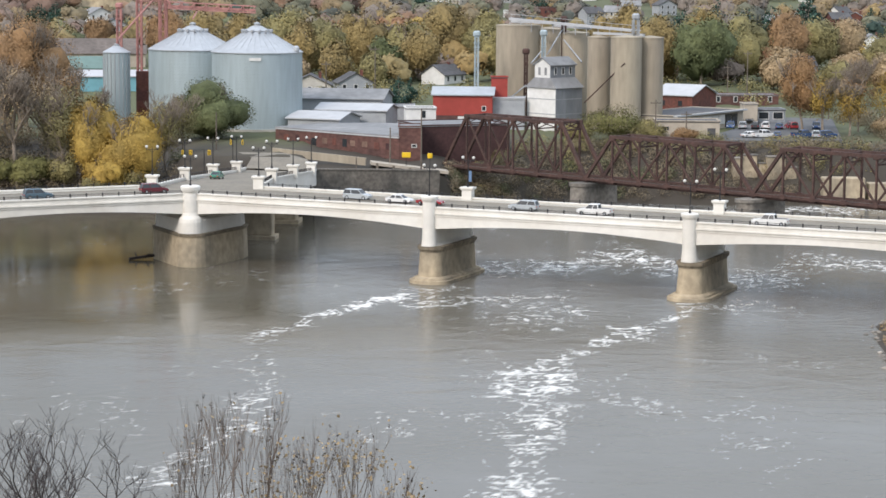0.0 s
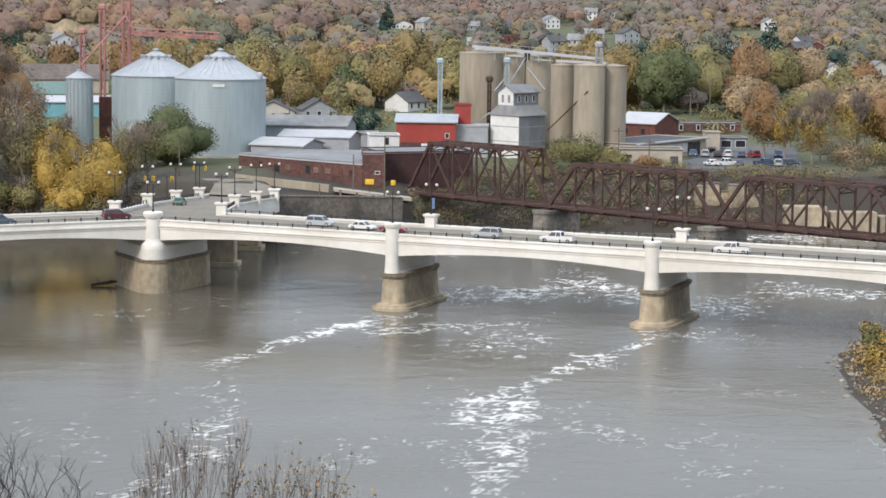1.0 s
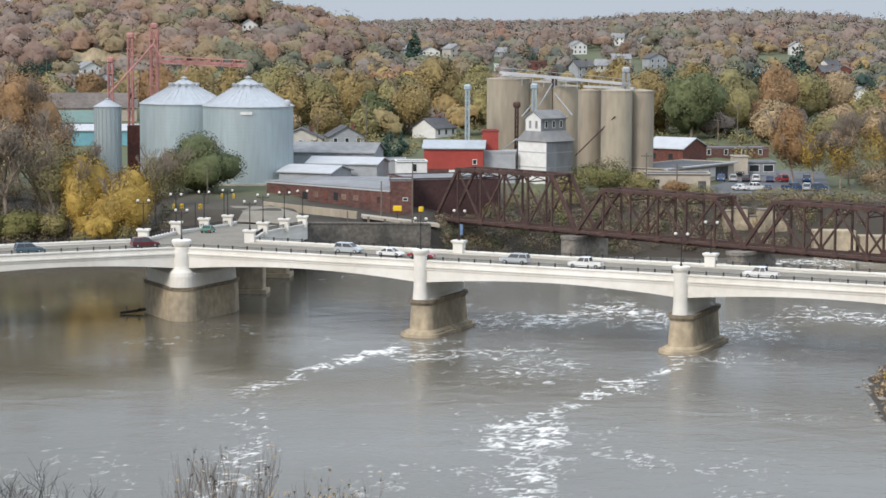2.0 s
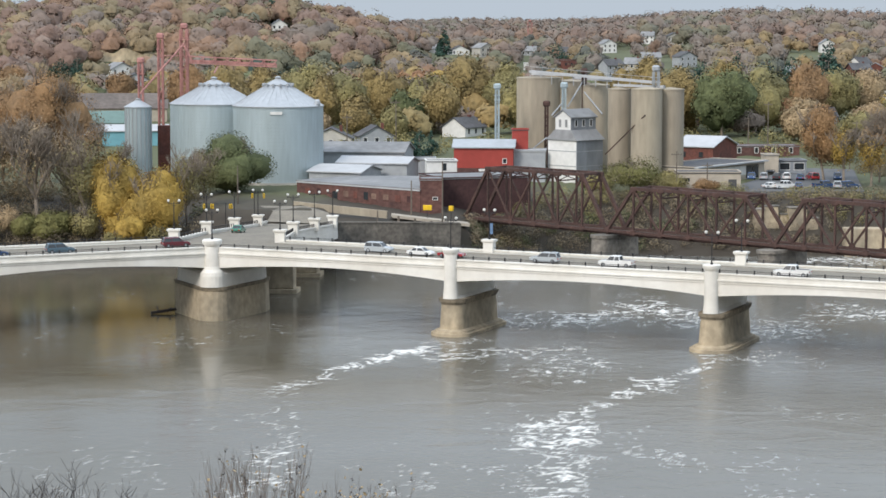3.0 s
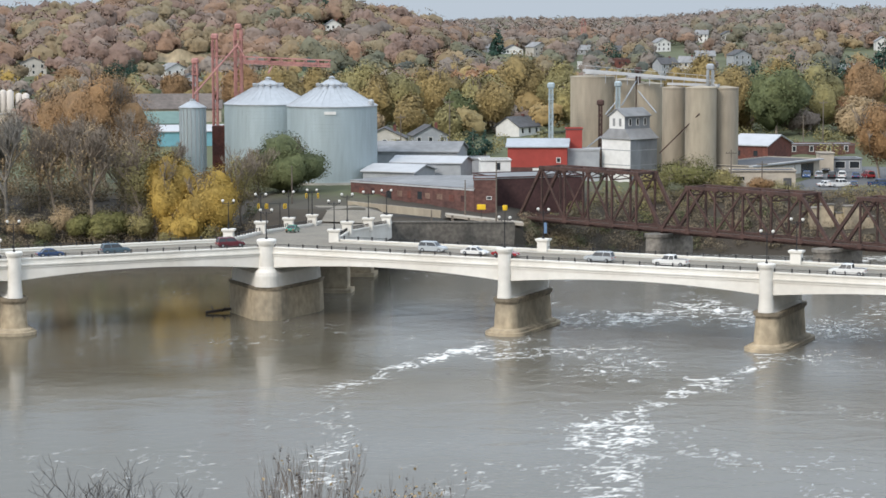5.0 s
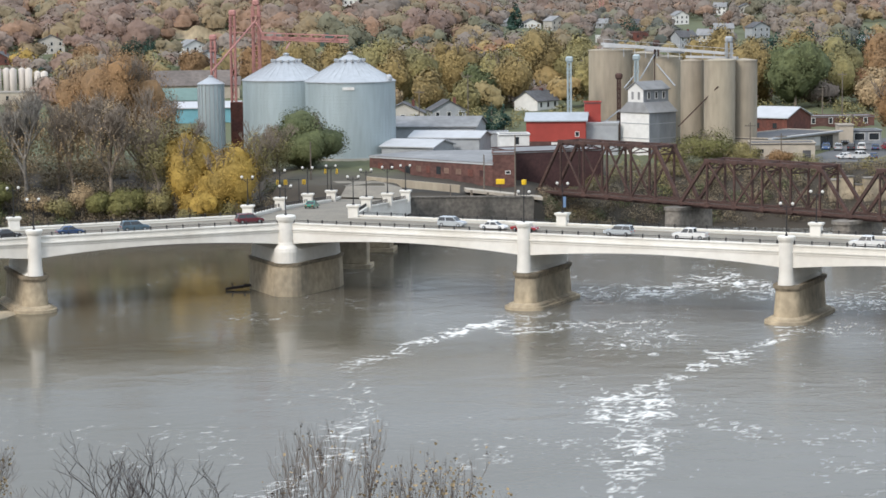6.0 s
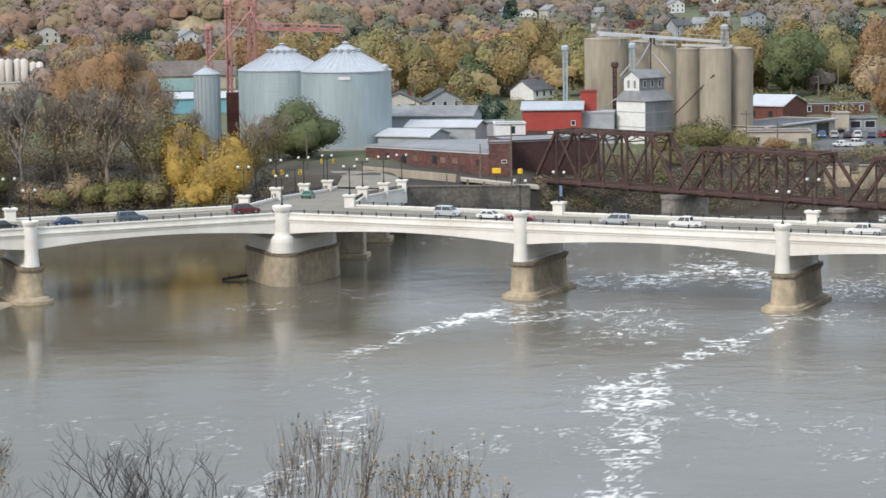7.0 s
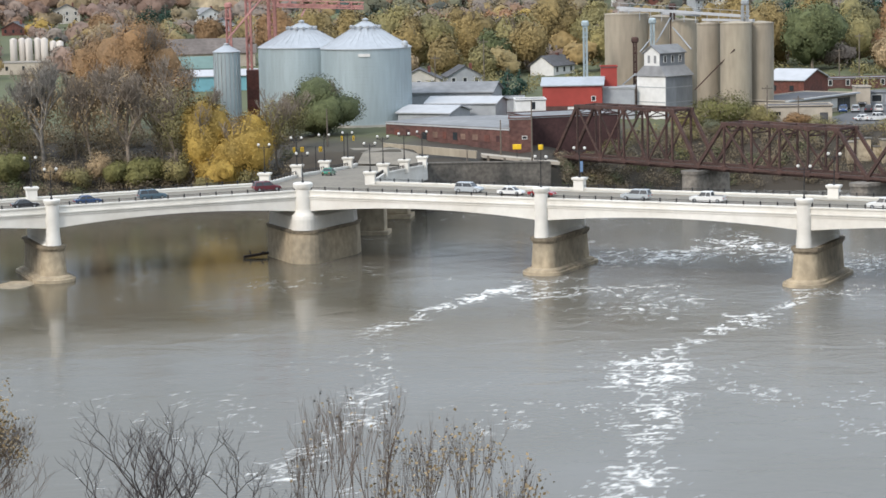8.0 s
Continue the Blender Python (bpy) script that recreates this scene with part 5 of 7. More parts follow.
bar_mound = thing("gravel_mound", "small brown gravel mound at a pier foot", "gravel bar", m=pose(-82.5, 351.5, -0.35))
bm = bmesh.new()
bmesh.ops.create_icosphere(bm, subdivisions=3, radius=1)
for v in bm.verts:
    v.co *= 1 + 0.2 * noise.noise(v.co * 2)
    v.co = Vector((v.co.x * 3.2, v.co.y * 5.0, v.co.z * 0.8))
part("gravel", bm, PIERSTONE, bar_mound, smooth=True)
log = thing("drift_log", "dark waterlogged log caught on the centre pier", "log", m=pose(-46.5, 379.5, 0.15))
bm = bmesh.new()
for p, q, w in (((-2.5, -0.6, 0.1), (1.6, 1.4, 0.5), 0.5), ((-1.2, 0, 0.2), (-1.6, 0.4, 1.1), 0.25), ((0.2, 0.6, 0.2), (0.9, -0.3, 0.9), 0.3)):
    bar(bm, p, q, w, k=7)
part("trunk", bm, TWIG, log)

# ---- river foam ----


def value_noise(x, y, seed):
    """Smooth lattice noise, 0 to 1."""
    g = np.random.RandomState(seed).rand(128, 128)
    xi, yi = np.floor(x).astype(int), np.floor(y).astype(int)
    u, v = x - xi, y - yi
    u, v = u * u * (3 - 2 * u), v * v * (3 - 2 * v)
    a, b = g[yi % 128, xi % 128], g[yi % 128, (xi + 1) % 128]
    c, d = g[(yi + 1) % 128, xi % 128], g[(yi + 1) % 128, (xi + 1) % 128]
    return (a * (1 - u) + b * u) * (1 - v) + (c * (1 - u) + d * u) * v


def fractal(x, y, seed, octaves=3):
    s, amp, tot = 0, 1.0, 0.0
    for o in range(octaves):
        s = s + amp * value_noise(x * 2 ** o + 17 * o, y * 2 ** o + 9 * o, seed + o)
        tot += amp
        amp *= 0.55
    return s / tot


STREAMS = [
    ([(0, 343), (-7, 331), (-14, 320), (-18, 309), (-20, 300)], 2.2, 0.86),
    ([(-20, 300), (-19, 288), (-18, 275), (-18, 264), (-19, 254), (-20, 241), (-22, 232), (-23, 215)], 3.6, 0.66),
    ([(41, 328), (33, 310), (26, 296), (20, 285), (15, 277)], 2.8, 0.88),
    ([(15, 277), (14, 264), (12, 259), (13.5, 247), (11, 238), (12, 228), (11, 217), (9, 205)], 4.0, 0.86),
    ([(11, 367), (21, 372), (29, 383), (37, 387), (44, 368)], 9.0, 0.74),
    ([(52, 352), (62, 372), (71, 383), (82, 376)], 9.0, 0.70),
    ([(3, 334), (14, 337), (21, 326), (17, 310)], 8.0, 0.56),
    ([(9, 290), (10, 268), (6, 247), (-2, 247), (-4, 236)], 4.5, 0.52),
    ([(44, 330), (52, 320), (62, 335)], 6.0, 0.40), ([(-42, 326), (-36, 330)], 4.0, 0.40),
    ([(-20, 300), (-8, 290), (4, 287)], 6.0, 0.40), ([(22, 262), (30, 250), (34, 232)], 6.0, 0.34),
    ([(70, 462), (88, 462), (110, 470)], 9.0, 0.75), ([(0, 349), (6, 345), (12, 352)], 3.5, 0.6), ([(40, 331), (47, 327), (52, 336)], 3.5, 0.62), ([(-44, 352), (-52, 346)], 5.0, 0.30),
]
fx, fy = np.arange(-64, 120, 0.34), np.arange(198, 480, 0.55)
X, Y = np.meshgrid(fx, fy)
env = np.full(X.shape, 0.25)
sx = X + 7 * (fractal(X / 9, Y / 12, 61, 2) - 0.5)
sy = Y + 10 * (fractal(X / 8 + 30, Y / 9, 71, 2) - 0.5)
for pts, wide, amt in STREAMS:
    best = np.full(X.shape, 1e9)
    for (x0, y0), (x1, y1) in zip(pts, pts[1:]):
        u = np.clip(((sx - x0) * (x1 - x0) + (sy - y0) * (y1 - y0)) / ((x1 - x0) ** 2 + (y1 - y0) ** 2), 0, 1)
        best = np.minimum(best, np.hypot(sx - x0 - u * (x1 - x0), sy - y0 - u * (y1 - y0)))
    env = np.maximum(env, amt * np.exp(-(best / (wide * 1.35)) ** 2))
wx = X + 3.0 * (fractal(X / 5, Y / 5, 11) - 0.5)
wy = Y + 9.0 * (fractal(X / 7 + 40, Y / 6, 21) - 0.5)
ridge = 1 - np.abs(2 * fractal(wx / 4.6, wy / 2.3, 3) - 1) * 6.0
ridge = np.maximum(ridge, 0.85 * (1 - np.abs(2 * fractal(wx / 2.3 + 9, wy / 1.5, 43) - 1) * 5.5))
fine = fractal(wx / 1.2, wy / 1.0, 31, 2)
patch = fractal(X / 13, Y / 15, 51, 2)
dens = env * 1.0 + 0.78 * ridge + 0.55 * (fine - 0.5) + 0.6 * (patch - 0.5) - 1.06
dens = np.clip(dens * 1.7, 0, 0.9)
dens[ground_z(X, Y) > -0.3] = 0
keep = np.maximum.reduce([dens[:-1, :-1], dens[1:, :-1], dens[:-1, 1:], dens[1:, 1:]]) > 0.03
idx = np.arange(X.size).reshape(X.shape)
quads = np.stack([idx[:-1, :-1], idx[:-1, 1:], idx[1:, 1:], idx[1:, :-1]], -1)[keep]
used, inv = np.unique(quads, return_inverse=True)
verts = np.stack([X.ravel()[used], Y.ravel()[used], 0.02 + 0.05 * dens.ravel()[used]], -1)
me = bpy.data.meshes.new("river_foam")
me.from_pydata(verts.tolist(), [], inv.reshape(-1, 4).tolist())
me.attributes.new("thickness", 'FLOAT', 'POINT').data.foreach_set("value", dens.ravel()[used].astype(np.float32))
FOAM = bpy.data.materials.new("foam")
FOAM.use_nodes = True
n, l = FOAM.node_tree.nodes, FOAM.node_tree.links
n["Principled BSDF"].inputs["Base Color"].default_value = (0.80, 0.79, 0.75, 1)
n["Principled BSDF"].inputs["Roughness"].default_value = 0.9
at = n.new("ShaderNodeAttribute")
at.attribute_name = "thickness"
tr = n.new("ShaderNodeBsdfTransparent")
mx = n.new("ShaderNodeMixShader")
l.new(at.outputs["Fac"], mx.inputs[0])
l.new(tr.outputs[0], mx.inputs[1])
l.new(n["Principled BSDF"].outputs[0], mx.inputs[2])
l.new(mx.outputs[0], n["Material Output"].inputs[0])
me.materials.append(FOAM)
tagged(new("river_foam", me), "drifting white foam streaks on the river", "foam", kind="stuff")

# ---- trees ----


def branches(rs, p, d, r, length, depth, out, spread=0.55, kids=3, up=0.12, shrink=0.68, wobble=0.16):
    """Grows tapered limbs; out collects (start, end, radius0, radius1)."""
    segs = 3
    q = Vector(p)
    dirv = Vector(d).normalized()
    for i in range(segs):
        dirv = (dirv + Vector((rs.uniform(-1, 1), rs.uniform(-1, 1), rs.uniform(-0.5, 0.8))) * wobble + Vector((0, 0, up * 0.5))).normalized()
        e = q + dirv * (length / segs)
        out.append((q.copy(), e.copy(), r * (1 - 0.28 * i / segs), r * (1 - 0.28 * (i + 1) / segs), depth))
        if depth > 0 and i > 0:
            k = kids if i == segs - 1 else max(1, kids - 1)
            for _ in range(k):
                a = rs.uniform(0, 2 * math.pi)
                side = Vector((math.cos(a), math.sin(a), rs.uniform(-0.1, 0.5)))
                branches(rs, e, dirv * (1 - spread) + side * spread + Vector((0, 0, up)), r * 0.62, length * shrink * rs.uniform(0.8, 1.15), depth - 1, out, spread, kids, up, shrink, wobble)
        q = e
    return out


def limb_mesh(segs, k=5):
    """Joined tapered tubes; thin ends get three sides."""
    vs, fs = [], []
    for a, b, r0, r1, depth in segs:
        n = k if depth > 2 else (4 if depth == 2 else 3)
        d = (b - a).normalized()
        s = d.cross(Vector((0.3, 0.2, 1))).normalized()
        u = s.cross(d)
        base = len(vs)
        for c, r in ((a, r0), (b, r1)):
            for i in range(n):
                w = 2 * math.pi * i / n
                vs.append(tuple(c + s * (math.cos(w) * r) + u * (math.sin(w) * r)))
        for i in range(n):
            j = (i + 1) % n
            fs.append((base + i, base + j, base + n + j, base + n + i))
    return vs, fs


def leaf_cloud(rs, lobes, n, size, corners=4, round_by=0.8):
    """n small leaf sprays over the lobes (x, y, z, rx, ry, rz): two bent triangles each, or one far off."""
    lob = np.array(lobes)
    w = lob[:, 3] * lob[:, 4] * lob[:, 5]
    pick = rs.choice(len(lob), n, p=w / w.sum())
    d = rs.normal(size=(n, 3))
    d /= np.linalg.norm(d, axis=1, keepdims=True)
    rad = 0.55 + 0.5 * rs.rand(n, 1) ** 0.7
    c = lob[pick, :3] + d * rad * lob[pick, 3:]
    nrm = d * 1.3 + rs.normal(size=(n, 3)) * 0.38 + np.array([0, 0, 0.45])
    nrm /= np.linalg.norm(nrm, axis=1, keepdims=True)
    t = np.cross(nrm, rs.normal(size=(n, 3)))
    t /= np.linalg.norm(t, axis=1, keepdims=True)
    b = np.cross(nrm, t)
    s = size * (0.55 + 0.9 * rs.rand(n, 1))
    k = [c - t * s * 0.5, c - b * s * 0.36 + nrm * s * 0.1, c + t * s * 0.5, c + b * s * 0.36 - nrm * s * 0.12]
    if corners == 3:
        k = [c - t * s * 0.5 - b * s * 0.3, c + t * s * 0.5 - b * s * 0.26, c + b * s * 0.62]
    v = np.stack(k, 1).reshape(-1, 3)
    f = np.arange(corners * n).reshape(n, corners)
    # leaves are shaded with the roundness of their bough
    soft = d * round_by + nrm * 0.35 + np.array([0, 0, 0.35])
    soft /= np.linalg.norm(soft, axis=1, keepdims=True)
    return v, f, np.repeat(soft, corners, 0)


def ico(level):
    bm = bmesh.new()
    bmesh.ops.create_icosphere(bm, subdivisions=level, radius=1)
    v, f = np.array([q.co[:] for q in bm.verts]), np.array([[q.index for q in p.verts] for p in bm.faces])
    bm.free()
    return v, f


ICO = {1: ico(2), 0: ico(1)}


def crown(rs, w, h, z0, k, n, size, corners=4, soft=0.65, level=1, fill=0.72, lift=0.35, cores=99, ragged=0.5):
    """A crown w wide and h high: boughs that run into one another, clad in small leaf sprays over a closed core."""
    c = np.array([0, 0, z0 + 0.46 * h])
    half = np.array([w / 2, w / 2, h / 2])
    d = rs.normal(size=(k, 3))
    d /= np.linalg.norm(d, axis=1, keepdims=True)
    d[:, 2] = d[:, 2] * 0.9 + 0.05
    ctr = np.concatenate([c[None], c + d * half * rs.uniform(0.38, 0.66, (k, 1))])
    rad = np.concatenate([half[None] * 0.66, half * rs.uniform(0.32, 0.56, (k, 1))])
    area = rad[:, 0] ** 1.6
    area[0] *= 0.6
    pick = rs.choice(k + 1, n, p=area / area.sum())
    u = rs.normal(size=(n, 3))
    u /= np.linalg.norm(u, axis=1, keepdims=True)
    p = ctr[pick] + u * rad[pick] * (0.98 - 0.56 * ragged + ragged * rs.rand(n, 1) ** 1.3)
    inner = np.min([(((p - a) / b) ** 2).sum(1) for a, b in zip(ctr, rad)], axis=0)
    keep = inner > (0.42 if fill else 0.12)
    p, u = p[keep], u[keep]
    m = len(p)
    g = (p - c) / half
    g /= np.linalg.norm(g, axis=1, keepdims=True)
    nrm = u * 0.6 + g * 0.6 + rs.normal(size=(m, 3)) * 0.8 * ragged
    nrm /= np.linalg.norm(nrm, axis=1, keepdims=True)
    t = np.cross(nrm, rs.normal(size=(m, 3)))
    t /= np.linalg.norm(t, axis=1, keepdims=True)
    b = np.cross(nrm, t)
    s = size * (0.55 + 0.9 * rs.rand(m, 1))
    q = [p - t * s * 0.5, p - b * s * 0.36 + nrm * s * 0.1, p + t * s * 0.5, p + b * s * 0.36 - nrm * s * 0.12]
    if corners == 3:
        q = [p - t * s * 0.5 - b * s * 0.3, p + t * s * 0.5 - b * s * 0.26, p + b * s * 0.62]
    shade = g * soft + u * (1 - soft) + rs.normal(size=(m, 3)) * 0.2 + np.array([0, 0, lift])
    shade /= np.linalg.norm(shade, axis=1, keepdims=True)
    v, f, nn = np.stack(q, 1).reshape(-1, 3), np.arange(corners * m).reshape(m, corners), np.repeat(shade, corners, 0)
    if not fill:
        return v, f, np.zeros((0, 3), int), nn
    tv, tf = ICO[level]
    vs, fs = [], []
    for i, (a, r) in enumerate(zip(ctr[:cores], rad[:cores])):
        vs.append(a + tv * r * fill * (1 + 0.16 * (rs.rand(len(tv), 1) * 2 - 1)))
        fs.append(tf + i * len(tv))
    cv = np.concatenate(vs)
    cn = (cv - c) / half + rs.normal(size=cv.shape) * 0.2 + np.array([0, 0, lift])
    cn /= np.linalg.norm(cn, axis=1, keepdims=True)
    return np.concatenate([v, cv]), f, np.concatenate(fs) + len(v), np.concatenate([nn, cn])


def tree(label, x, y, w, h, leaf, n=2600, size=0.55, bark=None, seed=0, crown_from=0.22, lobes=16, lean=0.0, cat="tree", name="tree", group="river trees", depth=3, zoff=0.0, twigs=1.0, full=0.0, corners=4):
    """A tree: tapered trunk with limbs, and a crown of many small leaf sprays."""
    z = float(ground_z(x, y)) - 0.2 + zoff
    rs, pr = np.random.RandomState(seed + 7), random.Random(seed)
    t = thing(name, label, cat, group, m=pose(x, y, z, 0, 0, (seed * 67) % 360))
    segs = []
    r0 = 0.022 * h * twigs
    branches(pr, (0, 0, 0), (lean, 0, 1), r0, h * 0.42, depth, segs, 0.5, 3, 0.18, 0.62)
    vs, fs = limb_mesh(segs)
    mesh_part("trunk", vs, fs, bark or BARK, t, "trunk with limbs", smooth=True)
    if n:
        v, f, f1, nn = crown(rs, w, h * (1 - crown_from), h * crown_from, lobes, n, size, corners, fill=full, level=1 if full else 0, ragged=0.42 if full else 0.6)
        mesh_part("crown", v.tolist(), f.tolist() + f1.tolist(), leaf, t, normals=nn)
    return t


GOLD = "golden-yellow autumn tree on the river bank"
BAREL = "nearly bare grey-brown tree with a few dull leaves"
T = [
    # x, y, width, height, leaf, count, label, limb levels
    (-67.5, 460, 12.0, 19.5, LEAF_GOLD, 3600, GOLD, 3), (-59.0, 458, 13.5, 18.5, LEAF_GOLD, 4200, GOLD, 3), (-63.5, 455, 10, 9.5, LEAF_GOLD, 1500, "low golden tree under larger crowns", 3), (-57.0, 455, 8, 7.5, LEAF_OLIVE, 1200, "olive scrub under golden crowns", 3),
    (-52.0, 463, 8, 16.5, LEAF_OLIVE, 1100, "thin olive tree with sparse leaves", 4), (-49.0, 470, 7, 13.5, LEAF_OLIVE, 700, "thin olive tree with sparse leaves", 4),
    (-44.9, 494, 18.5, 13.6, LEAF_GREEN, 5000, "rounded green tree before the grain bins", 3), (-52.5, 492, 8, 11.0, LEAF_OLIVE, 1100, "thin olive tree with sparse leaves", 4),
    (-83.0, 461, 17, 24.0, LEAF_BROWN, 1350, "large bare grey-brown tree with a dark trunk", 5), (-73.5, 463, 11, 19.5, LEAF_OLIVE, 2200, "olive tree with thinning leaves", 4), (-77.5, 470, 12, 19.5, LEAF_BROWN, 1900, BAREL, 4),
    (-79.0, 455, 9, 7.5, LEAF_LIME, 1500, "low yellow-green shrub on the bank", 3), (-84.5, 454, 7, 7.0, LEAF_LIME, 900, "low yellow-green shrub on the bank", 3), (-72.0, 456, 7, 9.5, LEAF_OLIVE, 1000, "dull olive shrub on the bank", 3), (-88.5, 455, 7, 8.0, LEAF_BROWN, 1000, "brown brush on the river bank", 3),
    (-92.0, 466, 15, 21.5, LEAF_BROWN, 2100, BAREL, 4), (-101.5, 462, 11, 22.0, LEAF_BROWN, 320, "bare pale-barked sycamore leaning over the bank", 5), (-109.0, 463, 13, 17.0, LEAF_OLIVE, 1700, "olive-brown tree with thinning leaves", 4), (-96.5, 472, 14, 20.0, LEAF_BROWN, 2100, "dull brown tree in a bank thicket", 4), (-87.0, 476, 14, 20.5, LEAF_BROWN, 2100, "dull brown tree in a bank thicket", 4), (-104.5, 474, 14, 19.5, LEAF_BROWN, 2100, "dull brown tree in a bank thicket", 4),
    (-88.0, 506, 21, 29.0, LEAF_RUST, 4400, "tall orange-brown tree behind bare ones", 4), (-100.0, 512, 15, 25.0, LEAF_RUST, 2600, "orange-brown tree with thinning leaves", 4), (-110, 500, 13, 19, LEAF_BROWN, 1600, BAREL, 4), (-76.5, 492, 11, 20.0, LEAF_RUST, 1300, "rust-brown tree with thinning leaves", 4), (-70.0, 486, 9, 14.0, LEAF_OLIVE, 1000, "olive tree with thinning leaves", 4),
    (-107.0, 454, 9, 9.0, LEAF_LIME, 1500, "low yellow-green shrub on the bank", 3), (-117, 462, 12, 18, LEAF_BROWN, 1200, BAREL, 4), (-97, 453, 7, 6.5, LEAF_BROWN, 800, "brown brush on the river bank", 3), (-92, 452, 7, 6, LEAF_OLIVE, 800, "olive brush on the river bank", 3), (-66, 453.5, 6, 5.5, LEAF_OLIVE, 800, "olive brush on the river bank", 3),
    (44.0, 494, 17, 8.5, LEAF_LIME, 2600, "low yellow-green willow scrub before the silos", 3), (36.5, 490, 9, 6.5, LEAF_OLIVE, 1200, "olive scrub beside the railway", 3), (52.0, 492, 9, 6.5, LEAF_OLIVE, 1200, "olive scrub beside the railway", 3), (60, 489, 7, 4.5, LEAF_RUST, 900, "rust brush beside the railway", 3),
    (91.5, 520, 11, 20.5, LEAF_RUST, 3000, "rust-orange tree beside the car park", 3), (94.0, 508, 6.5, 15.5, LEAF_GOLD, 1500, "golden tree with a bare dark trunk beside the car park", 4), (105, 522, 12, 17.5, LEAF_RUST, 650, "half-bare tree with a few orange leaves", 5),
    (113.5, 520, 13, 17.0, LEAF_GOLD, 900, "golden tree with dark bare limbs", 5), (121, 524, 14, 18, LEAF_RUST, 2100, "orange-gold tree with dark bare limbs", 4), (101, 512, 9, 14.0, LEAF_GOLD, 900, "golden tree with dark limbs", 4), (109, 508, 8, 6, LEAF_BROWN, 900, "brown brush on the river bank", 3), (118, 510, 9, 6.5, LEAF_OLIVE, 1100, "olive brush on the river bank", 3), (130, 520, 14, 18, LEAF_GOLD, 2000, "golden tree with dark bare limbs", 4),
]
for i, (x, y, w, h, leaf, cnt, lab, dep) in enumerate(T):
    low, dense = h < 9, leaf in (LEAF_GOLD, LEAF_GREEN, LEAF_LIME) or (leaf == LEAF_OLIVE and cnt > 1500)
    bare = leaf == LEAF_BROWN and not low
    closed = 0.78 if dense and dep < 4 and x < 20 else 0.6 if leaf == LEAF_RUST and cnt > 2000 else 0.0
    tree(lab, x, y, w, h, leaf, int(cnt * (2.4 if bare else 5.0 if closed else 4.0)), 0.36 if closed else 0.3, PALEBARK if "pale" in lab else BARK, 11 + i, 0.1 if h < 10 or leaf == LEAF_GOLD and x < 0 else (0.03 if leaf == LEAF_GREEN else 0.2), 14 if w > 9 else 9, depth=min(dep, 4) if y > 465 and x < 60 else dep, twigs=0.75 if h < 10 else (1.0 if "dark" in lab or "pale" in lab else 0.7),
         name="shrub" if low else "tree", cat="shrub" if low else "tree", group="bank shrubs" if low else "river trees", full=closed)

# town trees, larger ones that can be told apart
TOWN = [(-64, 700, 14, 17, LEAF_TOWN), (-24, 672, 12, 15, LEAF_TOWN), (-12, 668, 10, 12, LEAF_OLIVE), (33, 690, 15, 20, LEAF_TOWN), (3, 700, 15, 19, LEAF_TOWN), (-36, 700, 15, 20, LEAF_TOWN), (-50, 705, 14, 19, LEAF_OLIVE), (60, 705, 15, 22, LEAF_TOWN), (110, 668, 13, 12, LEAF_BROWN), (128, 660, 12, 11, LEAF_OLIVE), (142, 668, 12, 12, LEAF_BROWN), (155, 690, 14, 14, LEAF_BROWN), (120, 610, 9, 9, LEAF_BROWN), (108, 590, 8, 8, LEAF_BROWN), (134, 600, 11, 11, LEAF_RUST), (145, 610, 11, 12, LEAF_TOWN), (-30, 705, 17, 22, LEAF_OLIVE), (-17, 735, 19, 25, LEAF_TOWN), (-42, 720, 18, 24, LEAF_OLIVE), (-3, 715, 17, 21, LEAF_OLIVE), (10, 740, 19, 25, LEAF_TOWN), (22, 735, 17, 23, LEAF_OLIVE), (-56, 740, 17, 22, LEAF_TOWN), (-9, 690, 12, 16, LEAF_GREEN), (26, 700, 13, 18, LEAF_OLIVE),
        (76, 690, 18, 25, LEAF_TOWN), (88, 680, 21, 24.5, LEAF_GREEN), (103, 700, 19, 24, LEAF_OLIVE), (70, 720, 15, 25, LEAF_TOWN), (96, 730, 17, 26, LEAF_TOWN), (124, 740, 17, 23, LEAF_RUST), (138, 760, 18, 20, LEAF_OLIVE), (117, 700, 13, 13, LEAF_BROWN), (135, 690, 12, 12, LEAF_BROWN), (150, 770, 16, 19, LEAF_BROWN), (146, 700, 15, 15, LEAF_OLIVE), (161, 740, 16, 17, LEAF_RUST),
        (-72, 765, 18, 22, LEAF_TOWN), (-88, 790, 15, 19, LEAF_RUST), (-148, 770, 17, 18, LEAF_BROWN), (-160, 850, 17, 17, LEAF_RUST), (-120, 850, 12, 15, LEAF_RUST), (-48, 680, 11, 14, LEAF_OLIVE), (-36, 660, 9, 11, LEAF_BROWN)]
for i, (x, y, w, h, leaf) in enumerate(TOWN):
    kind = {LEAF_TOWN: "dull golden autumn tree in the town", LEAF_OLIVE: "olive-yellow autumn tree in the town", LEAF_GREEN: "large green tree in the town", LEAF_RUST: "rust-brown autumn tree in the town", LEAF_BROWN: "dull brown autumn tree in the town"}[leaf]
    tree(kind, x, y, w, h, leaf, 9500, 0.6, BARK, 90 + i, 0.04, 14, full=0.74, group="town trees", depth=2, corners=3)


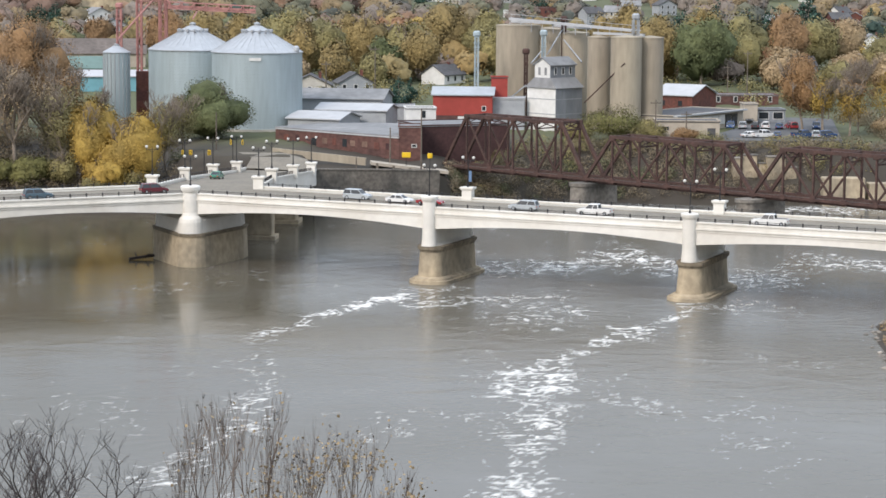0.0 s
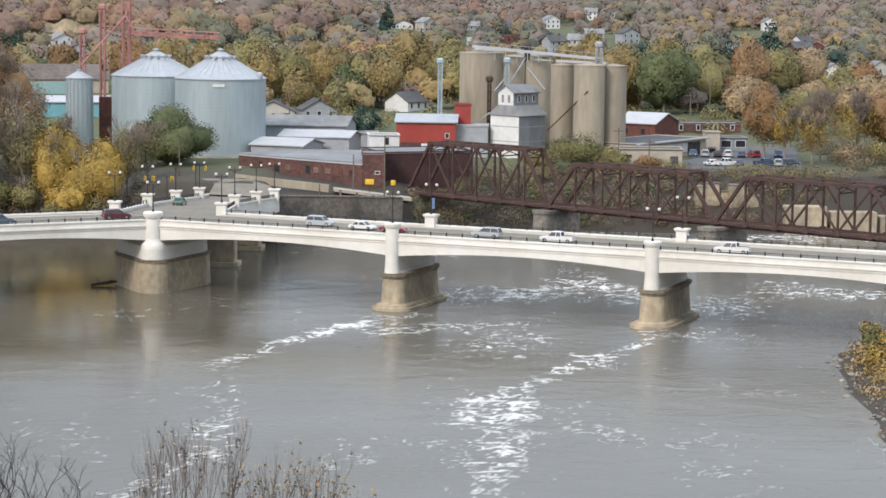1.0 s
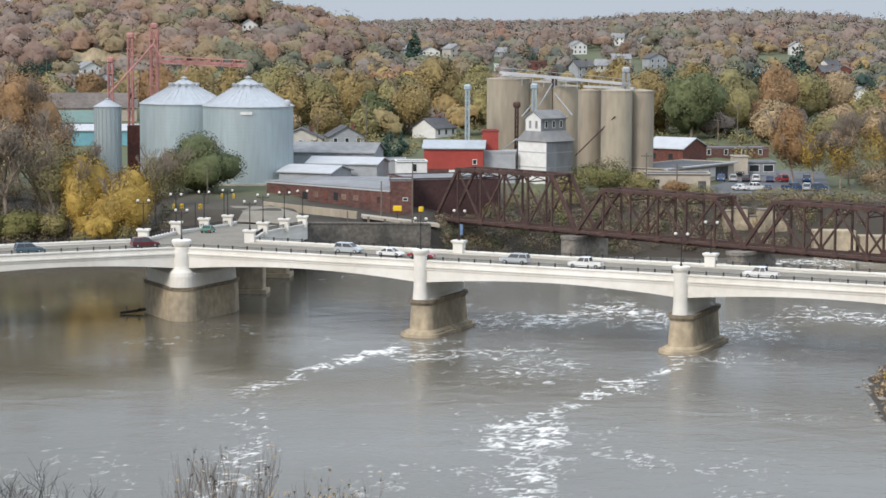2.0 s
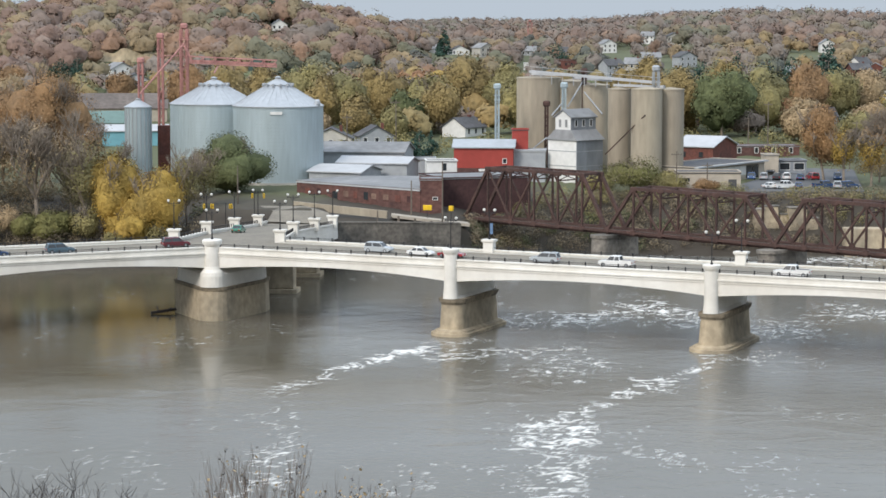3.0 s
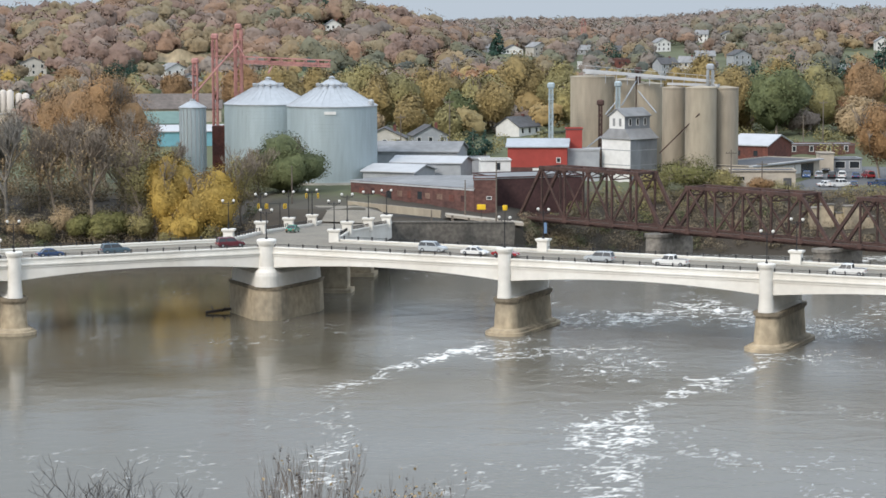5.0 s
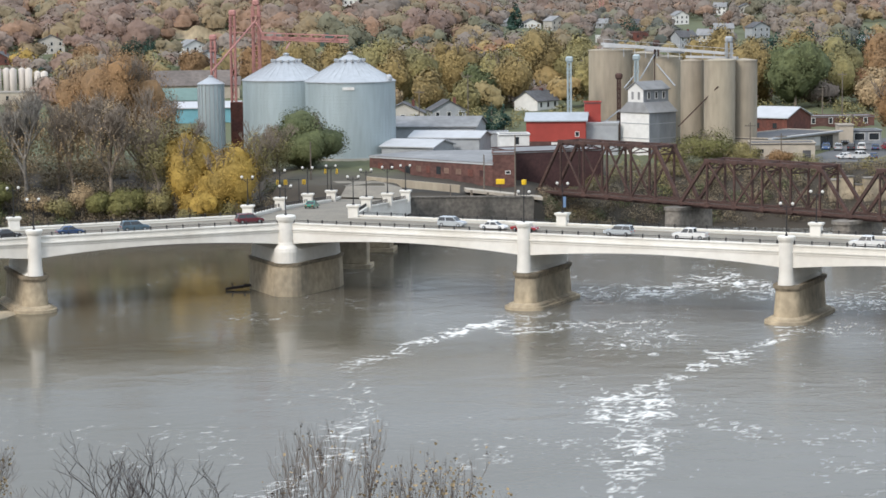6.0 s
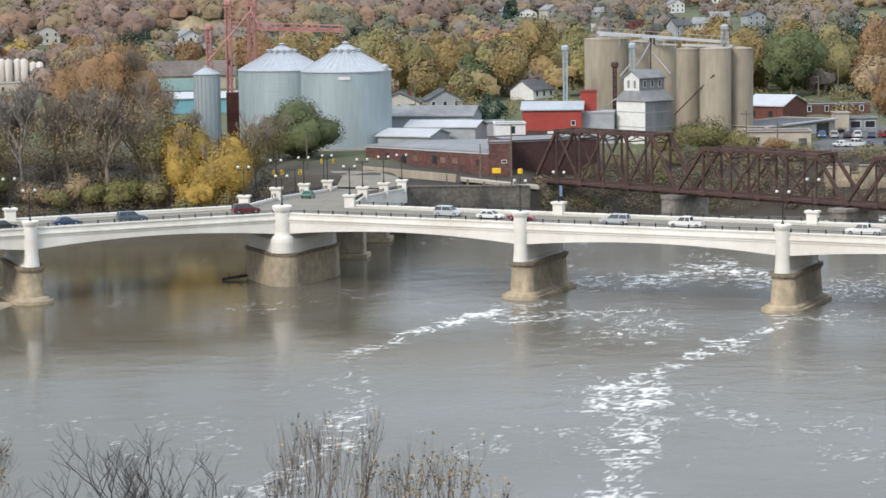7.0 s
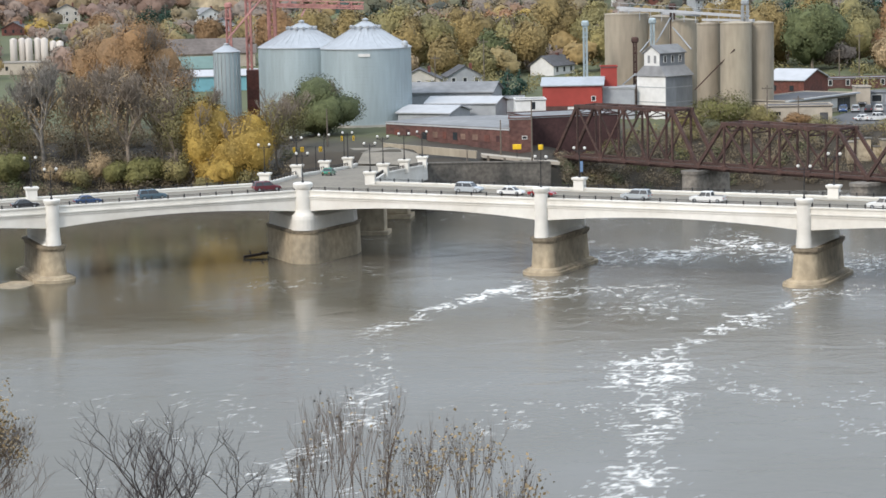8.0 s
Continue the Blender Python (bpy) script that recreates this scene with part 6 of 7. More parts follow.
def conifer(x, y, w, h, seed, label="dark green conifer in the town"):
    rs = np.random.RandomState(seed)
    t = thing("conifer", label, "tree", "conifers", m=pose(x, y, float(ground_z(x, y)) - 0.2))
    bm = bmesh.new()
    turned(bm, [(0.28, 0), (0.08, h * 0.9)], 7)
    part("trunk", bm, BARK, t)
    lob = []
    for i in range(26):
        u = (i + rs.rand()) / 26
        r = (w / 2) * (1 - u) ** 0.8
        a = rs.rand() * 6.28
        lob.append((r * 0.6 * math.cos(a), r * 0.6 * math.sin(a), h * (0.1 + 0.86 * u), 0.25 + r * 0.45, 0.25 + r * 0.45, 0.4 + r * 0.28))
    v, f, nn = leaf_cloud(rs, lob, 1300, 0.055 * h)
    mesh_part("crown", v.tolist(), f.tolist(), LEAF_PINE, t, normals=nn)


for i, (x, y, w, h) in enumerate([(-4.4, 606, 8.0, 9.0), (-1.0, 612, 5, 7.5), (186, 1050, 16, 23), (-172, 1020, 14, 11), (-164, 1018, 12, 11), (-180, 1022, 11, 10), (-12, 700, 8, 15), (222, 1080, 9, 12), (5, 1300, 11, 20), (-92, 1250, 10, 20), (-86, 1262, 11, 21), (96, 900, 12, 9), (128, 960, 16, 16), (142, 950, 17, 16), (154, 960, 15, 17), (116, 970, 15, 15), (134, 985, 15, 18), (68, 1250, 20, 15), (-108, 1150, 9, 12), (-182, 1130, 10, 13), (82, 1240, 11, 12), (-8, 1180, 10, 9)]):
    conifer(x, y, w, h, 300 + i)

# woods and gardens on the slopes beyond
rs = np.random.RandomState(77)
PAL = 1.35 * np.array([(0.20, 0.142, 0.062), (0.17, 0.135, 0.066), (0.20, 0.11, 0.06), (0.16, 0.095, 0.07), (0.14, 0.112, 0.09), (0.16, 0.135, 0.112), (0.10, 0.11, 0.06), (0.035, 0.055, 0.045), (0.24, 0.165, 0.05), (0.18, 0.128, 0.10)])
vs, fs, cs, ns, tris, base = [], [], [], [], [], 0
houses = np.array([(h[0], h[1]) for h in HOUSES] + [(-128, 790), (-112, 760), (-170, 742), (74, 1260), (48, 1235), (-103, 684), (-88, 650), (-185, 806), (-175, 806), (-140, 790), (-115, 790), (-120, 760), (-100, 760), (72.5, 592), (186, 1050), (128, 960), (142, 950), (154, 960), (116, 970), (-172, 1020)])
house_z = np.array([float(ground_z(*p)) for p in houses])
spots = []
for y0, y1, step in ((690, 1480, 13.5), (1480, 2250, 16.0), (3050, 3620, 24.0)):
    y = y0
    while y < y1:
        half = y * 0.25 + 20
        for x in np.arange(-half, half, step):
            spots.append((x + rs.uniform(-0.45, 0.45) * step, y + rs.uniform(-0.45, 0.45) * step))
        y += step
for x, y in spots:
    hill = float(np.interp(x, [-300, -75, -30, 0], [1, 1, 0.5, 0])) * math.exp(-((y - 1290) / 230) ** 2)
    wood = float(fractal(np.array(x / 55.0), np.array(y / 80.0), 5, 2))
    if y < 1480 and hill < 0.3 and wood < 0.42:
        continue
    if y < 760 and 20 < x < 70 or abs(x + 147) < 21 and 1020 < y < 1094:
        continue
    dx, dy = houses[:, 0] - x, houses[:, 1] - y
    # open ground just before each house
    if ((np.abs(dx) < 8) & (dy > -8) & (dy < 18)).any():
        continue
    h = rs.uniform(8, 16) if y < 1480 and hill < 0.3 else rs.uniform(13, 21)
    w = h * rs.uniform(0.85, 1.2)
    z = float(ground_z(x, y)) - 1.0
    # trees that would hide a listed house or conifer from the camera are skipped
    line = 51 + (house_z + 3.6 - 51) * y / houses[:, 1]
    if ((np.abs(x - houses[:, 0] * y / houses[:, 1]) < 7.5) & (y < houses[:, 1]) & (z + h > line)).any():
        continue
    v, f, f1, nn = crown(rs, w * 1.15, h, 0.4, 6 if y < 1480 else 4, 320 if y < 1480 else (190 if y < 2300 else 70), 1.0 if y < 1480 else (1.3 if y < 2300 else 2.0), 3, 0.6, 0, 0.86, 0.6, 4 if y < 1480 else 2, 0.26)
    v = v + np.array([x, y, z])
    tone = float(fractal(np.array(x / 60.0 + 7), np.array(y / 80.0), 8, 2)) + rs.uniform(-0.13, 0.13)
    if hill > 0.2:
        order = [6, 1, 0, 3, 2, 9, 3, 1, 4]
    elif y > 1480:
        order = [6, 1, 5, 9, 3, 4, 2, 9, 5]
    else:
        order = [7, 6, 1, 5, 0, 9, 4, 8, 2]
    c = PAL[order[int(min(8, max(0, (tone - 0.18) / 0.64 * 9)))]] * rs.uniform(0.8, 1.08)
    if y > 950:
        # distance haze painted into the leaf colour, with the grey of bare twigs
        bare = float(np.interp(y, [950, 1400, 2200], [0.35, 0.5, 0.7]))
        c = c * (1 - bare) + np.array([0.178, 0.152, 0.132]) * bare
    tris.append(f1 + base)
    vs.append(v)
    ns.append(nn)
    fs.append(f + base)
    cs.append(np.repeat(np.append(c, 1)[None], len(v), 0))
    base += len(v)
me = bpy.data.meshes.new("far_woods")
me.from_pydata(np.concatenate(vs).tolist(), [], np.concatenate(fs).tolist() + np.concatenate(tris).tolist())
me.shade_smooth()
me.normals_split_custom_set_from_vertices(np.concatenate(ns).tolist())
me.attributes.new("leaf_haze_tone", 'FLOAT_COLOR', 'POINT').data.foreach_set("color", np.concatenate(cs).astype(np.float32).ravel())
WOODS = bpy.data.materials.new("autumn_woods")
WOODS.use_nodes = True
n, l = WOODS.node_tree.nodes, WOODS.node_tree.links
at = n.new("ShaderNodeAttribute")
at.attribute_name = "leaf_haze_tone"
hs = n.new("ShaderNodeHueSaturation")
geo = n.new("ShaderNodeNewGeometry")
mr = n.new("ShaderNodeMapRange")
mr.inputs[3].default_value, mr.inputs[4].default_value = 0.94, 1.08
l.new(geo.outputs["Random Per Island"], mr.inputs[0])
l.new(mr.outputs[0], hs.inputs["Value"])
tc = n.new("ShaderNodeTexCoord")
nz = n.new("ShaderNodeTexNoise")
nz.inputs["Scale"].default_value, nz.inputs["Detail"].default_value, nz.inputs["Roughness"].default_value = 0.55, 4.0, 0.7
mn = n.new("ShaderNodeMapRange")
mn.inputs[1].default_value, mn.inputs[2].default_value, mn.inputs[3].default_value, mn.inputs[4].default_value = 0.3, 0.7, 0.84, 1.13
tint = n.new("ShaderNodeMix")
tint.data_type, tint.blend_type = 'RGBA', 'MULTIPLY'
tint.inputs[0].default_value = 1.0
bump = n.new("ShaderNodeBump")
bump.inputs["Strength"].default_value, bump.inputs["Distance"].default_value = 0.35, 0.6
l.new(tc.outputs["Object"], nz.inputs["Vector"])
l.new(nz.outputs["Fac"], mn.inputs[0])
l.new(nz.outputs["Fac"], bump.inputs["Height"])
l.new(bump.outputs[0], n["Principled BSDF"].inputs["Normal"])
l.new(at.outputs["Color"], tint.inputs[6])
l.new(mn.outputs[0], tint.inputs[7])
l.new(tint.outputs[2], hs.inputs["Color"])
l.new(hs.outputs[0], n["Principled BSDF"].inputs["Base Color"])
n["Principled BSDF"].inputs["Roughness"].default_value = 0.85
n["Principled BSDF"].inputs["Specular IOR Level"].default_value = 0.15
me.materials.append(WOODS)
tagged(new("far_woods", me), "wooded slopes in brown, rust and gold autumn leaf", "woods", kind="stuff")

# brush along the water's edge
for nm, lab, leaf, spots in (("bank_brush", "tangled brown and olive brush on the far bank", LEAF_DARK, [(rs.uniform(-125, -48), 2, 14) for _ in range(150)] + [(rs.uniform(7, 88), 0.5, 14) for _ in range(420)]),
                             ("bank_grass", "dull olive grass and weeds on the far bank", LEAF_OLIVE, [(rs.uniform(12, 100), 6, 20) for _ in range(110)]),
                             ("bank_greenery", "dark green weeds on the far bank", LEAF_GREEN, [(rs.uniform(-125, -48), 2, 20) for _ in range(80)] + [(rs.uniform(7, 66), 0.5, 11) for _ in range(24)])):
    lob = []
    for x, d0, d1 in spots:
        y = float(np.interp(x, BANK_X, BANK_Y)) + rs.uniform(d0, d1)
        s = rs.uniform(0.8, 1.9)
        lob.append((x, y, float(ground_z(x, y)) + s * 0.5, s * 1.3, s, s))
    v, f, nn = leaf_cloud(rs, lob, 80000 if leaf == LEAF_DARK else 24000, 0.26)
    ob = mesh_part(nm, v.tolist(), f.tolist(), leaf, None, lab, normals=nn)
    tagged(ob, category="brush", kind="stuff")

lob = []
for _ in range(230):
    x, y = rs.uniform(-128, -54), rs.uniform(453, 500)
    q = rs.uniform(1.2, 2.8)
    lob.append((x, y, float(ground_z(x, y)) + q * 0.8, q * 1.2, q * 1.2, q))
v, f, nn = leaf_cloud(rs, lob, 52000, 0.34)
tagged(mesh_part("thicket", v.tolist(), f.tolist(), LEAF_DARK, None, "dense brown thicket between the bank trees", normals=nn), category="thicket", kind="stuff")
lob = []
for _ in range(240):
    x = rs.uniform(84, 150)
    y = rs.uniform(484, 575)
    if x < 107 and y > 486 + (x - 84) * 0.3:
        continue
    q = rs.uniform(0.8, 2.2)
    lob.append((x, y, float(ground_z(x, y)) + q * 0.6, q * 1.4, q * 1.2, q))
v, f, nn = leaf_cloud(rs, lob, 40000, 0.3)
tagged(mesh_part("riverside_scrub", v.tolist(), f.tolist(), LEAF_DARK, None, "brown scrub under golden trees beside the car park", normals=nn), category="scrub", kind="stuff")
lob = []
for _ in range(420):
    x, y = rs.uniform(-75, 175), rs.uniform(600, 780)
    if 64 < x < 82 and y < 610 or -5 < x < 22 and y < 705 and y > 655:
        continue
    q = rs.uniform(1.0, 2.6)
    lob.append((x, y, float(ground_z(x, y)) + q * 0.7, q * 1.3, q * 1.2, q))
v, f, nn = leaf_cloud(rs, lob, 45000, 0.5)
tagged(mesh_part("garden_hedges", v.tolist(), f.tolist(), LEAF_OLIVE, None, "olive-brown hedges and scrub between town yards", normals=nn), category="hedge", kind="stuff")

# ---- the near point of land ----
lob_g, lob_b = [], []
for i in range(420):
    y = rs.uniform(232, 324)
    x0 = float(np.interp(y, SHORE_Y, SHORE_X))
    e = rs.uniform(0.2, 16)
    s = rs.uniform(0.5, 0.9) * (0.55 + e * 0.16)
    z = float(ground_z(x0 + e, y)) + s * 0.55
    (lob_g if e > 3.2 and rs.rand() < 0.55 else lob_b).append((x0 + e, y, z, s * 1.5, s * 1.5, s))
for nm, lab, leaf, lob, cnt in (("golden_scrub", "golden and yellow-green scrub on the near bank", LEAF_GOLD, lob_g, 60000), ("dry_grass", "dry tan grass and brush by the water", LEAF_BROWN, lob_b, 60000)):
    v, f, nn = leaf_cloud(rs, lob, cnt, 0.34)
    tagged(mesh_part(nm, v.tolist(), f.tolist(), leaf, None, lab, normals=nn), category="brush", kind="stuff")
for i in range(14):
    y = rs.uniform(292, 322)
    x0 = float(np.interp(y, SHORE_Y, SHORE_X))
    tree("low yellow-green shrub on the near bank", x0 + rs.uniform(4.5, 11), y, rs.uniform(3, 5), rs.uniform(3, 5), (LEAF_LIME, LEAF_GOLD)[i % 2], 900, 0.3, BARK, 700 + i, 0.05, 10, cat="shrub", name="shrub", group="near shrubs", depth=2)
stone_me = None
for i in range(54):
    y = rs.uniform(228, 322)
    x0 = float(np.interp(y, SHORE_Y, SHORE_X))
    x = x0 + rs.normal() * 0.8 + 0.3
    s = rs.uniform(0.12, 0.42) * (1.6 if i % 9 == 0 else 1)
    if stone_me is None:
        bm = bmesh.new()
        bmesh.ops.create_icosphere(bm, subdivisions=2, radius=1)
        for v in bm.verts:
            v.co *= 1 + 0.35 * (noise.noise(v.co * 1.3))
            v.co.z *= 0.6
        stone_me = bpy.data.meshes.new("shore_stone")
        bm.to_mesh(stone_me)
        bm.free()
        stone_me.materials.append(DARKSTONE)
    ob = new("shore_stone", stone_me)
    ob.matrix_basis = Matrix.LocRotScale((x, y, max(0.0, float(ground_z(x, y))) + 0.1 * s), Euler((0, 0, rs.rand() * 6)), (s * 1.3, s, s))
    tagged(ob, "dark grey stone at the water's edge", "stone", "shore stones")

# ---- vehicles ----
CARS = {}


def paint(name, col):
    m = mat(name, col, 0.25, 0.1, vary=0.03, scale=1, bump=0, spec=0.5)
    m.node_tree.nodes["Principled BSDF"].inputs["Coat Weight"].default_value = 0.5
    return m


PAINTS = {"silver": paint("silver_paint", (0.42, 0.45, 0.47)), "white": paint("white_paint", (0.75, 0.75, 0.74)), "red": paint("red_paint", (0.30, 0.025, 0.03)), "blue": paint("blue_paint", (0.03, 0.07, 0.17)), "slate": paint("slate_paint", (0.08, 0.13, 0.17)), "green": paint("green_paint", (0.03, 0.20, 0.13)), "dark": paint("dark_paint", (0.03, 0.03, 0.035)), "maroon": paint("maroon_paint", (0.12, 0.02, 0.03))}
LAMPR = mat("tail_lamp", (0.4, 0.02, 0.02), 0.3, bump=0)
LAMPW = mat("head_lamp", (0.7, 0.7, 0.68), 0.2, bump=0)


def vehicle(kind, colour, m, label, group="cars on the bridge"):
    """A car, SUV or pickup, nose towards +x: shaped body, glazed cabin, wheels and lamps."""
    L, Wd = {"car": (4.6, 1.8), "suv": (4.8, 1.9), "pickup": (5.6, 1.95)}[kind]
    H = {"car": 1.42, "suv": 1.75, "pickup": 1.8}[kind]
    t = thing("pickup_truck" if kind == "pickup" else kind, label, "pickup truck" if kind == "pickup" else "car", group, m=m)
    belt = H * 0.60
    a, b = -L / 2, L / 2
    # lower body, seen from the side, lofted across with tucked-in sides
    side = [(a, 0.45), (a + 0.05, belt - 0.08), (a + 0.5, belt), (b - 1.25, belt), (b - 0.25, belt - 0.14), (b, belt - 0.4), (b - 0.02, 0.4), (b - 0.4, 0.25), (a + 0.4, 0.25)]
    bm = bmesh.new()
    rings = []
    for y, s in ((-Wd / 2, 0.93), (-Wd / 2 + 0.1, 1.0), (Wd / 2 - 0.1, 1.0), (Wd / 2, 0.93)):
        rings.append([bm.verts.new((x * (0.985 if s < 1 else 1), y, 0.25 + (z - 0.25) * s)) for x, z in side])
    k = len(side)
    for p, q in zip(rings, rings[1:]):
        for i in range(k):
            bm.faces.new((p[i], p[(i + 1) % k], q[(i + 1) % k], q[i]))
    bm.faces.new(rings[0][::-1])
    bm.faces.new(rings[-1])
    bmesh.ops.recalc_face_normals(bm, faces=bm.faces[:])
    body = part("body", bm, PAINTS[colour], t)
    c0, c1 = {"car": (a + 0.75, b - 1.15), "suv": (a + 0.12, b - 1.2), "pickup": (a + 2.0, b - 1.35)}[kind]
    r0, r1 = {"car": (0.55, 0.75), "suv": (0.25, 0.7), "pickup": (0.12, 0.6)}[kind]
    w1, w2 = Wd / 2 - 0.06, Wd / 2 - 0.26
    lo = [(c0, -w1), (c1, -w1), (c1, w1), (c0, w1)]
    hi = [(c0 + r0, -w2), (c1 - r1, -w2), (c1 - r1, w2), (c0 + r0, w2)]
    bm = bmesh.new()
    prism(bm, lo, belt - 0.03, H - 0.09, hi)
    part("glazing", bm, GLASSD, t, "dark tinted windows")
    bm = bmesh.new()
    g = 0.04
    prism(bm, [(hi[0][0] - g, -w2 - g), (hi[1][0] + g, -w2 - g), (hi[2][0] + g, w2 + g), (hi[3][0] - g, w2 + g)], H - 0.12, H, [(hi[0][0] + 0.15, -w2 + 0.1), (hi[1][0] - 0.15, -w2 + 0.1), (hi[2][0] - 0.15, w2 - 0.1), (hi[3][0] + 0.15, w2 - 0.1)])
    part("roof", bm, PAINTS[colour], t)
    for sy in (-1, 1):
        for u in (0.0, 0.42, 0.97):
            bm = bmesh.new()
            x0 = lo[0][0] + (lo[1][0] - lo[0][0]) * u
            x1 = hi[0][0] + (hi[1][0] - hi[0][0]) * u
            bar(bm, (x0, sy * (w1 + 0.005), belt - 0.02), (x1, sy * (w2 + 0.01), H - 0.08), 0.1, 0.06)
            part("pillar", bm, PAINTS[colour], t)
    if kind == "pickup":
        bm = bmesh.new()
        box(bm, a + 0.15, c0 - 0.1, -Wd / 2 + 0.12, Wd / 2 - 0.12, belt - 0.5, belt + 0.03)
        part("bed_liner", bm, IRON, t, "black load bed")
        bm = bmesh.new()
        for sy in (-1, 1):
            box(bm, a + 0.05, c0, sy * (Wd / 2 - 0.06) - 0.06, sy * (Wd / 2 - 0.06) + 0.06, belt - 0.1, belt + 0.08)
        box(bm, a, a + 0.1, -Wd / 2 + 0.1, Wd / 2 - 0.1, belt - 0.4, belt + 0.08)
        part("bed_side", bm, PAINTS[colour], t)
    for sx in (a + 0.85, b - 0.9):
        for sy in (-1, 1):
            bm = bmesh.new()
            b2 = bmesh.new()
            turned(b2, [(0.25, -0.12), (0.33, -0.1), (0.34, 0), (0.33, 0.1), (0.25, 0.12)], 16)
            bmesh.ops.rotate(b2, verts=b2.verts[:], cent=(0, 0, 0), matrix=Matrix.Rotation(math.pi / 2, 3, 'X'))
            bmesh.ops.translate(b2, verts=b2.verts[:], vec=(sx, sy * (Wd / 2 - 0.1), 0.34))
            join(bm, b2)
            wh = part("wheel", bm, RUBBER, t)
            bm = bmesh.new()
            b2 = bmesh.new()
            turned(b2, [(0.2, -0.02), (0.2, 0.02), (0.08, 0.04)], 10)
            bmesh.ops.rotate(b2, verts=b2.verts[:], cent=(0, 0, 0), matrix=Matrix.Rotation(-sy * math.pi / 2, 3, 'X'))
            bmesh.ops.translate(b2, verts=b2.verts[:], vec=(sx, sy * (Wd / 2 + 0.02), 0.34))
            join(bm, b2)
            part("rim", bm, GALVROOF, wh)
    for sy in (-1, 1):
        for x, mt, nm in ((a - 0.01, LAMPR, "tail_lamp"), (b - 0.03, LAMPW, "head_lamp")):
            bm = bmesh.new()
            box(bm, x - 0.03, x + 0.05, sy * (Wd / 2 - 0.28) - 0.16, sy * (Wd / 2 - 0.28) + 0.16, belt - 0.36, belt - 0.2, 0.01)
            part(nm, bm, mt, t)
    return t


for s, w, kind, col, lab in ((26.8, 9.0, "suv", "silver", "silver SUV waiting on the white bridge"), (35.2, 7.5, "car", "white", "white sedan waiting on the white bridge"), (41.0, 7.0, "car", "red", "dark red car waiting behind a bridge column"), (57.6, 6.6, "suv", "silver", "silver-blue SUV driving on the white bridge"), (69.8, 6.2, "pickup", "white", "white pickup truck driving on the white bridge"), (98.5, 5.6, "pickup", "white", "white pickup truck driving over the river")):
    vehicle(kind, col, EAST @ pose(s, w, ROADZ + 0.01, 0, 0, 180 if s > 50 else 0), lab)
for s, w, kind, col, lab in ((35.6, 5.6, "car", "blue", "blue car driving on the white bridge"), (24.6, 5.8, "suv", "slate", "slate-blue SUV driving on the white bridge"), (4.2, 7.0, "suv", "maroon", "maroon SUV near the bridge junction"), (46.0, 5.6, "car", "dark", "dark car driving on the white bridge")):
    vehicle(kind, col, WEST @ pose(s, w, ROADZ + 0.01, 0, 0, 180), lab)
vehicle("car", "green", pose(-36.4, 408.0, 11.36, 0, 3.0, 82) @ pose(0, 0, 0), "green car leaving the bridge junction")
prk = random.Random(3)
for i in range(22):
    row, k = divmod(i, 8)
    x, y = 73.0 + k * 2.9 + row * 2.0 + prk.uniform(-.3, .3), (497.0, 524.0, 545.0)[row] + prk.uniform(-.4, .4)
    if row == 0 and k < 1 or prk.random() < 0.18:
        continue
    col = prk.choice(["white", "white", "silver", "silver", "dark", "red", "blue", "white"])
    vehicle(prk.choice(["car", "suv", "suv", "pickup"]), col, pose(x, y, 12.76, 0, 0, prk.choice([80, 100, 260, 20])), "%s vehicle parked in the car park" % {"white": "white", "silver": "silver", "dark": "black", "red": "red", "blue": "dark blue"}[col], "parked cars")

# ---- shrubs at the viewpoint ----


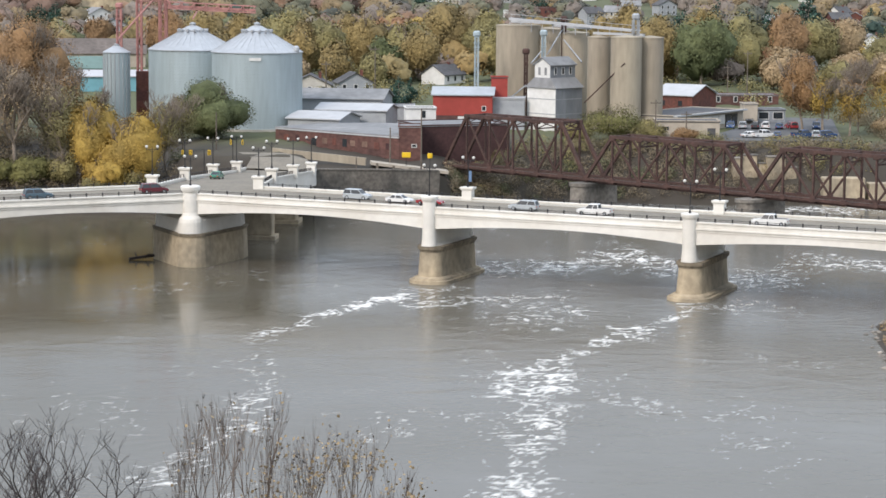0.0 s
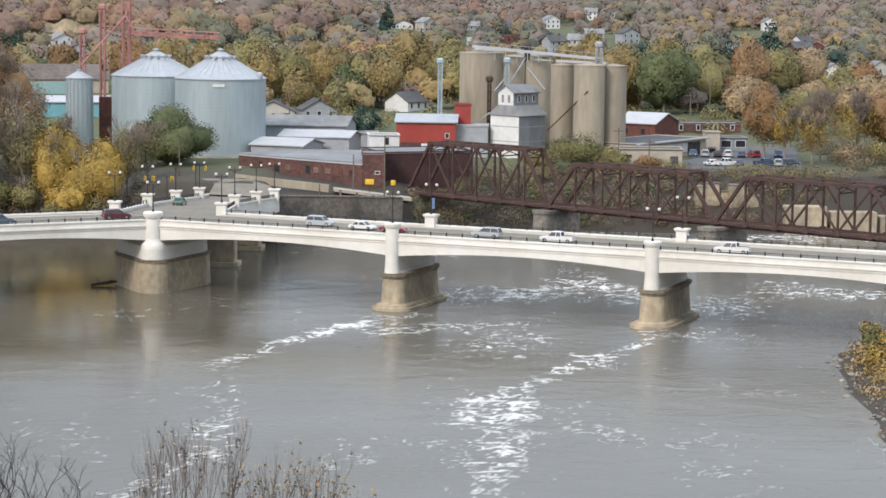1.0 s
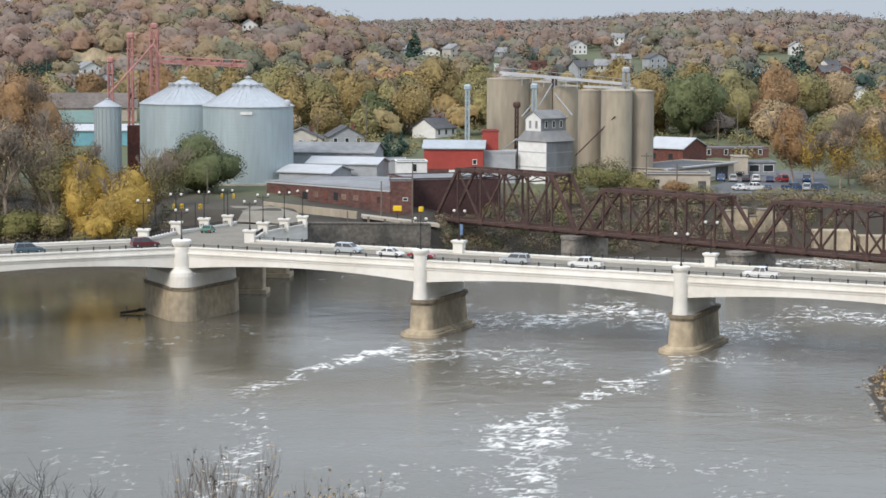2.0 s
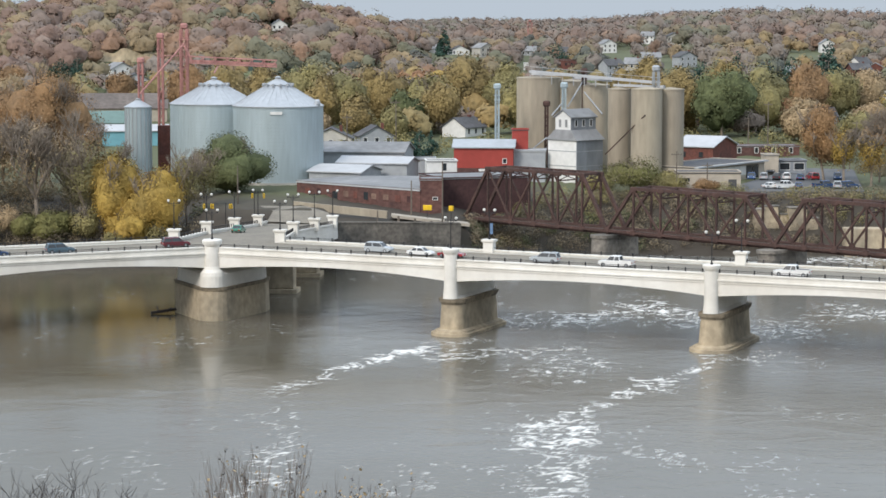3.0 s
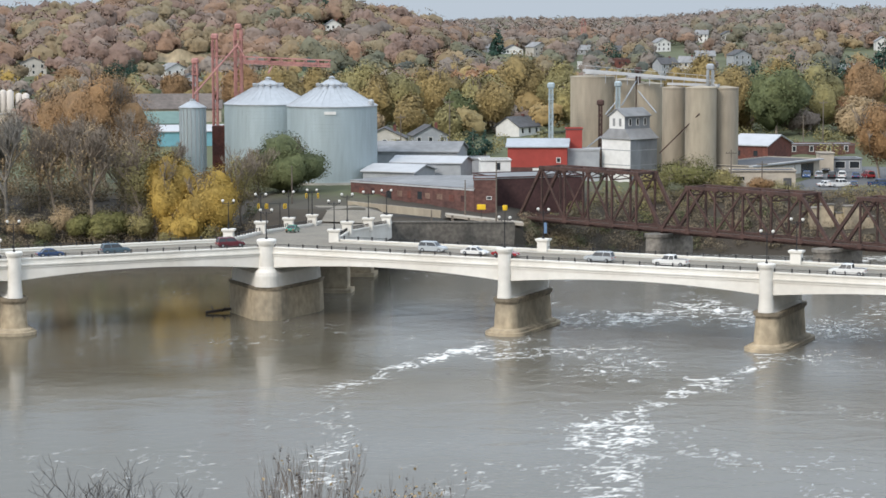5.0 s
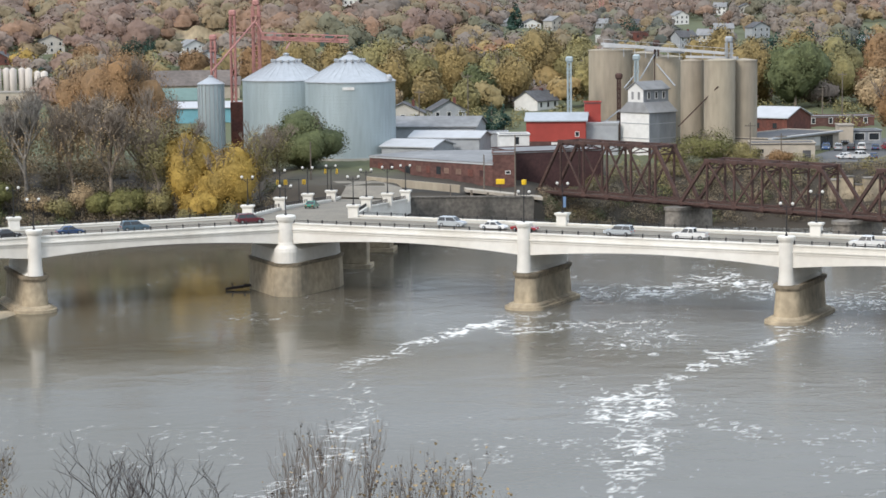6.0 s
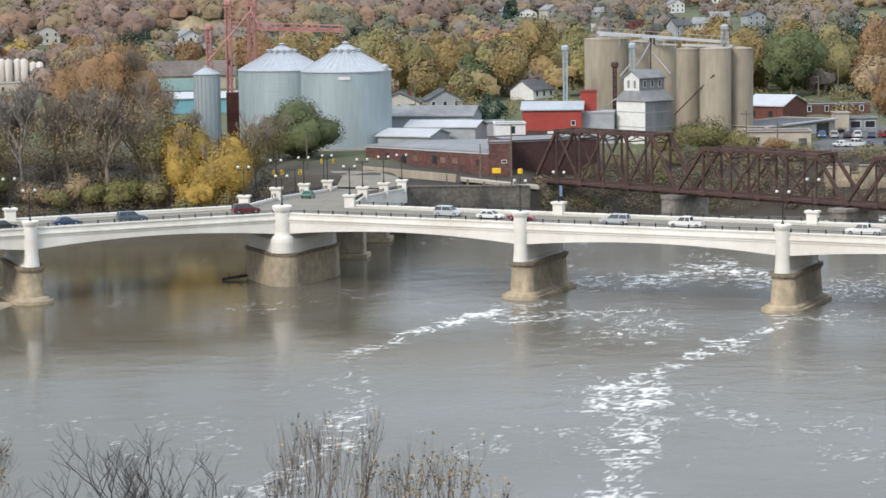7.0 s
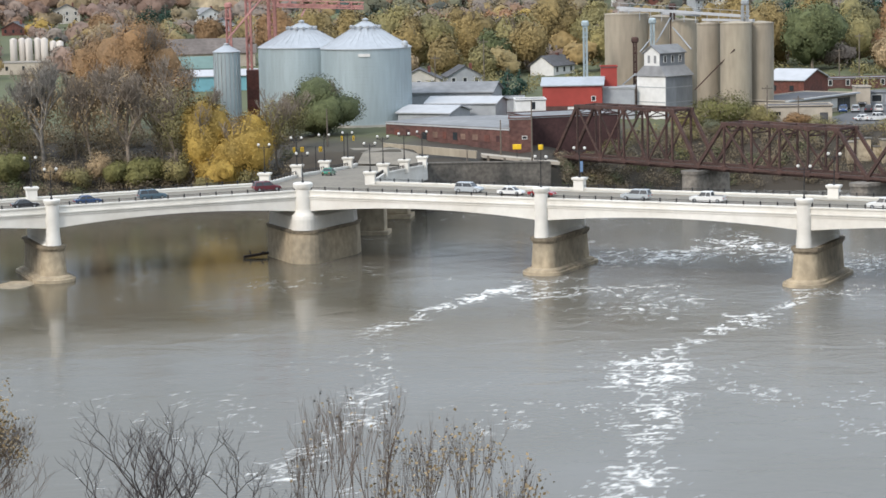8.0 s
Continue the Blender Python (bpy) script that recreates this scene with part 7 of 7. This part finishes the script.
def bush(label, x, y, top, spread, stems, seed, material, r, depth=3, tall=2.2, straight=0.5, kids=2, seeds=0, leaf=None, leaves=0):
    """Bare many-stemmed shrub rooted on the slope below the viewpoint."""
    pr, rs = random.Random(seed), np.random.RandomState(seed)
    z = float(ground_z(x, y))
    t = thing("bare_shrub", label, "shrub", "viewpoint shrubs", m=pose(x, y, z))
    segs = []
    h = top - z
    for i in range(stems):
        a = pr.uniform(-1, 1)
        xx, yy = a * spread / 2, pr.uniform(-0.6, 0.6)
        hh = h * (1 - 0.1 * abs(a) ** 1.5 - pr.uniform(0, 0.07))
        foot, knee = Vector((xx * 0.3, yy * 0.4, 0)), Vector((xx * 0.75, yy, hh - tall))
        own = [(foot, knee, r * 2.2, r * 1.6, 2)]
        branches(pr, knee, (a * 0.5 * (1 - straight) + pr.uniform(-.3, .3) * (1 - straight), pr.uniform(-.2, .2), 1), r * 1.5, tall * 0.46, depth, own, 0.5 * (1.2 - straight), kids, 0.16, 0.7, 0.4 - 0.28 * straight)
        vs, fs = limb_mesh(own, 4)
        mesh_part("stem", vs, fs, material, t)
        segs += own
    tips = [s for s in segs if s[4] == 0]
    if seeds:
        lob = [(*s[1], 0.016, 0.016, 0.018) for s in pr.sample(tips, min(seeds, len(tips)))]
        v, f, nn = leaf_cloud(rs, lob, len(lob) * 4, 0.016)
        tagged(mesh_part("seed_heads", v.tolist(), f.tolist(), TWIG, t, "small dark seed heads"), kind="stuff")
    if leaves:
        lob = [(*s[1], 0.1, 0.1, 0.12) for s in pr.sample(tips, min(200, len(tips)))]
        v, f, nn = leaf_cloud(rs, lob, leaves, 0.026)
        tagged(mesh_part("leaves", v.tolist(), f.tolist(), leaf, t, "withered leaves"), kind="stuff")
    return t


bush("bare dark-twigged shrub on the slope below the viewpoint", -2.66, 16.0, 47.66, 0.95, 9, 1, TWIG, 0.0072, 4, 1.0, 0.1, 2)
bush("low bare dark-twigged shrub on the slope", -1.82, 15.6, 47.30, 1.0, 9, 2, TWIG, 0.0055, 4, 0.9, 0.1, 2)
bush("brown upright shrub with dark seed heads", -1.30, 16.4, 47.84, 1.3, 22, 3, TWIGBROWN, 0.003, 3, 1.0, 0.8, 2, 70, LEAF_BROWN, 90)
bush("brown upright shrub with seed heads and withered leaves", -0.66, 16.2, 47.64, 1.3, 22, 4, TWIGBROWN, 0.003, 3, 1.0, 0.8, 2, 60, LEAF_BROWN, 700)
bush("pale leafy shrub below the viewpoint", -5.08, 17.0, 47.66, 1.2, 10, 5, TWIGBROWN, 0.005, 4, 1.3, 0.2, 3, 0, LEAF_BROWN, 7000)
